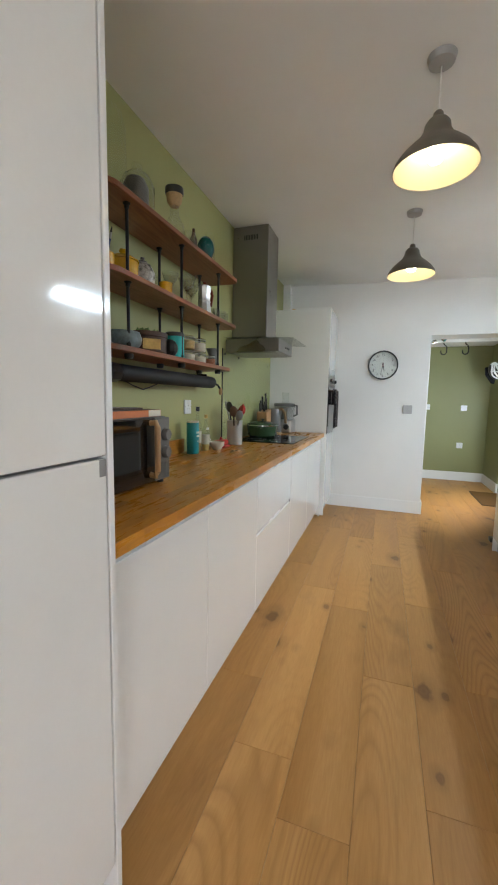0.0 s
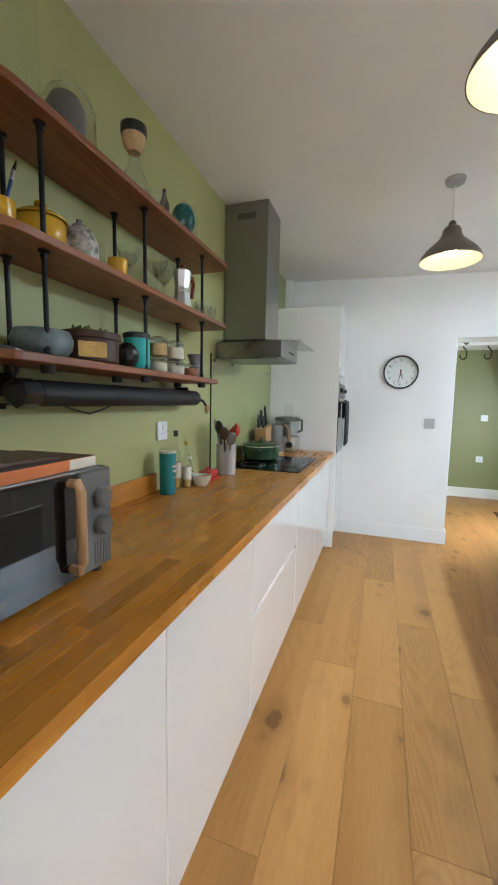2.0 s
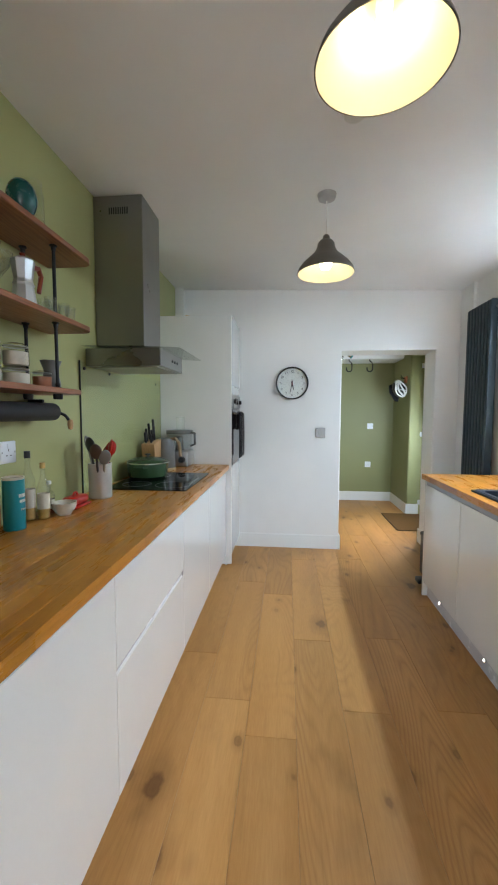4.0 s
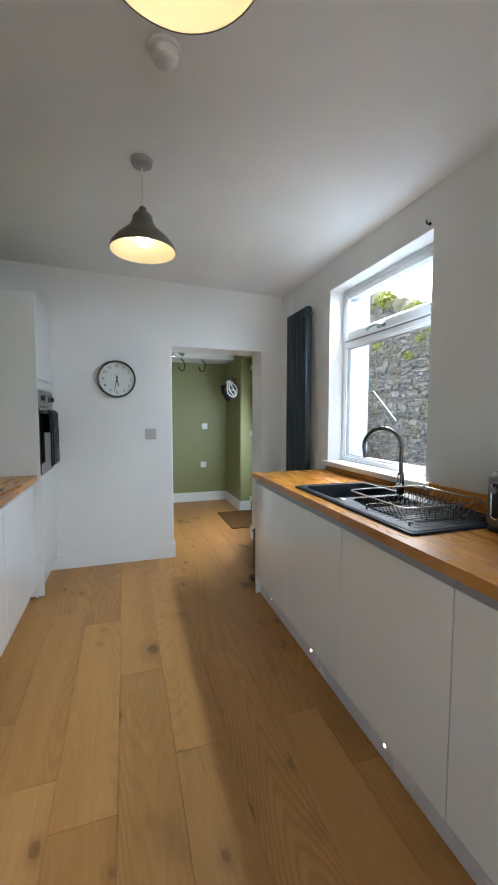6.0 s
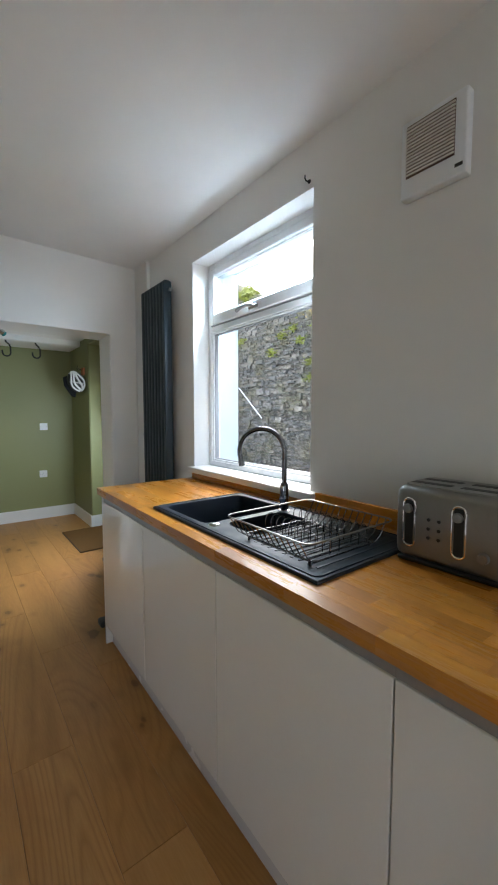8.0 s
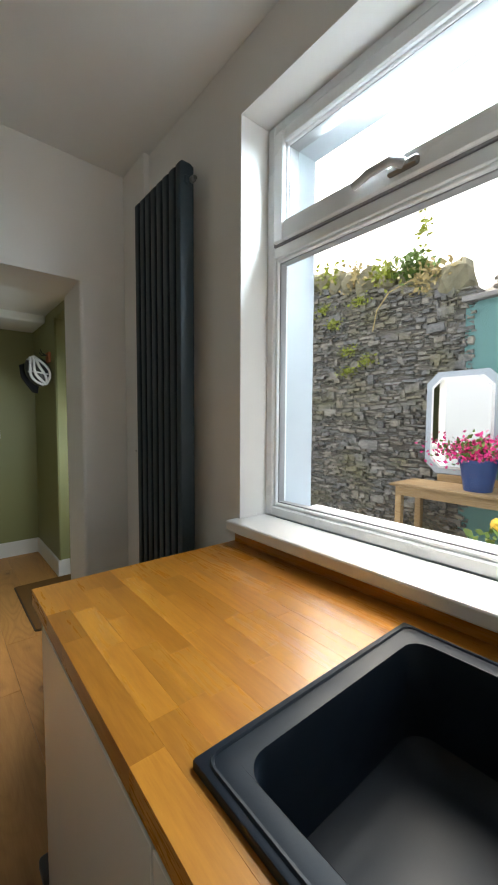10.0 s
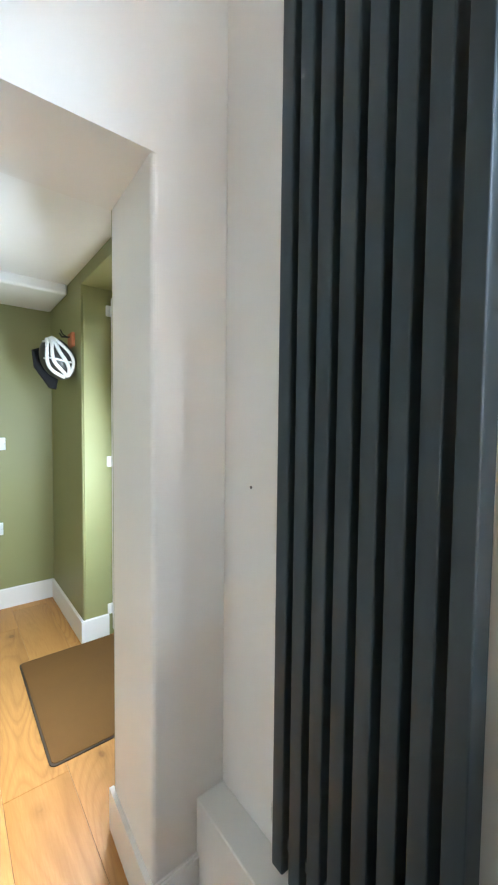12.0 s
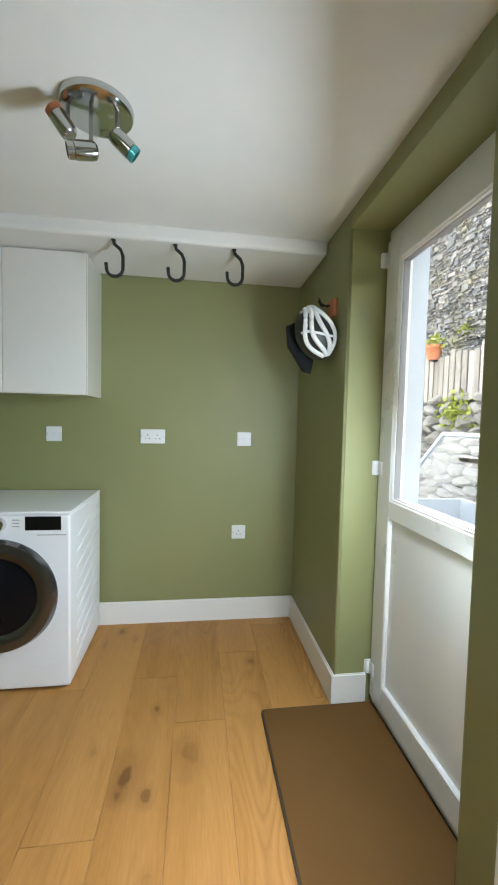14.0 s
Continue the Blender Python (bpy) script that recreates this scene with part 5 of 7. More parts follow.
for n in range(1, 13):
    a = radians(90 - 30 * n)
    writing(str(n), Matrix.Translation((CX + 0.114 * math.cos(a), YF - 0.0128, CZ + 0.114 * math.sin(a))) @ Matrix.Rotation(radians(90), 4, "X"), 0.034, "ink", clock, "numeral")


def pointer(deg, tail, tip, w, d, material, name):
    bm = slab([(-w, -tail), (w, -tail), (w * 0.5, tip), (-w * 0.5, tip)], 0, 0.0012)
    turned(bm, Matrix.Translation((CX, YF - d, CZ)) @ Matrix.Rotation(radians(90), 4, "X") @ Matrix.Rotation(radians(-deg), 4, "Z"))
    return part(name, bm, material, clock)


pointer(166, 0.02, 0.068, 0.006, 0.018, "ink", "hour_pointer")
pointer(192, 0.025, 0.108, 0.0042, 0.021, "ink", "minute_pointer")
pointer(356, 0.02, 0.036, 0.0034, 0.024, "red_dark", "second_pointer")
part("centre_cap", lathe([(0, 0.028), (0.006, 0.027), (0.007, 0.012), (0, 0.012)], (CX, YF, CZ), 14, axis="-y"), "red_dark", clock, smooth=True)


# ---- pendants ----
def pendant(x, y, rim):
    p = thing("pendant_lamp", (x, y, rim), "lit grey metal dome pendant with a white lining", "lamp", "kitchen pendants")
    part("ceiling_rose", lathe([(0, -0.034), (0.022, -0.034), (0.046, -0.024), (0.052, -0.004), (0.052, 0), (0, 0)], (x, y, ceil_at(x)), 28), "grey_plate", p, smooth=True)
    part("flex", tube([(x, y, ceil_at(x) - 0.03), (x + 0.001, y, (CEIL + rim) / 2), (x, y, rim + 0.205)], 0.003, 8), "off_white", p, smooth=True)
    outer = [(0.012, 0.205), (0.018, 0.198), (0.020, 0.180), (0.036, 0.172), (0.046, 0.158), (0.050, 0.135), (0.064, 0.108), (0.096, 0.080), (0.128, 0.050), (0.149, 0.022), (0.157, 0.0)]
    part("shade", lathe(outer + [(0.1565, -0.003)], (x, y, rim), 48), "shade", p, smooth=True)
    part("lining", lathe([(max(r - 0.0035, 0.006), z - 0.0025) for r, z in outer[3:]], (x, y, rim), 48), "shade_in", p, "glossy white inner lining tinted with the bulb's yellow glow", smooth=True)
    part("lamp_holder", lathe([(0, 0.16), (0.018, 0.16), (0.020, 0.12), (0.016, 0.105), (0, 0.105)], (x, y, rim), 16), "off_white", p, smooth=True)
    part("bulb", lathe([(0, 0.106), (0.014, 0.105), (0.020, 0.088), (0.032, 0.066), (0.033, 0.045), (0.024, 0.026), (0, 0.018)], (x, y, rim), 20), "bulb", p, "glowing warm bulb", smooth=True)
    return p


pendant(0.174, 2.115, 2.155)
pendant(0.166, 3.372, 2.132)
sd = thing("smoke_detector", (0.215, 2.77, ceil_at(0.215)), "round white smoke detector on the ceiling", "detector")
part("detector_base", lathe([(0, -0.012), (0.055, -0.012), (0.057, -0.004), (0.057, 0), (0, 0)], (0.215, 2.77, ceil_at(0.215)), 28), "off_white", sd, smooth=True)
part("detector_cap", lathe([(0, -0.042), (0.028, -0.042), (0.042, -0.034), (0.046, -0.013), (0, -0.013)], (0.215, 2.77, ceil_at(0.215)), 28), "off_white", sd, smooth=True)

# ---- extractor fan box ----
fan = thing("extractor_fan", (XR, 2.505, 2.05), "white square extractor fan with a slatted grille", "fan")
part("housing", box(1.562, XR, 2.402, 2.614, 2.048, 2.292, 0.006, seg=2), "white_plastic", fan)
# Flat dark sheet on the housing; its colour supplies the shade between slats.
part("grille_backing", box(1.559, 1.5625, 2.437, 2.592, 2.110, 2.272, 0), "brown_pot", fan, "dark sheet standing in for the shade behind the slats")
for i in range(15):
    z = 2.115 + i * 0.0104
    part("slat", box(1.554, 1.5595, 2.437, 2.592, z, z + 0.0052, 0.0008), "off_white", fan)
part("maker_plate", box(1.5605, 1.5622, 2.412, 2.435, 2.072, 2.082, 0), "ink", fan)

# ---- sink, tap, dish rack ----
sink = thing("sink", (1.28, 2.98, 0.91), "black composite sink with one and a half bowls and a drainer", "sink")
B1, B2 = (1.062, 1.470, 3.070, 3.408), (1.126, 1.407, 2.838, 3.030)


def sink_deck():
    """The deck: a plate with rounded corners and two openings, and the bowls hung in them."""
    bm = bmesh.new()
    xs = sorted({SX0, SX1, B1[0], B1[1], B2[0], B2[1]})
    ys = sorted({SY0, SY1, B1[2], B1[3], B2[2], B2[3]})
    grid = {}

    def vert(x, y, z):
        k = (round(x, 4), round(y, 4), round(z, 4))
        if k not in grid:
            grid[k] = bm.verts.new((x, y, z))
        return grid[k]

    for xa, xb in zip(xs, xs[1:]):
        for ya, yb in zip(ys, ys[1:]):
            cx, cy = (xa + xb) / 2, (ya + yb) / 2
            if any(h[0] < cx < h[1] and h[2] < cy < h[3] for h in (B1, B2)):
                continue
            bm.faces.new([vert(*p, 0.922) for p in ((xa, ya), (xb, ya), (xb, yb), (xa, yb))])
    rim = [(SX0, SY0), (SX1, SY0), (SX1, SY1), (SX0, SY1)]
    pts = [(x, y) for x in xs for y in (SY0, SY1)] + [(x, y) for y in ys for x in (SX0, SX1)]
    for e in [e for e in bm.edges if len(e.link_faces) == 1]:
        a, b = e.verts[0].co, e.verts[1].co
        on = (abs(a.x - b.x) < 1e-5 and (abs(a.x - SX0) < 1e-4 or abs(a.x - SX1) < 1e-4)) or (abs(a.y - b.y) < 1e-5 and (abs(a.y - SY0) < 1e-4 or abs(a.y - SY1) < 1e-4))
        if on:
            bm.faces.new((e.verts[0], e.verts[1], vert(b.x, b.y, 0.9105), vert(a.x, a.y, 0.9105)))
    bmesh.ops.recalc_face_normals(bm, faces=bm.faces)
    es = [e for e in bm.edges if len(e.link_faces) == 2 and e.calc_face_angle(0) > 1]
    bmesh.ops.bevel(bm, geom=es, offset=0.004, segments=2, affect="EDGES", profile=0.5)
    return bm


deck = part("sink_deck", sink_deck(), "sink", sink, smooth=True)
# raised rim round the deck and main bowl, as in the moulding
for r_ in ((SX0 + 0.012, SX1 - 0.012, SY0 + 0.012, SY1 - 0.012),):
    o_ = rounded(*r_, 0.02)
    part("raised_rim", tube([(x, y, 0.9222) for x, y in o_], 0.0032, 6, closed=True), "sink", sink, smooth=True)


def bowl(b, depth, name):
    bm = bmesh.new()
    levels = ((0.0, 0.9225, 0.035), (0.003, 0.915, 0.035), (0.010, 0.922 - depth * 0.85, 0.04), (0.035, 0.922 - depth * 0.985, 0.05), (0.06, 0.922 - depth, 0.05))
    rings = []
    for inset, z, r in levels:
        o = rounded(b[0] + inset, b[1] - inset, b[2] + inset, b[3] - inset, r, 6)
        rings.append([bm.verts.new((x, y, z)) for x, y in o])
    for a, c in zip(rings, rings[1:]):
        for i in range(len(a)):
            j = (i + 1) % len(a)
            bm.faces.new((a[j], a[i], c[i], c[j]))
    bm.faces.new(rings[-1])
    bmesh.ops.recalc_face_normals(bm, faces=bm.faces)
    bw = part(name, bm, "sink", sink, smooth=True)
    for cx, cy, sx, sy in ((b[0], b[2], 1, 1), (b[1], b[2], -1, 1), (b[1], b[3], -1, -1), (b[0], b[3], 1, -1)):
        r = 0.035
        o = [(cx, cy)] + [(cx + sx * (r - r * math.cos(radians(15 * k))), cy + sy * (r - r * math.sin(radians(15 * k)))) for k in range(7)]
        part("corner_web", slab(o, 0.919, 0.9222), "sink", bw)
    return bw


main = bowl(B1, 0.19, "main_bowl")
half = bowl(B2, 0.14, "half_bowl")


def drain(parent, x, y, z, r):
    d = part("drain", lathe([(r * 0.72, -0.004), (r * 0.78, 0.002), (r, 0.003), (r * 1.02, 0.0005), (r * 1.02, -0.003)], (x, y, z), 30), "chrome", parent, smooth=True)
    part("strainer", lathe([(0, 0.002), (r * 0.30, 0.001), (r * 0.45, -0.005), (r * 0.72, -0.004)], (x, y, z), 30), "steel", d, smooth=True)
    bm = bmesh.new()
    for k in range(12):
        a = k * math.pi / 6
        lathe([(0, 0), (r * 0.07, 0), (r * 0.07, 0.0008), (0, 0.0008)], (x + r * 0.58 * math.cos(a), y + r * 0.58 * math.sin(a), z - 0.0035), 8, bm)
    part("strainer_holes", bm, "ink", d)
    return d


drain(main, 1.268, 3.205, 0.735, 0.045)
drain(half, 1.278, 2.950, 0.785, 0.045)
part("overflow_button", lathe([(0, 0.007), (0.018, 0.006), (0.023, 0.002), (0.0235, 0)], (1.084, 3.040, 0.9228), 26), "chrome", sink, "round chrome waste control", smooth=True)
for i in range(9):
    y = 2.525 + i * 0.033
    part("drainer_rib", box(1.08, 1.46, y, y + 0.010, 0.9215, 0.9240, 0.001), "sink", sink)

TX, TY = 1.432, 3.036
tap = thing("kitchen_tap", (TX, TY, 0.923), "dark chrome swan-neck mixer tap with two side levers", "tap")
part("base_flange", lathe([(0, 0), (0.027, 0), (0.027, 0.004), (0.02, 0.007), (0, 0.007)], (TX, TY, 0.923), 26), "chrome", tap, smooth=True)
part("tap_body", lathe([(0.019, 0.004), (0.019, 0.10), (0.017, 0.112), (0.0125, 0.118), (0, 0.118)], (TX, TY, 0.923), 24), "gunmetal", tap, smooth=True)
w = Vector((-0.62, 0.78, 0)).normalized()
R = 0.098
pts = [Vector((TX, TY, 1.03)), Vector((TX, TY, 1.10)), Vector((TX, TY, 1.155))]
pts += arc(Vector((TX, TY, 1.172)) + w * R, R, 180, -8, 18, w, (0, 0, 1))
pts += [pts[-1] + Vector((w.x * -0.006, w.y * -0.006, -0.028))]
part("spout", tube(pts, 0.0105, 14), "gunmetal", tap, smooth=True)
part("spout_tip", tube([pts[-1], pts[-1] + Vector((w.x * -0.004, w.y * -0.004, -0.022))], 0.0132, 14), "gunmetal", tap, smooth=True)
for s in (-1, 1):
    side = Vector((w.y, -w.x, 0)) * s
    c = Vector((TX, TY, 0.983))
    arm = part("valve", tube([c + side * 0.015, c + side * 0.052], 0.0135, 14), "chrome", tap, smooth=True)
    part("lever", tube([c + side * 0.045 + Vector((0, 0, 0.010)), c + side * 0.047 + Vector((0, 0, 0.052))], 0.0045, 8), "chrome", arm, smooth=True)

dr = thing("dish_rack", (1.20, 2.65, 0.926), "empty chrome wire dish rack standing on the drainer", "dish rack")
RX0, RX1, RY_0, RY_1 = 1.015, 1.40, 2.50, 2.868
part("top_wire", tube([(x, y, 1.005) for x, y in rounded(RX0, RX1, RY_0, RY_1, 0.03)], 0.0026, 8, closed=True), "steel", dr, smooth=True)
part("base_wire", tube([(x, y, 0.940) for x, y in rounded(RX0 + 0.05, RX1 - 0.05, RY_0 + 0.03, RY_1 - 0.03, 0.03)], 0.0024, 8, closed=True), "gunmetal", dr, smooth=True)
for i in range(13):
    y = RY_0 + 0.03 + i * (RY_1 - RY_0 - 0.06) / 12
    part("cross_wire", tube([(RX0, y, 1.004), (RX0 + 0.03, y, 0.955), (RX0 + 0.055, y, 0.939), (RX1 - 0.055, y, 0.939), (RX1 - 0.03, y, 0.955), (RX1, y, 1.004)], 0.0019, 6), "gunmetal", dr, smooth=True)
for x in (1.17, 1.30):
    for i in range(11):
        y = RY_0 + 0.045 + i * (RY_1 - RY_0 - 0.09) / 10
        part("plate_hoop", tube([(x - 0.02, y, 0.939)] + arc((x, y, 0.978), 0.02, 180, 0, 6, (1, 0, 0), (0, 0, 1)) + [(x + 0.02, y, 0.939)], 0.0017, 5), "gunmetal", dr, smooth=True)
for x in (RX0 + 0.06, RX1 - 0.06):
    for y in (RY_0 + 0.05, RY_1 - 0.05):
        part("foot", lathe([(0, 0.0005), (0.005, 0.0005), (0.005, 0.014), (0, 0.014)], (x, y, 0.9240), 8), "black_plastic", dr, smooth=True)

# ---- toaster, canister, jar ----
TM = Matrix.Translation((1.445, 2.322, 0.911)) @ Matrix.Rotation(radians(1), 4, "Z")
toaster = thing("toaster", (1.445, 2.322, 0.911), "warm grey four-slot toaster with chrome levers", "toaster")
bm = box(-0.105, 0.105, -0.146, 0.146, 0.012, 0.219, 0.028, seg=4)
part("casing", turned(bm, TM), "toaster", toaster, smooth=True)
part("foot_plate", turned(box(-0.098, 0.098, -0.139, 0.139, 0.0, 0.016, 0.006), TM), "black_plastic", toaster)
part("top_plate", turned(slab(rounded(-0.085, 0.085, -0.128, 0.128, 0.02), 0.2185, 0.2225), TM), "steel", toaster)
for y in (-0.068, 0.068):
    for x in (-0.038, 0.034):
        part("slot", turned(box(x - 0.014, x + 0.014, y - 0.055, y + 0.055, 0.2223, 0.2235, 0), TM), "ink", toaster)
for y in (-0.035, 0.098):
    o = [(yy, zz) for yy, zz in rounded(y - 0.017, y + 0.017, 0.05, 0.185, 0.0165)]
    lv = part("lever_track", turned(tube([(-0.106, yy, zz) for yy, zz in o], 0.0028, 6, closed=True), TM), "chrome", toaster, smooth=True)
    part("track_recess", turned(box(-0.1068, -0.104, y - 0.012, y + 0.012, 0.055, 0.18, 0), TM), "ink", lv)
    part("lever_knob", turned(lathe([(0, 0.016), (0.012, 0.015), (0.013, 0.006), (0.009, 0)], (-0.106, y, 0.158), 18, axis="-x"), TM), "steel", lv, smooth=True)
for y in (0.015, 0.043):
    for z in (0.085, 0.11, 0.135):
        part("button", turned(lathe([(0, 0.003), (0.0048, 0.003), (0.0048, 0)], (-0.1052, y, z), 10, axis="-x"), TM), "black_plastic", toaster)
part("dial", turned(lathe([(0, 0.012), (0.012, 0.011), (0.014, 0)], (-0.105, -0.095, 0.068), 18, axis="-x"), TM), "toaster", toaster, smooth=True)
can = thing("orange_canister", (1.49, 2.108, 0.911), "burnt orange round storage canister", "canister")
part("canister_body", lathe([(0, 0), (0.058, 0), (0.062, 0.006), (0.062, 0.165), (0, 0.165)], (1.49, 2.108, 0.911), 28), "orange_card", can, smooth=True)
part("canister_lid", lathe([(0, 0.1655), (0.064, 0.1655), (0.064, 0.178), (0.058, 0.184), (0, 0.186)], (1.49, 2.108, 0.911), 28), "brown_card", can, smooth=True)
gj = thing("glass_storage_jar", (1.385, 2.112, 0.911), "small clear glass jar with a clear lid", "jar")
part("jar_body", lathe([(0, 0), (0.042, 0), (0.047, 0.006), (0.047, 0.075), (0.042, 0.085)], (1.385, 2.112, 0.911), 24), "jar_glass", gj, smooth=True)
part("contents", lathe([(0, 0.004), (0.043, 0.004), (0.043, 0.03), (0, 0.032)], (1.385, 2.112, 0.911), 20), "dried", gj, smooth=True)
part("jar_lid", lathe([(0, 0.094), (0.046, 0.093), (0.05, 0.088), (0.05, 0.084), (0, 0.084)], (1.385, 2.112, 0.911), 24), "jar_glass", gj, smooth=True)

# ---- microwave and books ----
MX = -0.797
mw = thing("microwave", (-0.95, 1.47, 0.911), "grey microwave with black glass door and wooden handle", "microwave")
part("casing", box(-1.115, MX - 0.004, 1.275, 1.745, 0.923, 1.176, 0.006, seg=2), "grey_body", mw)
part("door_glass", box(MX - 0.006, MX + 0.012, 1.247, 1.636, 0.926, 1.173, 0.004), "black_glass", mw)
part("door_window", box(MX + 0.0122, MX + 0.0135, 1.275, 1.53, 0.965, 1.125, 0), "screen", mw)
ctl = part("control_panel", box(MX - 0.004, MX + 0.012, 1.638, 1.744, 0.926, 1.173, 0.004), "grey_body", mw)
for z in (1.105, 1.035):
    kb = part("knob", lathe([(0, 0.02), (0.02, 0.02), (0.0235, 0.016), (0.025, 0)], (MX + 0.012, 1.705, z), 26, axis="x"), "grey_body", ctl, smooth=True)
for i in range(6):
    part("vent_rib", box(MX + 0.0118, MX + 0.0138, 1.680 + i * 0.010, 1.684 + i * 0.010, 0.935, 0.995, 0.0005), "grey_body", ctl)
part("handle", tube([(MX + 0.010, 1.607, 1.155), (MX + 0.034, 1.607, 1.158), (MX + 0.043, 1.607, 1.14), (MX + 0.043, 1.607, 0.975), (MX + 0.034, 1.607, 0.955), (MX + 0.010, 1.607, 0.958)], 0.0115, 10), "pale_wood", mw, "pale wooden bar handle", smooth=True)
for x in (-1.08, -0.81):
    for y in (1.28, 1.71):
        part("foot", lathe([(0, 0), (0.014, 0), (0.012, 0.012), (0, 0.012)], (x, y, 0.9105), 12), "black_plastic", mw)


def book(at, w, d, h, turn, cover, spine, label):
    """Lies flat; the spine runs along its own x."""
    b = thing("book", at, label, "book", "books on the microwave")
    m = Matrix.Translation(at) @ Matrix.Rotation(radians(turn), 4, "Z")
    part("pages", turned(box(-w / 2 + 0.003, w / 2 - 0.005, -d / 2 + 0.004, d / 2 - 0.005, 0.003, h - 0.003, 0.0005), m), "paper", b)
    part("cover", turned(box(-w / 2, w / 2, -d / 2, d / 2, h - 0.003, h, 0.0006), m), cover, b)
    part("cover", turned(box(-w / 2, w / 2, -d / 2, d / 2, 0, 0.003, 0.0006), m), cover, b)
    part("spine", turned(box(w / 2 - 0.001, w / 2 + 0.002, -d / 2, d / 2, 0.0, h, 0.001), m), spine, b)
    return b, m


bk, bmx = book((-0.93, 1.545, 1.1765), 0.24, 0.36, 0.026, 3, "brown_card", "orange_card", "brown and orange cook book lying on the microwave")
part("spine_label", turned(box(0.1215, 0.1232, 0.085, 0.175, 0.001, 0.025, 0), bmx), "paper", bk)
part("title_panel", turned(box(-0.07, 0.07, -0.03, 0.10, 0.0262, 0.0268, 0), bmx), "cream", bk)
bk2, _ = book((-0.955, 1.50, 1.203), 0.21, 0.29, 0.008, -3, "brown_card", "brown_card", "thin dark brown booklet on the cook book")

# ---- things along the worktop ----
tc = thing("salt_canister", (-1.065, 2.485, 0.911), "tall teal cardboard canister with pale lettering", "canister")
part("tube_body", lathe([(0, 0), (0.037, 0), (0.038, 0.003), (0.038, 0.19), (0, 0.19)], (-1.065, 2.485, 0.911), 28), "teal", tc, smooth=True)
part("top_rim", lathe([(0, 0.1905), (0.036, 0.1905), (0.0385, 0.196), (0.0385, 0.2), (0.034, 0.2), (0.033, 0.196), (0, 0.196)], (-1.065, 2.485, 0.911), 28), "cream", tc, smooth=True)
for z, hgt, k in ((0.125, 0.012, 16), (0.105, 0.010, 20), (0.075, 0.006, 26)):
    bm = bmesh.new()
    for i in range(6):
        a = radians(-40 + k + i * 8)
        turned_box = box(-0.002, 0.002, -0.0004, 0.0004, 0, hgt, 0)
        bmesh.ops.transform(turned_box, matrix=Matrix.Translation((-1.065 + 0.0384 * math.cos(a), 2.485 + 0.0384 * math.sin(a), 0.911 + z)) @ Matrix.Rotation(a + math.pi / 2, 4, "Z"), verts=turned_box.verts)
        me_ = bpy.data.meshes.new("tmp")
        turned_box.to_mesh(me_)
        turned_box.free()
        bm.from_mesh(me_)
        bpy.data.meshes.remove(me_)
    part("lettering_bars", bm, "cream", tc)


def bottle(x, y, r, h, body, cap, label, oil=None):
    b = thing("oil_bottle", (x, y, 0.911), label, "bottle", "bottles by the socket")
    part("bottle_glass", lathe([(0, 0), (r * 0.94, 0), (r, 0.005), (r, h * 0.58), (r * 0.42, h * 0.75), (r * 0.38, h * 0.92), (0, h * 0.92)], (x, y, 0.911), 20), body, b, smooth=True)
    part("cap", lathe([(0, h * 0.9), (r * 0.46, h * 0.9), (r * 0.46, h), (0, h)], (x, y, 0.911), 16), cap, b, smooth=True)
    if oil:
        part("oil", lathe([(0, 0.003), (r * 0.9, 0.003), (r * 0.92, h * 0.4), (0, h * 0.4)], (x, y, 0.911), 16), oil, b, smooth=True)
    part("paper_label", lathe([(r * 1.012, h * 0.18), (r * 1.012, h * 0.45)], (x, y, 0.911), 20), "cream", b, smooth=True)
    return b


bottle(-1.095, 2.61, 0.026, 0.285, "jar_glass", "black_plastic", "tall clear oil bottle with a black cap", "gold_label")
bottle(-1.05, 2.64, 0.024, 0.235, "jar_glass", "gold_label", "shorter clear oil bottle with a gold cap", "gold_label")
bottle(-1.07, 2.71, 0.021, 0.145, "jar_glass", "white_plastic", "small clear spice bottle with a pale cap", "spice")
vessel("speckled_bowl", (-1, 2.705, 0.911), [(0, 0), (0.026, 0), (0.030, 0.006), (0.048, 0.03), (0.052, 0.055), (0.048, 0.055), (0.042, 0.03), (0, 0.010)], "cream", "small speckled cream bowl on the worktop", "bowl", 26)
bd = thing("red_butter_dish", (-1.035, 2.855, 0.911), "red enamel butter dish with a lid", "dish")
part("dish_base", box(-1.08, -0.99, 2.785, 2.925, 0.911, 0.922, 0.005), "red", bd)
part("dish_lid", box(-1.072, -0.998, 2.795, 2.915, 0.9225, 0.962, 0.014, seg=3), "red", bd, smooth=True)
part("lid_handle", tube(arc((-1.035, 2.855, 0.960), 0.018, 0, 180, 8, (0, 1, 0), (0, 0, 1)), 0.005, 8), "red", bd, smooth=True)
up_ = thing("utensil_pot", (-1.01, 3.055, 0.911), "pale grey stoneware crock full of cooking utensils", "crock")
part("crock", lathe([(0, 0), (0.055, 0), (0.058, 0.004), (0.058, 0.175), (0.060, 0.180), (0.054, 0.182), (0.052, 0.01), (0, 0.008)], (-1.01, 3.055, 0.911), 30), "grey_ceramic", up_, smooth=True)


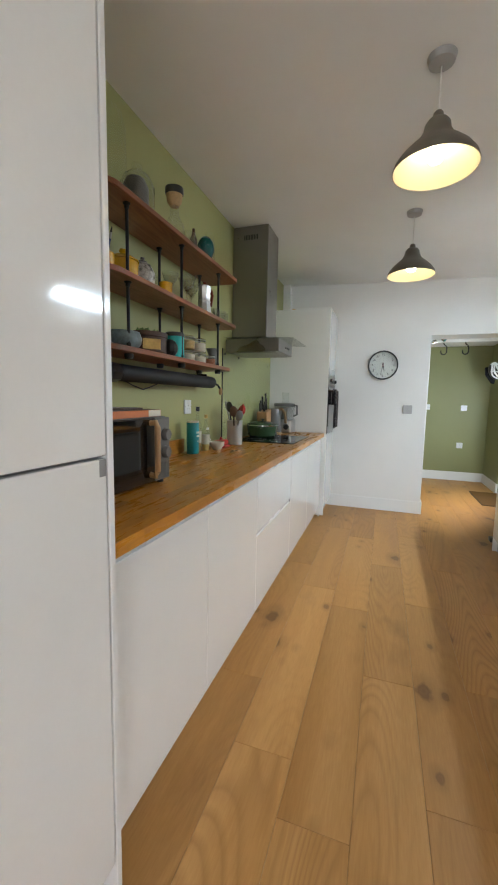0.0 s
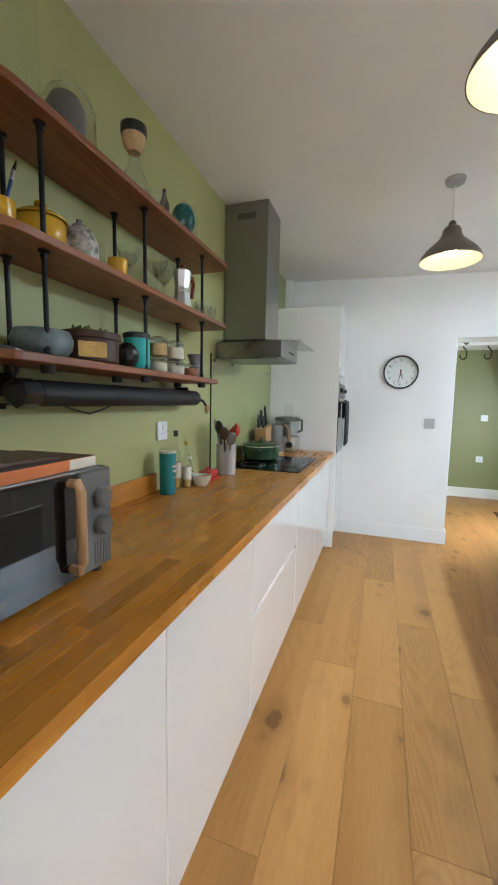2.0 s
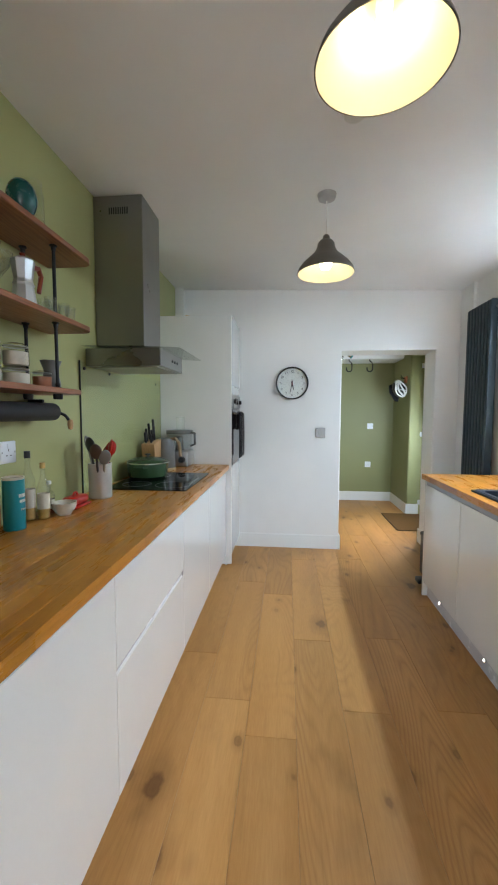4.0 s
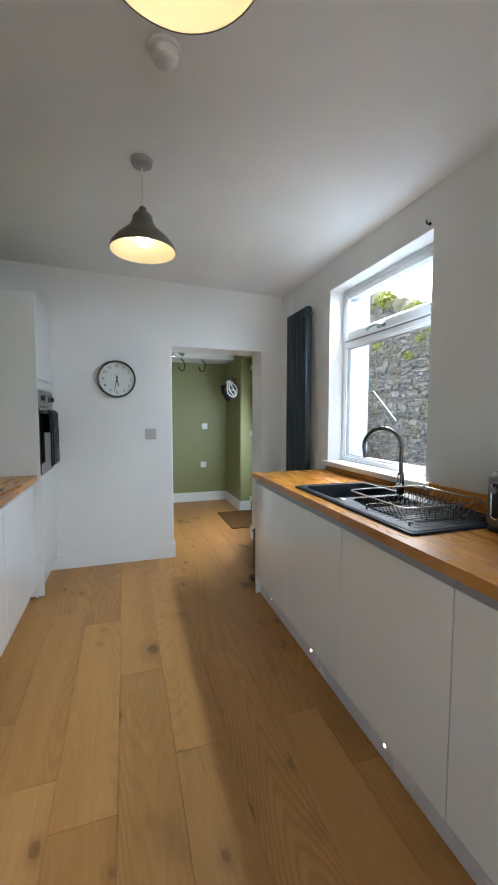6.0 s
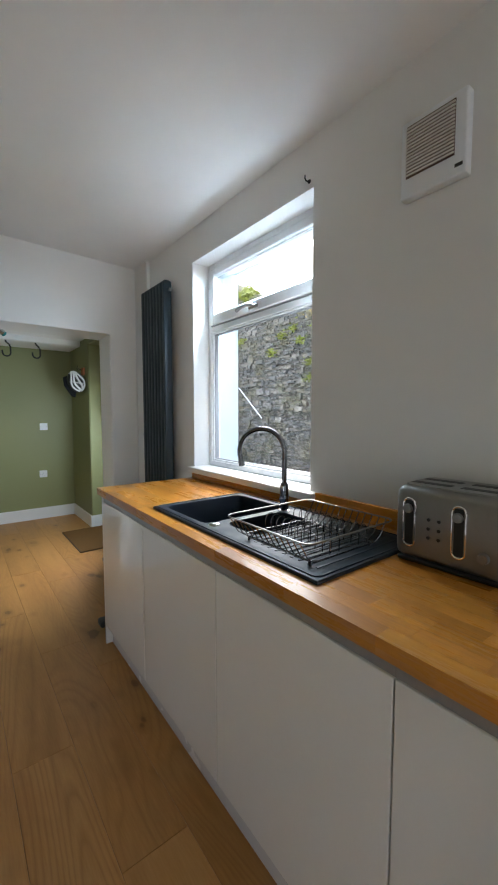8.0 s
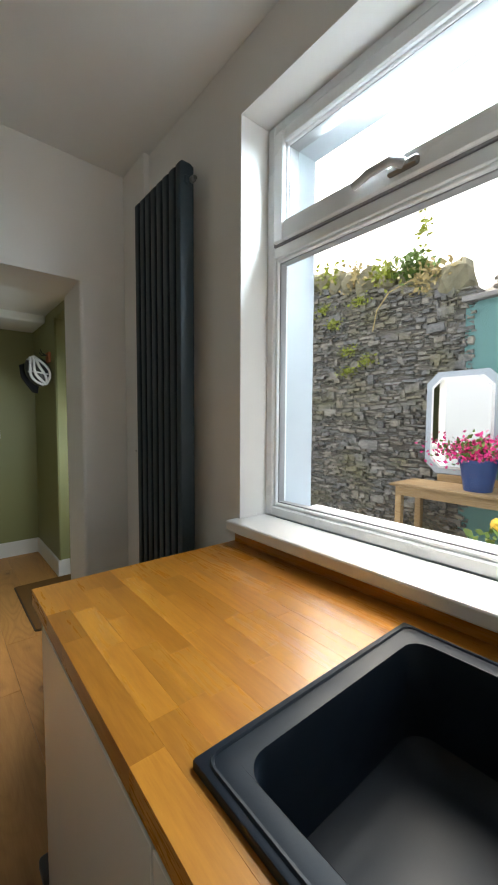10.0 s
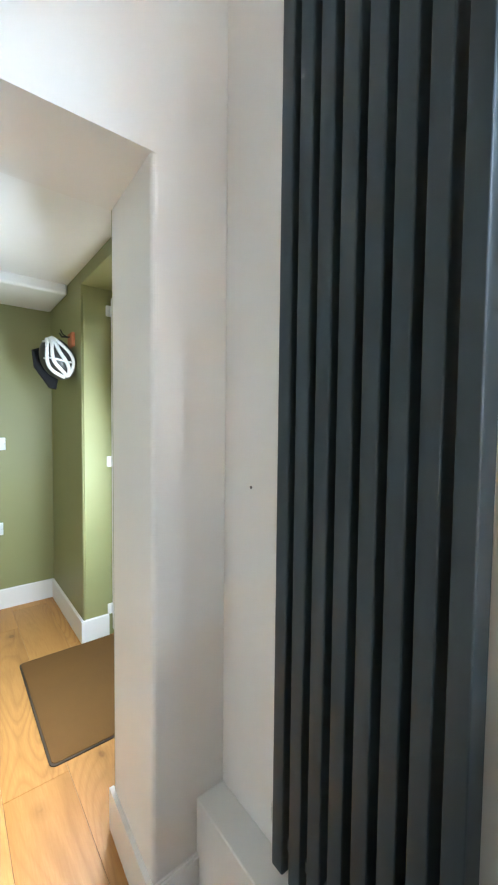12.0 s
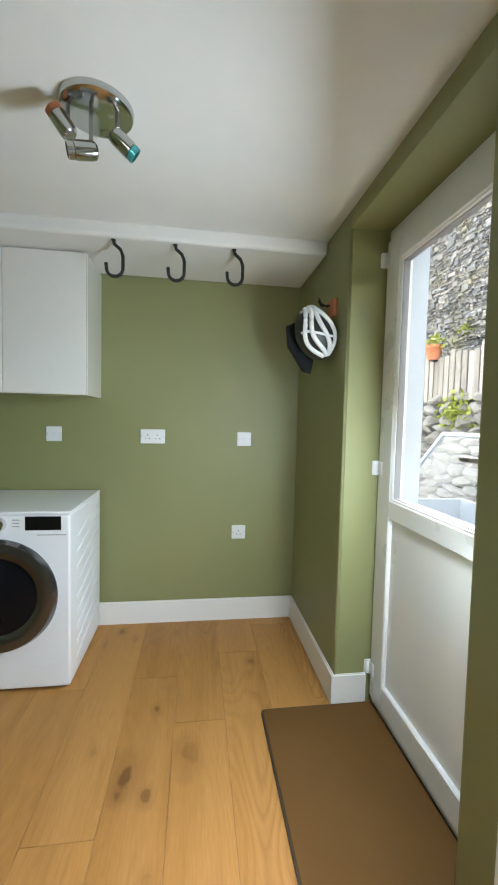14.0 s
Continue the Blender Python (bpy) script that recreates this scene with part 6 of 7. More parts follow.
def utensil(dx, dy, lx, ly, h, handle, head, kind, label):
    u = thing(kind, (-1.01 + dx, 3.055 + dy, 0.925), label, "utensil", "utensils in the crock")
    a = Vector((-1.01 + dx * 0.4, 3.055 + dy * 0.4, 0.925))
    b = Vector((-1.01 + lx, 3.055 + ly, 0.911 + h))
    d = (b - a).normalized()
    part("grip", tube([a, b], 0.006, 8), handle, u, smooth=True)
    m = Matrix.Translation(b + d * 0.03) @ d.to_track_quat("Z", "X").to_matrix().to_4x4()
    bm = ball((0, 0, 0), 0.010 if kind != "ladle" else 0.026, 0.030, 0.042, None, 14, 10)
    part("blade", turned(bm, m), head, u, smooth=True)


utensil(0.02, -0.02, 0.045, 0.015, 0.235, "red", "red", "spatula", "red silicone spatula standing in the crock")
utensil(-0.01, 0.01, 0.03, 0.05, 0.225, "red", "red", "ladle", "red silicone ladle standing in the crock")
utensil(-0.02, -0.02, -0.02, -0.05, 0.25, "black_plastic", "black_plastic", "turner", "black slotted turner standing in the crock")
utensil(0.01, -0.03, 0.02, -0.075, 0.22, "black_plastic", "brown_card", "spoon", "dark wooden spoon standing in the crock")
utensil(-0.03, 0.02, -0.06, 0.0, 0.255, "steel", "steel", "masher", "steel serving spoon standing in the crock")
utensil(0.0, 0.03, 0.0, 0.08, 0.20, "handle_red", "handle_red", "spoon", "red-brown wooden spoon standing in the crock")
utensil(0.02, 0.0, 0.05, -0.05, 0.19, "steel", "grey_body", "spoon", "grey steel spoon standing in the crock")

PXc, PYc = -0.985, 3.68
pan = thing("casserole_pan", (PXc, PYc, 0.917), "dark green enamel casserole with lid on the hob", "pan")
part("pan_body", lathe([(0, 0), (0.112, 0), (0.130, 0.014), (0.140, 0.100), (0, 0.100)], (PXc, PYc, 0.917), 36), "pan_green", pan, smooth=True)
part("steel_rim", lathe([(0.1405, 0.1005), (0.143, 0.102), (0.143, 0.107), (0.1405, 0.1085)], (PXc, PYc, 0.917), 36), "chrome", pan, smooth=True)
part("pan_lid", lathe([(0.141, 0.109), (0.134, 0.117), (0.09, 0.133), (0.03, 0.141), (0, 0.142)], (PXc, PYc, 0.917), 36), "pan_green", pan, smooth=True)
part("lid_knob", lathe([(0, 0.142), (0.010, 0.142), (0.010, 0.150), (0.022, 0.155), (0.020, 0.161), (0, 0.163)], (PXc, PYc, 0.917), 18), "black_plastic", pan, smooth=True)
for s in (-1, 1):
    part("pan_handle", tube([(PXc - 0.04, PYc + s * 0.130, 1.0), (PXc - 0.03, PYc + s * 0.165, 1.003), (PXc + 0.03, PYc + s * 0.165, 1.003), (PXc + 0.04, PYc + s * 0.130, 1.0)], 0.007, 8), "pan_green", pan, smooth=True)

kb_ = thing("knife_block", (-1.05, 3.985, 0.911), "beech knife block holding black-handled knives", "knife block")
KM = Matrix.Translation((-1.055, 3.99, 0.911)) @ Matrix.Rotation(radians(10), 4, "X")
bm = box(-0.05, 0.05, -0.085, 0.085, 0.028, 0.235, 0.004)
part("block", turned(bm, KM), "pale_wood", kb_)
part("block_foot", box(-1.107, -1.003, 3.88, 4.08, 0.911, 0.928, 0.002), "pale_wood", kb_)
for i, (dx, dy, h) in enumerate(((-0.02, -0.065, 0.075), (0.02, -0.06, 0.06), (-0.025, -0.025, 0.095), (0.015, -0.02, 0.085), (-0.02, 0.02, 0.125), (0.018, 0.015, 0.11), (0.0, 0.06, 0.15))):
    kn = thing("knife", (-1.05, 3.96 + dy, 1.14), "black-handled kitchen knife in the block", "knife", "knives in the block")
    part("grip", turned(box(dx - 0.009, dx + 0.009, dy - 0.006, dy + 0.006, 0.243, 0.245 + h, 0.004, seg=2), KM), "black_plastic", kn, smooth=True)
    part("bolster", turned(box(dx - 0.008, dx + 0.008, dy - 0.004, dy + 0.004, 0.2355, 0.243, 0.001), KM), "chrome", kn)

kx, ky = -0.99, 4.085
kettle = thing("kettle", (kx, ky, 0.911), "tall grey electric kettle with a curved handle", "kettle")
part("kettle_base", lathe([(0, 0), (0.078, 0), (0.08, 0.006), (0.076, 0.018), (0, 0.018)], (kx, ky, 0.911), 28), "cork", kettle, smooth=True)
part("kettle_body", lathe([(0, 0.019), (0.074, 0.019), (0.076, 0.03), (0.066, 0.225), (0.062, 0.245), (0.03, 0.252), (0, 0.254)], (kx, ky, 0.911), 30), "grey_body", kettle, smooth=True)
part("kettle_handle", tube([(kx + 0.045, ky - 0.01, 1.150), (kx + 0.085, ky - 0.02, 1.160), (kx + 0.115, ky - 0.025, 1.125), (kx + 0.125, ky - 0.03, 1.06), (kx + 0.125, ky - 0.03, 1.02)], 0.013, 10), "garden_wood", kettle, "brown wood-look curved handle", smooth=True)
part("kettle_spout", tube([(kx - 0.04, ky - 0.02, 1.115), (kx - 0.078, ky - 0.03, 1.150)], 0.016, 10, taper=0.5), "grey_body", kettle, smooth=True)
FX, FY = -0.945, 4.325
fp = thing("food_processor", (FX, FY, 0.911), "silver food processor with a clear bowl and chimney", "food processor")
part("motor_base", box(FX - 0.10, FX + 0.10, FY - 0.105, FY + 0.10, 0.913, 1.045, 0.014, seg=3), "silver", fp, smooth=True)
part("control_knob", lathe([(0, 0.016), (0.022, 0.015), (0.026, 0)], (FX + 0.045, FY - 0.106, 0.975), 18, axis="-y"), "black_plastic", fp, smooth=True)
part("control_knob_ring", lathe([(0.027, 0), (0.031, 0), (0.031, 0.003), (0.027, 0.003)], (FX + 0.045, FY - 0.106, 0.975), 20, axis="-y"), "chrome", fp, smooth=True)
part("bowl", lathe([(0.085, 0), (0.095, 0.005), (0.105, 0.13), (0.108, 0.135)], (FX, FY, 1.047), 28), "jar_glass", fp, smooth=True)
part("bowl_hub", lathe([(0, 0), (0.035, 0), (0.026, 0.11), (0, 0.115)], (FX, FY, 1.047), 18), "grey_body", fp, smooth=True)
part("bowl_lid", lathe([(0, 0.136), (0.110, 0.136), (0.112, 0.142), (0.110, 0.166), (0.03, 0.172), (0, 0.172)], (FX, FY, 1.047), 28), "grey_body", fp, smooth=True)
part("feed_chimney", lathe([(0.036, 0.17), (0.036, 0.275), (0.040, 0.279)], (FX + 0.01, FY - 0.01, 1.047), 20), "jar_glass", fp, smooth=True)
part("bowl_handle", tube([(FX + 0.10, FY - 0.03, 1.20), (FX + 0.14, FY - 0.04, 1.19), (FX + 0.142, FY - 0.04, 1.10), (FX + 0.105, FY - 0.03, 1.085)], 0.011, 8), "grey_body", fp, smooth=True)

# small things left on top of the oven housing
bx = thing("grey_tray", (-0.70, 4.72, 2.192), "flat grey tray lying on the oven housing", "tray")
part("tray_base", box(-0.80, -0.58, 4.60, 4.90, 2.1925, 2.198, 0.001), "grey_body", bx)
part("tray_rim", frame_ring(4.60, 4.90, 0, 0.22, 0.006, 0, 0.02, bev=0.001), "grey_body", bx)
rim_ob = bx.children[-1]
rim_ob.data.transform(Matrix.Translation((-0.58, 0, 2.1985)) @ Matrix.Rotation(radians(-90), 4, "Y"))
solid("small_yellow_tin", lathe([(0, 0), (0.022, 0), (0.022, 0.028), (0, 0.03)], (-0.93, 4.56, 2.1925), 18), "yellow", "small yellow tin on the oven housing", "tin", smooth=True)
structure("corner_boxing", box(XL, -1.07, 4.93, YF, 2.215, 2.60, 0.002), "white_wall", "white corner boxing above the oven housing", "trim")

# ---- radiator ----
rad = thing("radiator", (1.55, 4.505, 0.345), "tall anthracite vertical column radiator on the white wall", "radiator")
N = 8
pitch = (4.722 - 4.314) / N


def oval(cy, cx, w, d, z0, z1, round_top=True):
    bm = bmesh.new()
    rings = []
    for k, (z, s) in enumerate(((z0, 0.6), (z0 + 0.012, 1), (z1 - 0.012, 1), (z1, 0.6))):
        rings.append([bm.verts.new((cx + s * d * math.cos(a) * (abs(math.cos(a)) ** -0.8 if abs(math.cos(a)) > 1e-3 else 1), cy + s * w * math.sin(a) * (abs(math.sin(a)) ** -0.8 if abs(math.sin(a)) > 1e-3 else 1), z)) for a in [2 * math.pi * i / 20 for i in range(20)]])
    for a, b in zip(rings, rings[1:]):
        for i in range(20):
            bm.faces.new((a[i], a[(i + 1) % 20], b[(i + 1) % 20], b[i]))
    bm.faces.new(rings[0][::-1])
    bm.faces.new(rings[-1])
    return bm


for i in range(N):
    cy = 4.314 + (i + 0.5) * pitch
    part("column", oval(cy, 1.535, 0.0172, 0.029, 0.350, 2.245), "radiator", rad, smooth=True)
for z in (0.42, 2.18):
    part("header", box(1.522, 1.546, 4.318, 4.702, z - 0.018, z + 0.018, 0.006), "radiator", rad)
part("bleed_valve", lathe([(0, 0), (0.011, 0), (0.011, 0.014), (0.008, 0.016), (0.008, 0.024), (0, 0.024)], (1.550, 4.315, 2.18), 14, axis="-y"), "steel", rad, smooth=True)
part("foot_valve", lathe([(0, 0), (0.011, 0), (0.011, 0.06), (0.016, 0.065), (0.016, 0.10), (0, 0.10)], (1.545, 4.735, 0.35), 14), "chrome", rad, smooth=True)
for z in (0.6, 2.0):
    part("wall_bracket", box(1.565, XR, 4.49, 4.52, z, z + 0.03, 0.002), "radiator", rad)
solid("plaster_screw", lathe([(0, 0.002), (0.004, 0.0015), (0.004, 0)], (1.572, 4.88, 1.165), 10, axis="-x"), "grey_body", "small dark screw head in the white boxing", "screw")

bin_ = thing("waste_bin", (1.28, 4.33, 0), "low black plastic bin beside the end panel", "bin")
part("bin_body", slab(rounded(1.10, 1.495, 4.15, 4.50, 0.04), 0.012, 0.33, bev=0.012), "black_plastic", bin_)
part("bin_lid", slab(rounded(1.095, 1.50, 4.145, 4.505, 0.04), 0.332, 0.36, bev=0.01), "black_plastic", bin_)
part("bin_pedal", box(0.99, 1.12, 4.17, 4.25, 0.03, 0.07, 0.012, seg=3), "black_plastic", bin_, smooth=True)

# ---- utility room ----
dm = thing("door_mat", (1.47, 6.10, 0), "brown rubber-backed door mat with a dark edge", "mat")
part("mat_edge", slab(rounded(1.250, 1.772, 5.685, 6.485, 0.025), 0.0005, 0.006), "mat_edge", dm)
part("mat_top", slab(rounded(1.258, 1.764, 5.693, 6.477, 0.02), 0.0062, 0.010, bev=0.001), "mat_brown", dm)

wm = thing("washing_machine", (0.08, 6.97, 0), "white front-loading washing machine with a dark door", "washing machine")
WX0, WX1, WYF, WYB = -0.222, 0.378, 6.705, 7.262
part("cabinet", box(WX0, WX1, WYF, WYB, 0.02, 0.835, 0.010, seg=3), "white_plastic", wm)
part("worktop_plate", box(WX0 - 0.002, WX1 + 0.002, WYF - 0.002, WYB, 0.836, 0.852, 0.005, seg=2), "white_plastic", wm)
for i in range(9):
    z = 0.12 + i * 0.075
    bm = box(WX1 - 0.003, WX1 + 0.005, -0.19, 0.19, -0.013, 0.013, 0.0038)
    turned(bm, Matrix.Translation((0, 7.0, z + 0.02)) @ Matrix.Rotation(radians(14), 4, "X"))
    part("pressed_rib", bm, "white_plastic", wm)
dc = (0.068, WYF, 0.47)
wd = part("door_ring", lathe([(0.165, 0), (0.255, 0), (0.262, 0.015), (0.250, 0.042), (0.220, 0.050), (0.185, 0.040), (0.165, 0.02)], dc, 56, axis="-y"), "ring", wm, "dark chrome door ring", smooth=True)
part("door_glass", lathe([(0, 0.055), (0.08, 0.05), (0.15, 0.034), (0.186, 0.030), (0.186, 0.01), (0, 0.01)], dc, 48, axis="-y"), "door_glass", wd, smooth=True)
part("display", box(0.185, 0.340, WYF - 0.003, WYF + 0.001, 0.766, 0.830, 0.001), "screen", wm)
part("programme_dial", lathe([(0, 0.026), (0.026, 0.025), (0.030, 0.018), (0.032, 0)], (0.075, WYF, 0.795), 28, axis="-y"), "chrome", wm, smooth=True)
part("detergent_drawer", box(-0.21, -0.03, WYF - 0.003, WYF + 0.001, 0.762, 0.828, 0.002), "white_plastic", wm)
for z in (0.812, 0.797, 0.782):
    part("mark_bar", box(0.130, 0.160, WYF - 0.0012, WYF, z, z + 0.004, 0), "grey_plate", wm)
part("mark_bar", box(0.235, 0.36, WYF - 0.0012, WYF, 0.742, 0.746, 0), "grey_plate", wm)
part("filter_flap", box(0.20, 0.33, WYF - 0.0015, WYF, 0.05, 0.13, 0.0006), "white_plastic", wm)
for x in (WX0 + 0.06, WX1 - 0.06):
    for y in (WYF + 0.06, WYB - 0.06):
        part("foot", lathe([(0, 0), (0.022, 0), (0.02, 0.02), (0, 0.02)], (x, y, 0.0005), 12), "black_plastic", wm)

wc = thing("wall_cupboard", (0.0, 7.14, 1.40), "white wall cupboard above the washing machine", "cupboard")
part("carcass", box(-0.425, 0.373, 7.005, YU1 - 0.001, 1.402, 2.130, 0.001), "gloss_white", wc)
part("cupboard_door", box(-0.423, -0.035, 6.984, 7.003, 1.404, 2.128, 0.002), "gloss_white", wc)
part("cupboard_door", box(-0.032, 0.371, 6.984, 7.003, 1.404, 2.128, 0.002), "gloss_white", wc)

for x in (0.540, 0.830, 1.118):
    hk = thing("bike_hook", (x, 6.85, 2.0), "black rubber-coated screw hook in the ceiling edge", "hook", "ceiling hooks")
    zt = 2.136
    pts = [(x, 6.822, zt), (x + 0.004, 6.822, zt - 0.022), (x + 0.032, 6.822, zt - 0.045), (x + 0.044, 6.822, zt - 0.075), (x + 0.044, 6.822, zt - 0.12)]
    pts += arc((x + 0.006, 6.822, zt - 0.135), 0.038, 0, -180, 10, (1, 0, 0), (0, 0, 1)) + [(x - 0.034, 6.822, zt - 0.112)]
    part("hook_bar", tube(pts, 0.0082, 8), "black_fabric", hk, smooth=True)
    part("hook_collar", lathe([(0, -0.006), (0.010, -0.006), (0.012, 0), (0, 0)], (x, 6.822, zt), 12), "black_metal", hk, smooth=True)

# helmet and cap on a peg
pg = thing("coat_peg", (1.592, 6.70, 1.83), "small red-brown wooden peg block on the olive wall", "peg")
part("peg_block", box(1.572, 1.592, 6.63, 6.73, 1.79, 1.875, 0.004), "terracotta", pg)
part("peg_hook", tube([(1.574, 6.68, 1.85), (1.53, 6.68, 1.845), (1.515, 6.68, 1.868)], 0.005, 8), "black_metal", pg, smooth=True)
part("peg_hook", tube([(1.574, 6.71, 1.85), (1.545, 6.73, 1.872), (1.535, 6.74, 1.90)], 0.004, 8), "black_metal", pg, smooth=True)
hm = thing("cycle_helmet", (1.49, 6.68, 1.72), "white and black vented cycle helmet hung on a peg", "helmet")
HM = Matrix.Translation((1.500, 6.665, 1.708)) @ Matrix.Rotation(radians(-12), 4, "Z") @ Matrix.Rotation(radians(-22), 4, "Y")
bm = ball((0, 0, 0), 0.094, 0.100, 0.128, None, 26, 18)
part("liner", turned(bm, HM), "black_plastic", hm, smooth=True)
for k, off in enumerate((-0.85, -0.40, 0.12, 0.62)):
    pts = []
    for i in range(15):
        v = -1.12 + 2.24 * i / 14
        u = off * math.cos(v) + 0.16 * math.sin(3.0 * v + k)
        d = Vector((-math.sin(u) * math.cos(v) if k % 2 else -math.sin(u) * math.cos(v), -math.cos(u) * math.cos(v), math.sin(v)))
        pts.append(HM @ Vector((d.x * 0.096, d.y * 0.102, d.z * 0.130)))
    part("shell_rib", tube(pts, 0.0108, 8), "shell_white", hm, "white moulded shell rib", smooth=True)
for s, v0 in ((1, -0.15), (1, 0.75)):
    pts = []
    for i in range(10):
        u = -0.7 + 1.5 * i / 9
        v = v0 + 0.25 * s * math.sin(u * 2)
        d = Vector((-math.sin(u) * math.cos(v), -math.cos(u) * math.cos(v), math.sin(v)))
        pts.append(HM @ Vector((d.x * 0.096, d.y * 0.102, d.z * 0.130)))
    part("shell_rib", tube(pts, 0.006, 8), "shell_white", hm, "white moulded shell rib", smooth=True)
bm = slab([(-0.07, -0.03), (0.075, 0.0), (0.085, 0.10), (0.03, 0.235), (-0.005, 0.25), (-0.075, 0.08)], -0.022, 0.022, bev=0.012)
turned(bm, Matrix.Translation((1.452, 6.76, 1.775)) @ Matrix.Rotation(radians(90), 4, "X") @ Matrix.Rotation(radians(180), 4, "Z") @ Matrix.Rotation(radians(12), 4, "Z"))
solid("cloth_cap", bm, "navy", "dark navy cloth cap hung behind the helmet", "cap")

# ceiling spotlight
sx, sy = 0.640, 6.112
sp = thing("ceiling_spotlight", (sx, sy, CU), "round chrome ceiling plate with three small spot heads, unlit", "spotlight")
part("ceiling_plate", lathe([(0, -0.024), (0.088, -0.024), (0.102, -0.016), (0.106, -0.004), (0.106, 0), (0, 0)], (sx, sy, CU), 44), "plate_chrome", sp, smooth=True)
for dx, dy, drop, aim, mt in ((-0.072, -0.035, 0.075, (-0.55, -0.1, 0.75), "terracotta"), (-0.005, -0.045, 0.13, (-0.9, -0.3, -0.25), "plate_chrome"), (0.065, -0.03, 0.075, (0.75, 0.25, -0.55), "spot_tint")):
    c = Vector((sx + dx, sy + dy, CU - 0.022))
    e = c + Vector((0, 0, -drop))
    st = part("spot_stem", tube([c, e], 0.006, 8), "steel", sp, smooth=True)
    d = Vector(aim).normalized()
    m = Matrix.Translation(e) @ d.to_track_quat("Z", "X").to_matrix().to_4x4()
    head = part("spot_head", turned(lathe([(0, -0.018), (0.016, -0.018), (0.023, -0.012), (0.025, 0.0), (0.025, 0.045), (0.022, 0.047), (0.019, 0.03), (0, 0.026)], (0, 0, 0), 22), m), "plate_chrome", st, smooth=True)
    part("lamp_face", turned(lathe([(0, 0.052), (0.016, 0.05), (0.0235, 0.0475), (0.0235, 0.064), (0.020, 0.064)], (0, 0, 0), 20), m), mt, st, smooth=True)

# ---- yard ----
GZ = -0.15
structure("ground", box(-150, 150, -150, 150, GZ - 0.4, GZ, 0), "yard", "grey paved yard reaching away from the house", "ground")
SXW = 4.45


def wall_top(y):
    return 2.50 + 0.235 * max(0.0, y - 4.5) + 0.20 * max(0.0, y - 6.6)


stone_wall = thing("stone_wall", (SXW + 0.2, 8.5, GZ), "old dry slate rubble wall with mossy patches", "wall", kind="structure")
bm = bmesh.new()
ys_ = [4.45 + i * 0.5 for i in range(24)]
for a, b in zip(ys_, ys_[1:]):
    box(SXW + 0.06, SXW + 0.45, a, b, GZ, wall_top((a + b) / 2) - 0.05, 0, bm)
part("earth_core", bm, "mortar", stone_wall)
rnd = random.Random(11)
near, far_v, far_f = [], [], []
z = GZ
while z < 5.4:
    h = rnd.choice((0.014, 0.018, 0.022, 0.026, 0.032, 0.04)) * rnd.uniform(0.85, 1.15)
    y = 4.44 + rnd.uniform(-0.014, 0.014)
    while y < 15.5:
        w = min(0.24, h * rnd.uniform(1.0, 5.0)) + 0.015
        y1 = y + w
        if z + h < wall_top(y) + 0.03:
            # here and there a thicker stone breaks through the course above
            thick = rnd.random() < 0.16
            hh = h * rnd.uniform(1.6, 2.6) if thick else h * rnd.uniform(0.8, 1.05)
            zb = z + 0.05 * noise.noise(Vector((y * 1.3, z * 0.7, 2.0))) + rnd.uniform(-0.006, 0.006)
            out = rnd.uniform(0.015, 0.035) if thick else rnd.uniform(-0.01, 0.022)
            g = 0.003
            tilt = w * rnd.uniform(-0.08, 0.08)
            j = [rnd.uniform(-0.011, 0.011) for _ in range(8)]
            x0 = SXW + 0.05 - out
            v = [(x0 + 0.10, y + g, zb + g), (x0 + 0.10, y1 - g, zb + g + tilt), (x0 + 0.10, y1 - g, zb + hh - g + tilt), (x0 + 0.10, y + g, zb + hh - g),
                 (x0 + j[0], y + g + 0.006, zb + g + j[1] * 0.5), (x0 + j[2], y1 - g - 0.006, zb + g + tilt + j[3] * 0.5), (x0 + j[4], y1 - g - 0.008, zb + hh - g + tilt + j[5] * 0.5), (x0 + j[6], y + g + 0.008, zb + hh - g + j[7] * 0.5)]
            f = [(4, 7, 6, 5), (0, 4, 5, 1), (1, 5, 6, 2), (2, 6, 7, 3), (3, 7, 4, 0)]
            if 4.4 < y < 6.1 and 1.1 < z < 2.7 and len(near) < 300:
                near.append((v, f))
            else:
                o = len(far_v)
                far_v += v
                far_f += [tuple(i + o for i in q) for q in f]
        y = y1
    z += h
me = bpy.data.meshes.new("rubble")
me.from_pydata(far_v, [], far_f)
me.materials.append(M["slate"])
rub = new("rubble", me)
rub.parent = stone_wall
rub.matrix_parent_inverse = Matrix.Translation(-stone_wall.location)
tagged(rub, label="slate rubble courses", kind="stuff")
for v, f in near:
    me = bpy.data.meshes.new("stone")
    me.from_pydata(v, [], f)
    piece("stone", me, "slate", stone_wall)


def boulder(c, s, seed):
    r = random.Random(seed)
    bm = bmesh.new()
    bmesh.ops.create_icosphere(bm, subdivisions=2, radius=1)
    for v in bm.verts:
        k = 1 + 0.35 * noise.noise(v.co * 1.4 + Vector((seed * 3.1, 0, 0)))
        v.co = Vector((v.co.x * s[0] * k, v.co.y * s[1] * k, v.co.z * s[2] * k))
    turned(bm, Matrix.Translation(c) @ Matrix.Rotation(r.uniform(-0.3, 0.3), 4, "X"))
    return bm


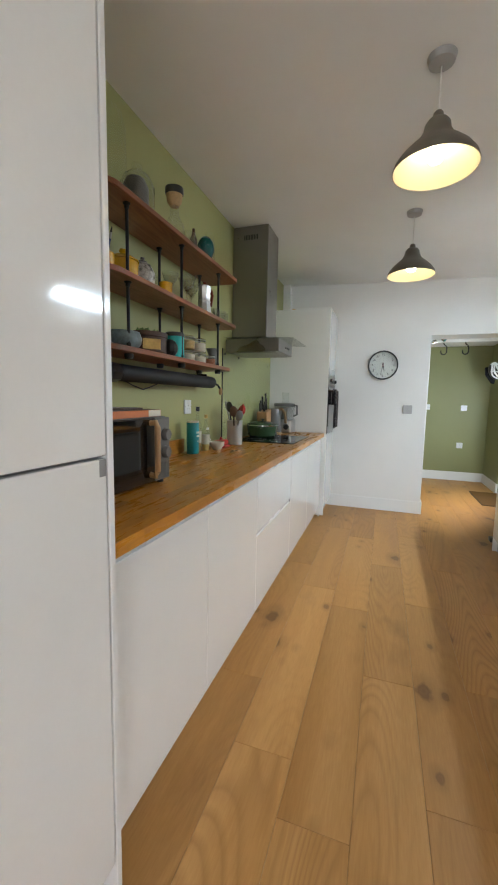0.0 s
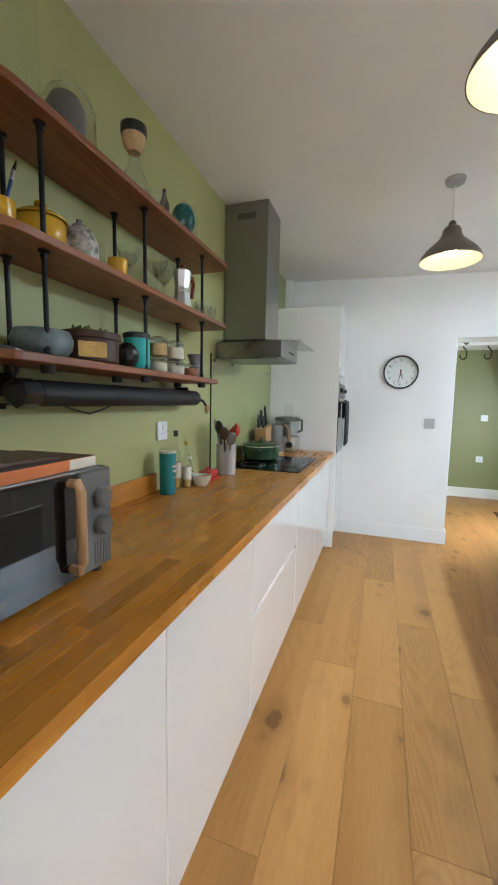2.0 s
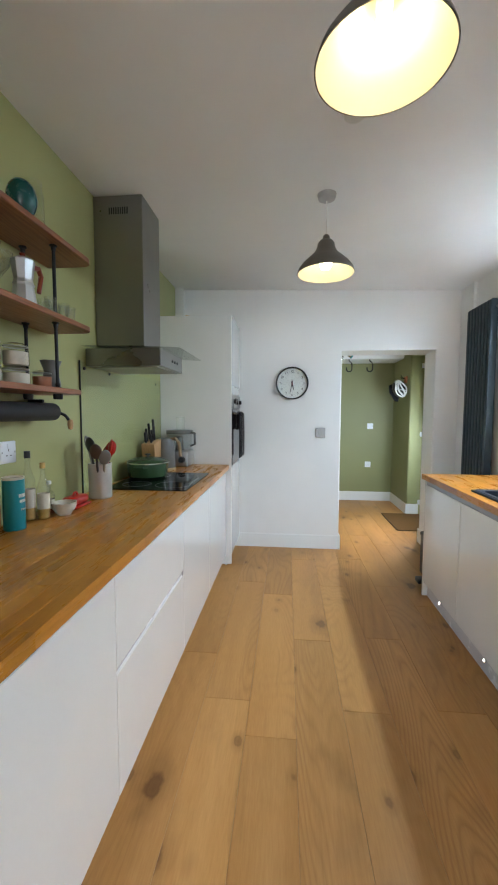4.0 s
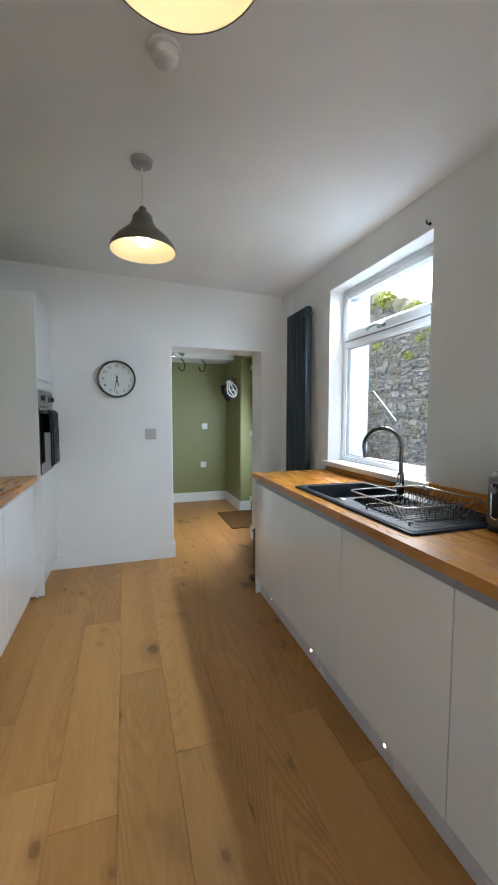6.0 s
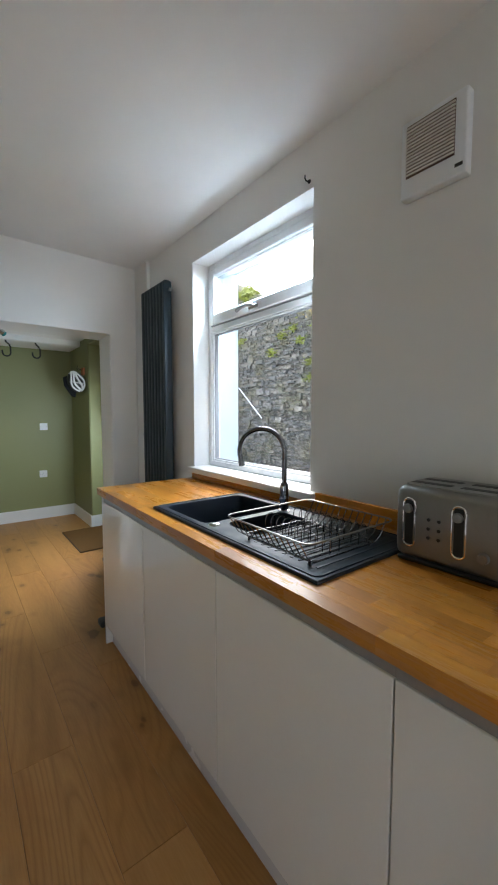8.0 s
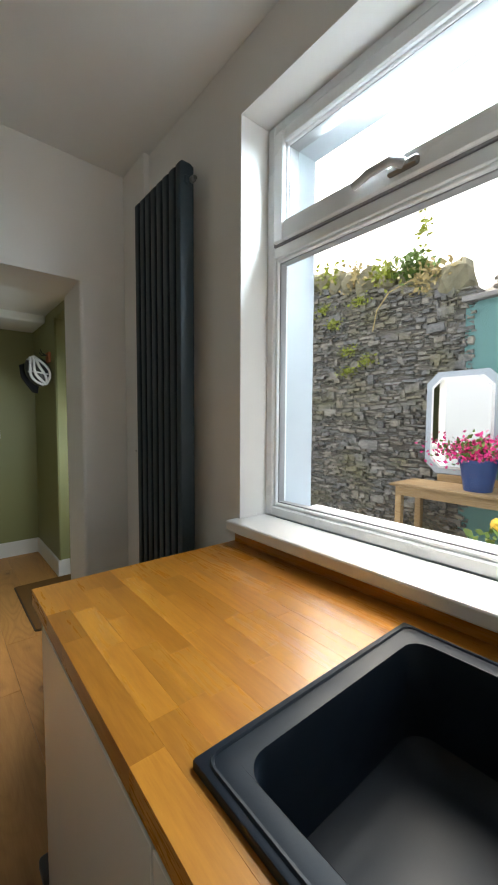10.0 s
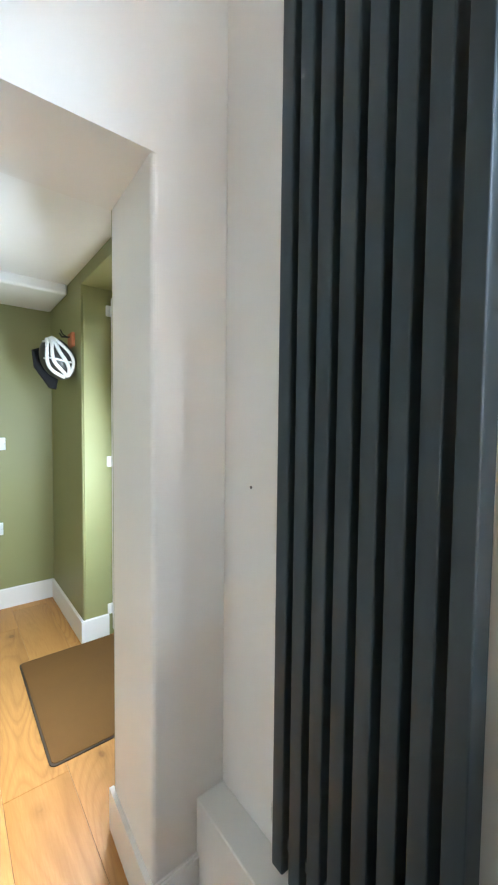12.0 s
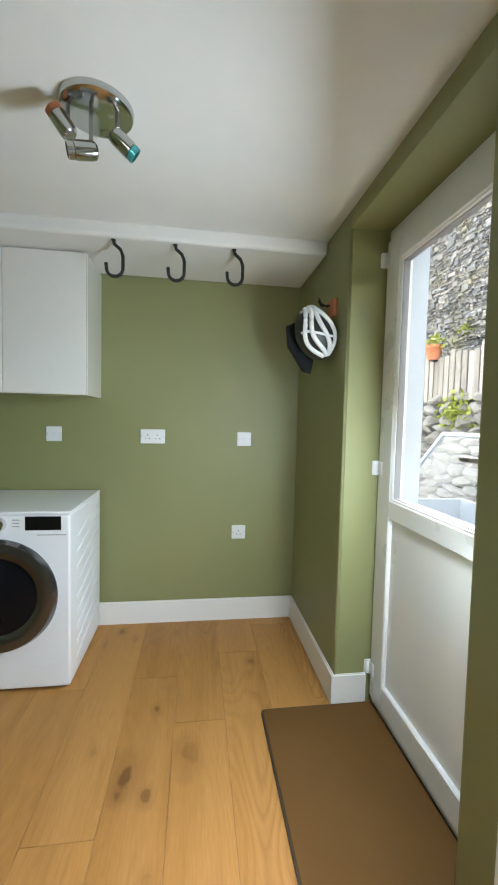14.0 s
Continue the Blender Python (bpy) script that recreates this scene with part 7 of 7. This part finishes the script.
M["cope_stone"] = mat("weathered_coping_stone", (0.21, 0.195, 0.13), 0.9, var=0.45, scale=9, fine=60, bump=0.5)
y, k = 4.50, 0
while y < 14.5:
    w = rnd.uniform(0.10, 0.17)
    part("coping_boulder", boulder((SXW + 0.16, y + w, wall_top(y + w) + 0.06), (0.17, w * 1.1, rnd.uniform(0.13, 0.22)), k), "cope_stone", stone_wall)
    y += w * 1.75
    k += 1


def leaves(name, c, spread, n, size, material, label, seed, kind="", category="plant", droop=0.3):
    """A clump of small pointed leaves at random angles."""
    r = random.Random(seed)
    vs, fs = [], []
    for i in range(n):
        p = Vector(c) + Vector((r.gauss(0, spread[0]), r.gauss(0, spread[1]), r.gauss(0, spread[2])))
        a = Vector((r.uniform(-1, 1), r.uniform(-1, 1), r.uniform(-droop, 1))).normalized()
        b = a.cross(Vector((r.uniform(-1, 1), r.uniform(-1, 1), r.uniform(-1, 1)))).normalized()
        s = size * r.uniform(0.6, 1.3)
        o = len(vs)
        vs += [p, p + a * s * 0.5 + b * s * 0.28, p + a * s, p + a * s * 0.5 - b * s * 0.28]
        fs.append((o, o + 1, o + 2, o + 3))
    me = bpy.data.meshes.new(name)
    me.from_pydata([tuple(v) for v in vs], [], fs)
    me.materials.append(M[material])
    ob = new(name, me)
    return tagged(ob, label, category, kind=kind or "stuff") if label else ob


for i, (y, dz, n, s, mt) in enumerate(((6.45, 0.05, 160, 0.07, "lime_leaf"), (6.05, 0.12, 140, 0.06, "lime_leaf"), (5.65, 0.10, 130, 0.06, "straw"), (5.30, 0.12, 220, 0.07, "lime_leaf"), (5.02, 0.16, 240, 0.08, "leaf"), (4.86, 0.08, 170, 0.07, "straw"), (7.2, 0.1, 260, 0.08, "lime_leaf"), (8.0, 0.1, 240, 0.08, "lime_leaf"), (9.0, 0.1, 240, 0.08, "leaf"), (10.2, 0.1, 260, 0.08, "lime_leaf"))):
    leaves("wall_plant", (SXW + 0.02, y, wall_top(y) + dz), (0.06, 0.09, 0.07), n, s, mt, "straggling yellow-green plant rooted on the stone wall", 30 + i)
for i, (y, z) in enumerate(((6.35, 2.55), (5.95, 2.42), (6.1, 2.62), (5.75, 2.08), (5.6, 2.6), (5.75, 1.85), (5.5, 1.95), (6.6, 2.3), (7.4, 2.6), (8.2, 2.2), (9.2, 1.5), (9.6, 2.6), (8.9, 2.9), (10.4, 1.9))):
    leaves("moss_tuft", (SXW - 0.005, y, z), (0.015, 0.06, 0.03), 90, 0.04, "lime_leaf", "small yellow-green tuft growing from the wall joints", 60 + i)
solid("bramble_stem", tube([(SXW - 0.02, 5.42, 2.25), (SXW - 0.05, 5.36, 2.45), (SXW - 0.06, 5.22, 2.60), (SXW - 0.05, 5.0, 2.66), (SXW, 4.85, 2.60)], 0.007, 6), "straw", "thin pale bramble stem arching over the wall", "stem", smooth=True)
tw = thing("sapling", (SXW + 0.15, 5.0, wall_top(5.0)), "thin young sapling growing on top of the wall", "sapling")
part("trunk", tube([(SXW + 0.15, 5.0, 2.74), (SXW + 0.14, 4.98, 2.95), (SXW + 0.15, 4.96, 3.25)], 0.006, 6, taper=0.5), "straw", tw)
lv_ = leaves("crown", (SXW + 0.14, 4.97, 3.12), (0.03, 0.04, 0.13), 70, 0.06, "lime_leaf", "", 99)
lv_.parent = tw
lv_.matrix_parent_inverse = Matrix.Translation(-tw.location)
solid("white_rail", tube([(4.465, 7.50, 1.80), (4.465, 6.85, 1.26)], 0.012, 8), "white_plastic", "slanting white pole fixed to the stone wall", "rail", smooth=True)

structure("teal_wall", box(4.50, 4.75, -2.0, 4.53, GZ, 2.36, 0.004), "teal_render", "teal rendered garden wall of the neighbour")
structure("teal_coping", box(4.44, 4.80, -2.0, 4.55, 2.362, 2.41, 0.008), "coping", "dark grey coping on the teal wall", "trim")
# neighbour's roof: tiled slope
roof = thing("neighbour_roof", (6.2, 1.5, 2.6), "brown-grey tiled roof of the neighbouring outhouse", "roof", kind="structure")
part("roof_deck", slab([(4.95, -3.5), (4.95, 4.60), (7.4, 3.9), (7.4, -3.5)], 2.18, 2.50), "coping", roof)
turned_z = roof.children[0].data
for v in turned_z.vertices:
    v.co.z += (v.co.x - 4.95) * 0.85
vs, fs = [], []
for i in range(18):
    xa = 4.93 + i * 0.135
    for j in range(44):
        ya = 4.62 - (xa - 4.95) * 0.285 - j * 0.165 - (0.08 if i % 2 else 0)
        za = 2.52 + (xa - 4.95) * 0.85
        o = len(vs)
        x1, y1 = xa + 0.165, ya - 0.158
        zb = za + 0.165 * 0.85 - 0.018
        vs += [(xa, ya, za - 0.012), (xa, y1, za - 0.012), (x1, y1, zb - 0.012), (x1, ya, zb - 0.012), (xa, ya, za + 0.022), (xa, (ya + y1) / 2, za + 0.03), (xa, y1, za + 0.022), (x1, y1, zb), (x1, (ya + y1) / 2, zb + 0.006), (x1, ya, zb)]
        fs += [tuple(o + k for k in q) for q in ((4, 5, 8, 9), (5, 6, 7, 8), (0, 1, 6, 5, 4), (0, 4, 9, 3), (1, 2, 7, 6))]
me = bpy.data.meshes.new("roof_tile")
me.from_pydata(vs, [], fs)
me.materials.append(M["tile"])
rt = new("roof_tile", me)
rt.parent = roof
rt.matrix_parent_inverse = Matrix.Translation(-roof.location)
tagged(rt, label="overlapping roof tiles", kind="stuff")

# garden table, mirror, flowers
gt = thing("potting_table", (4.12, 4.38, GZ), "pale softwood potting table with a low backboard", "table")
for i in range(4):
    part("top_slat", box(3.93 + i * 0.112, 4.035 + i * 0.112, 3.72, 4.89, 0.742, 0.765, 0.003), "garden_wood", gt)
part("backboard", box(4.365, 4.385, 3.72, 4.67, 0.767, 0.832, 0.003), "garden_wood", gt)
part("front_rail", box(3.945, 3.965, 3.77, 4.84, 0.667, 0.74, 0.002), "garden_wood", gt)
for x in (3.95, 4.31):
    for y in (3.77, 4.79):
        part("leg", box(x, x + 0.055, y, y + 0.055, GZ, 0.74, 0.003), "garden_wood", gt)
for i in range(3):
    part("shelf_slat", box(3.97 + i * 0.125, 4.08 + i * 0.125, 3.76, 4.85, 0.20, 0.22, 0.002), "garden_wood", gt)
mr = thing("garden_mirror", (4.40, 4.49, 0.77), "pale blue framed mirror with cut corners on the potting table", "mirror")


def octagon(y0, y1, z0, z1, c):
    return [(y0 + c, z0), (y1 - c, z0), (y1, z0 + c), (y1, z1 - c), (y1 - c, z1), (y0 + c, z1), (y0, z1 - c), (y0, z0 + c)]


def oct_slab(y0, y1, z0, z1, c, x0, x1):
    bm = slab([(y, z) for y, z in octagon(y0, y1, z0, z1, c)], 0, x1 - x0)
    turned(bm, Matrix(((0, 0, 1, x0), (1, 0, 0, 0), (0, 1, 0, 0), (0, 0, 0, 1))))
    bmesh.ops.recalc_face_normals(bm, faces=bm.faces)
    return bm


part("mirror_frame", oct_slab(4.185, 4.805, 0.835, 1.76, 0.10, 4.400, 4.432), "mirror_frame", mr)
part("inner_bevel", oct_slab(4.235, 4.755, 0.885, 1.71, 0.085, 4.394, 4.3995), "upvc", mr)
part("mirror_glass", oct_slab(4.255, 4.735, 0.905, 1.69, 0.08, 4.389, 4.3935), "mirror_glass", mr)
fpt = thing("flower_pot", (4.12, 4.24, 0.765), "blue plastic pot crowded with pink petunias", "flower pot")
part("pot_body", lathe([(0, 0), (0.10, 0), (0.135, 0.22), (0.145, 0.222), (0.145, 0.25), (0.128, 0.25), (0.12, 0.2), (0, 0.2)], (4.12, 4.24, 0.7655), 26), "blue_pot", fpt, smooth=True)
for nm, n, s, mt, sp_, seed in (("foliage", 260, 0.05, "leaf", (0.10, 0.15, 0.045), 5), ("blossom", 620, 0.042, "pink", (0.10, 0.17, 0.055), 6)):
    ob = leaves(nm, (4.10, 4.25, 1.07), sp_, n, s, mt, "", seed)
    ob.parent = fpt
    ob.matrix_parent_inverse = Matrix.Translation(-fpt.location)
ln = thing("garden_lantern", (4.16, 3.99, 0.765), "small dark metal garden lantern on the table", "lantern")
part("lantern_frame", box(4.12, 4.20, 3.96, 4.03, 0.7655, 0.865, 0.004), "black_metal", ln)
part("lantern_cap", lathe([(0.05, 0), (0.03, 0.02), (0.008, 0.03), (0.008, 0.04), (0, 0.04)], (4.16, 3.995, 0.8655), 12), "black_metal", ln)
bd_ = thing("flower_bed", (3.5, 3.7, GZ), "green garden plants with yellow dahlias", "plants")
ob = leaves("foliage", (3.5, 3.72, 0.28), (0.12, 0.22, 0.16), 900, 0.08, "leaf", "", 15)
ob.parent = bd_
ob.matrix_parent_inverse = Matrix.Translation(-bd_.location)
for i, (y, z) in enumerate(((3.88, 0.68), (3.77, 0.74), (3.62, 0.62))):
    fl = bmesh.new()
    for ring_ in range(3):
        for q in range(11):
            a = q * 2 * math.pi / 11 + ring_ * 0.3
            rr = 0.036 - ring_ * 0.010
            ball((3.45 - ring_ * 0.008, y + rr * math.cos(a), z + rr * math.sin(a)), 0.006, 0.014, 0.014, fl, 6, 4)
    part("blossom", fl, "yellow_petal", bd_, "round yellow dahlia head", smooth=True)
    part("stem", tube([(3.47, y, z - 0.02), (3.5, y - 0.02, z - 0.3), (3.5, y, GZ)], 0.006, 6), "leaf", bd_)

# seen through the back door
fence = thing("picket_fence", (4.1, 9.3, 1.7), "weathered grey upright fence boards on the bank", "fence")
rnd = random.Random(8)
for i in range(14):
    y = 8.55 + i * 0.105
    part("board", box(4.02 + rnd.uniform(-0.01, 0.01), 4.045, y, y + 0.088, 1.60, 2.18 + rnd.uniform(-0.05, 0.06), 0.004), "old_wood", fence)
part("rail", box(4.046, 4.08, 8.5, 10.05, 1.82, 1.89, 0.002), "old_wood", fence)
bank = thing("stone_bank", (4.2, 9.4, GZ), "low bank of pale rough stones below the fence", "wall", kind="structure")
bm = box(4.08, 4.45, 8.0, 12.0, GZ, 1.60, 0)
part("bank_core", bm, "mortar", bank)
M["pale_rubble"] = mat("pale_weathered_stone", (0.20, 0.19, 0.17), 0.9, var=0.5, scale=7, fine=60, bump=0.6)
zz, k = GZ, 0
while zz < 1.58:
    h = rnd.uniform(0.07, 0.16)
    yy = 7.95
    while yy < 11.8:
        w_ = rnd.uniform(0.2, 0.45)
        k += 1
        part("bank_stone", boulder((4.10 - rnd.uniform(0, 0.05), yy + w_ / 2, zz + h / 2 + rnd.uniform(-0.02, 0.02)), (0.10, w_ * 0.56, h * 0.62), k), "pale_rubble", bank)
        yy += w_
    zz += h
op = thing("terracotta_pot", (4.03, 9.55, 2.2), "terracotta pot with trailing green leaves on the fence", "plant pot")
part("pot_body", lathe([(0, 0), (0.07, 0), (0.10, 0.14), (0.11, 0.145), (0.11, 0.185), (0.095, 0.185), (0.09, 0.15), (0, 0.15)], (3.98, 9.55, 2.14), 22), "terracotta", op, smooth=True)
part("hanger", box(3.96, 4.03, 9.52, 9.58, 2.12, 2.139, 0.002), "black_metal", op)
ob = leaves("foliage", (3.98, 9.55, 2.36), (0.05, 0.07, 0.05), 140, 0.06, "lime_leaf", "", 44)
ob.parent = op
ob.matrix_parent_inverse = Matrix.Translation(-op.location)
leaves("bank_plant", (4.0, 9.1, 1.45), (0.03, 0.14, 0.10), 260, 0.07, "lime_leaf", "green plant growing from the stone bank", 46)
cf = thing("cold_frame", (3.15, 7.8, GZ), "pale grey cold frame with a raised glass lid", "cold frame")
part("frame_box", frame_ring(7.15, 8.45, 0, 0.8, 0.03, 0, 0.70, bev=0.003), "frame_grey", cf)
cb = cf.children[-1]
cb.data.transform(Matrix(((0, 0, 1, 2.85), (0, 1, 0, 0), (1, 0, 0, GZ), (0, 0, 0, 1))))
for y in (7.35, 7.75, 8.15):
    part("front_slat", box(2.835, 2.849, y - 0.09, y + 0.09, GZ + 0.12, 0.42, 0.003), "grey_plate", cf)
bm = frame_ring(7.15, 8.45, 0, 0.85, 0.04, 0, 0.03, bev=0.003)
lid = part("lid_frame", bm, "frame_grey", cf)
lid.data.transform(Matrix.Translation((2.88, 0, 0.56)) @ Matrix.Rotation(radians(38), 4, "Y"))
lg = part("lid_glass", box(0.012, 0.016, 7.19, 8.41, 0.04, 0.81, 0), "pane", cf)
lg.data.transform(Matrix.Translation((2.88, 0, 0.56)) @ Matrix.Rotation(radians(38), 4, "Y"))

# ---- floor planks ----
floor = thing("floor", (0.3, 2.9, -0.02), "warm oak plank floor with knots and visible joints", "floor", kind="structure")
part("subfloor", box(XL - 0.05, 1.84, YB - 0.05, YU1 + 0.05, -0.06, -0.0125, 0), "joint", floor)
rnd = random.Random(21)
PW, PL = 0.215, 1.29
first = {2: 6.02, -1: 2.66, 1: 1.55, 0: 2.09}
lengths = {}
i = -6
while 0.015 + i * PW < 1.84:
    xa = 0.015 + i * PW
    s = first.get(i, rnd.uniform(0, PL))
    y = s - PL * math.ceil((s - YB) / PL)
    while y < YU1 + 0.02:
        ya, yb = max(y, YB - 0.02), min(y + PL, YU1 + 0.02)
        if yb - ya > 0.02:
            key = round(yb - ya, 3)
            if key not in lengths:
                lengths[key] = piece_mesh("plank", 0.0004, PW - 0.0004, 0.0004, key - 0.0004, -0.012, 0.0, 0.0009)
            piece("plank", lengths[key], "floor", floor, (xa, ya, 0))
        y += PL
    i += 1
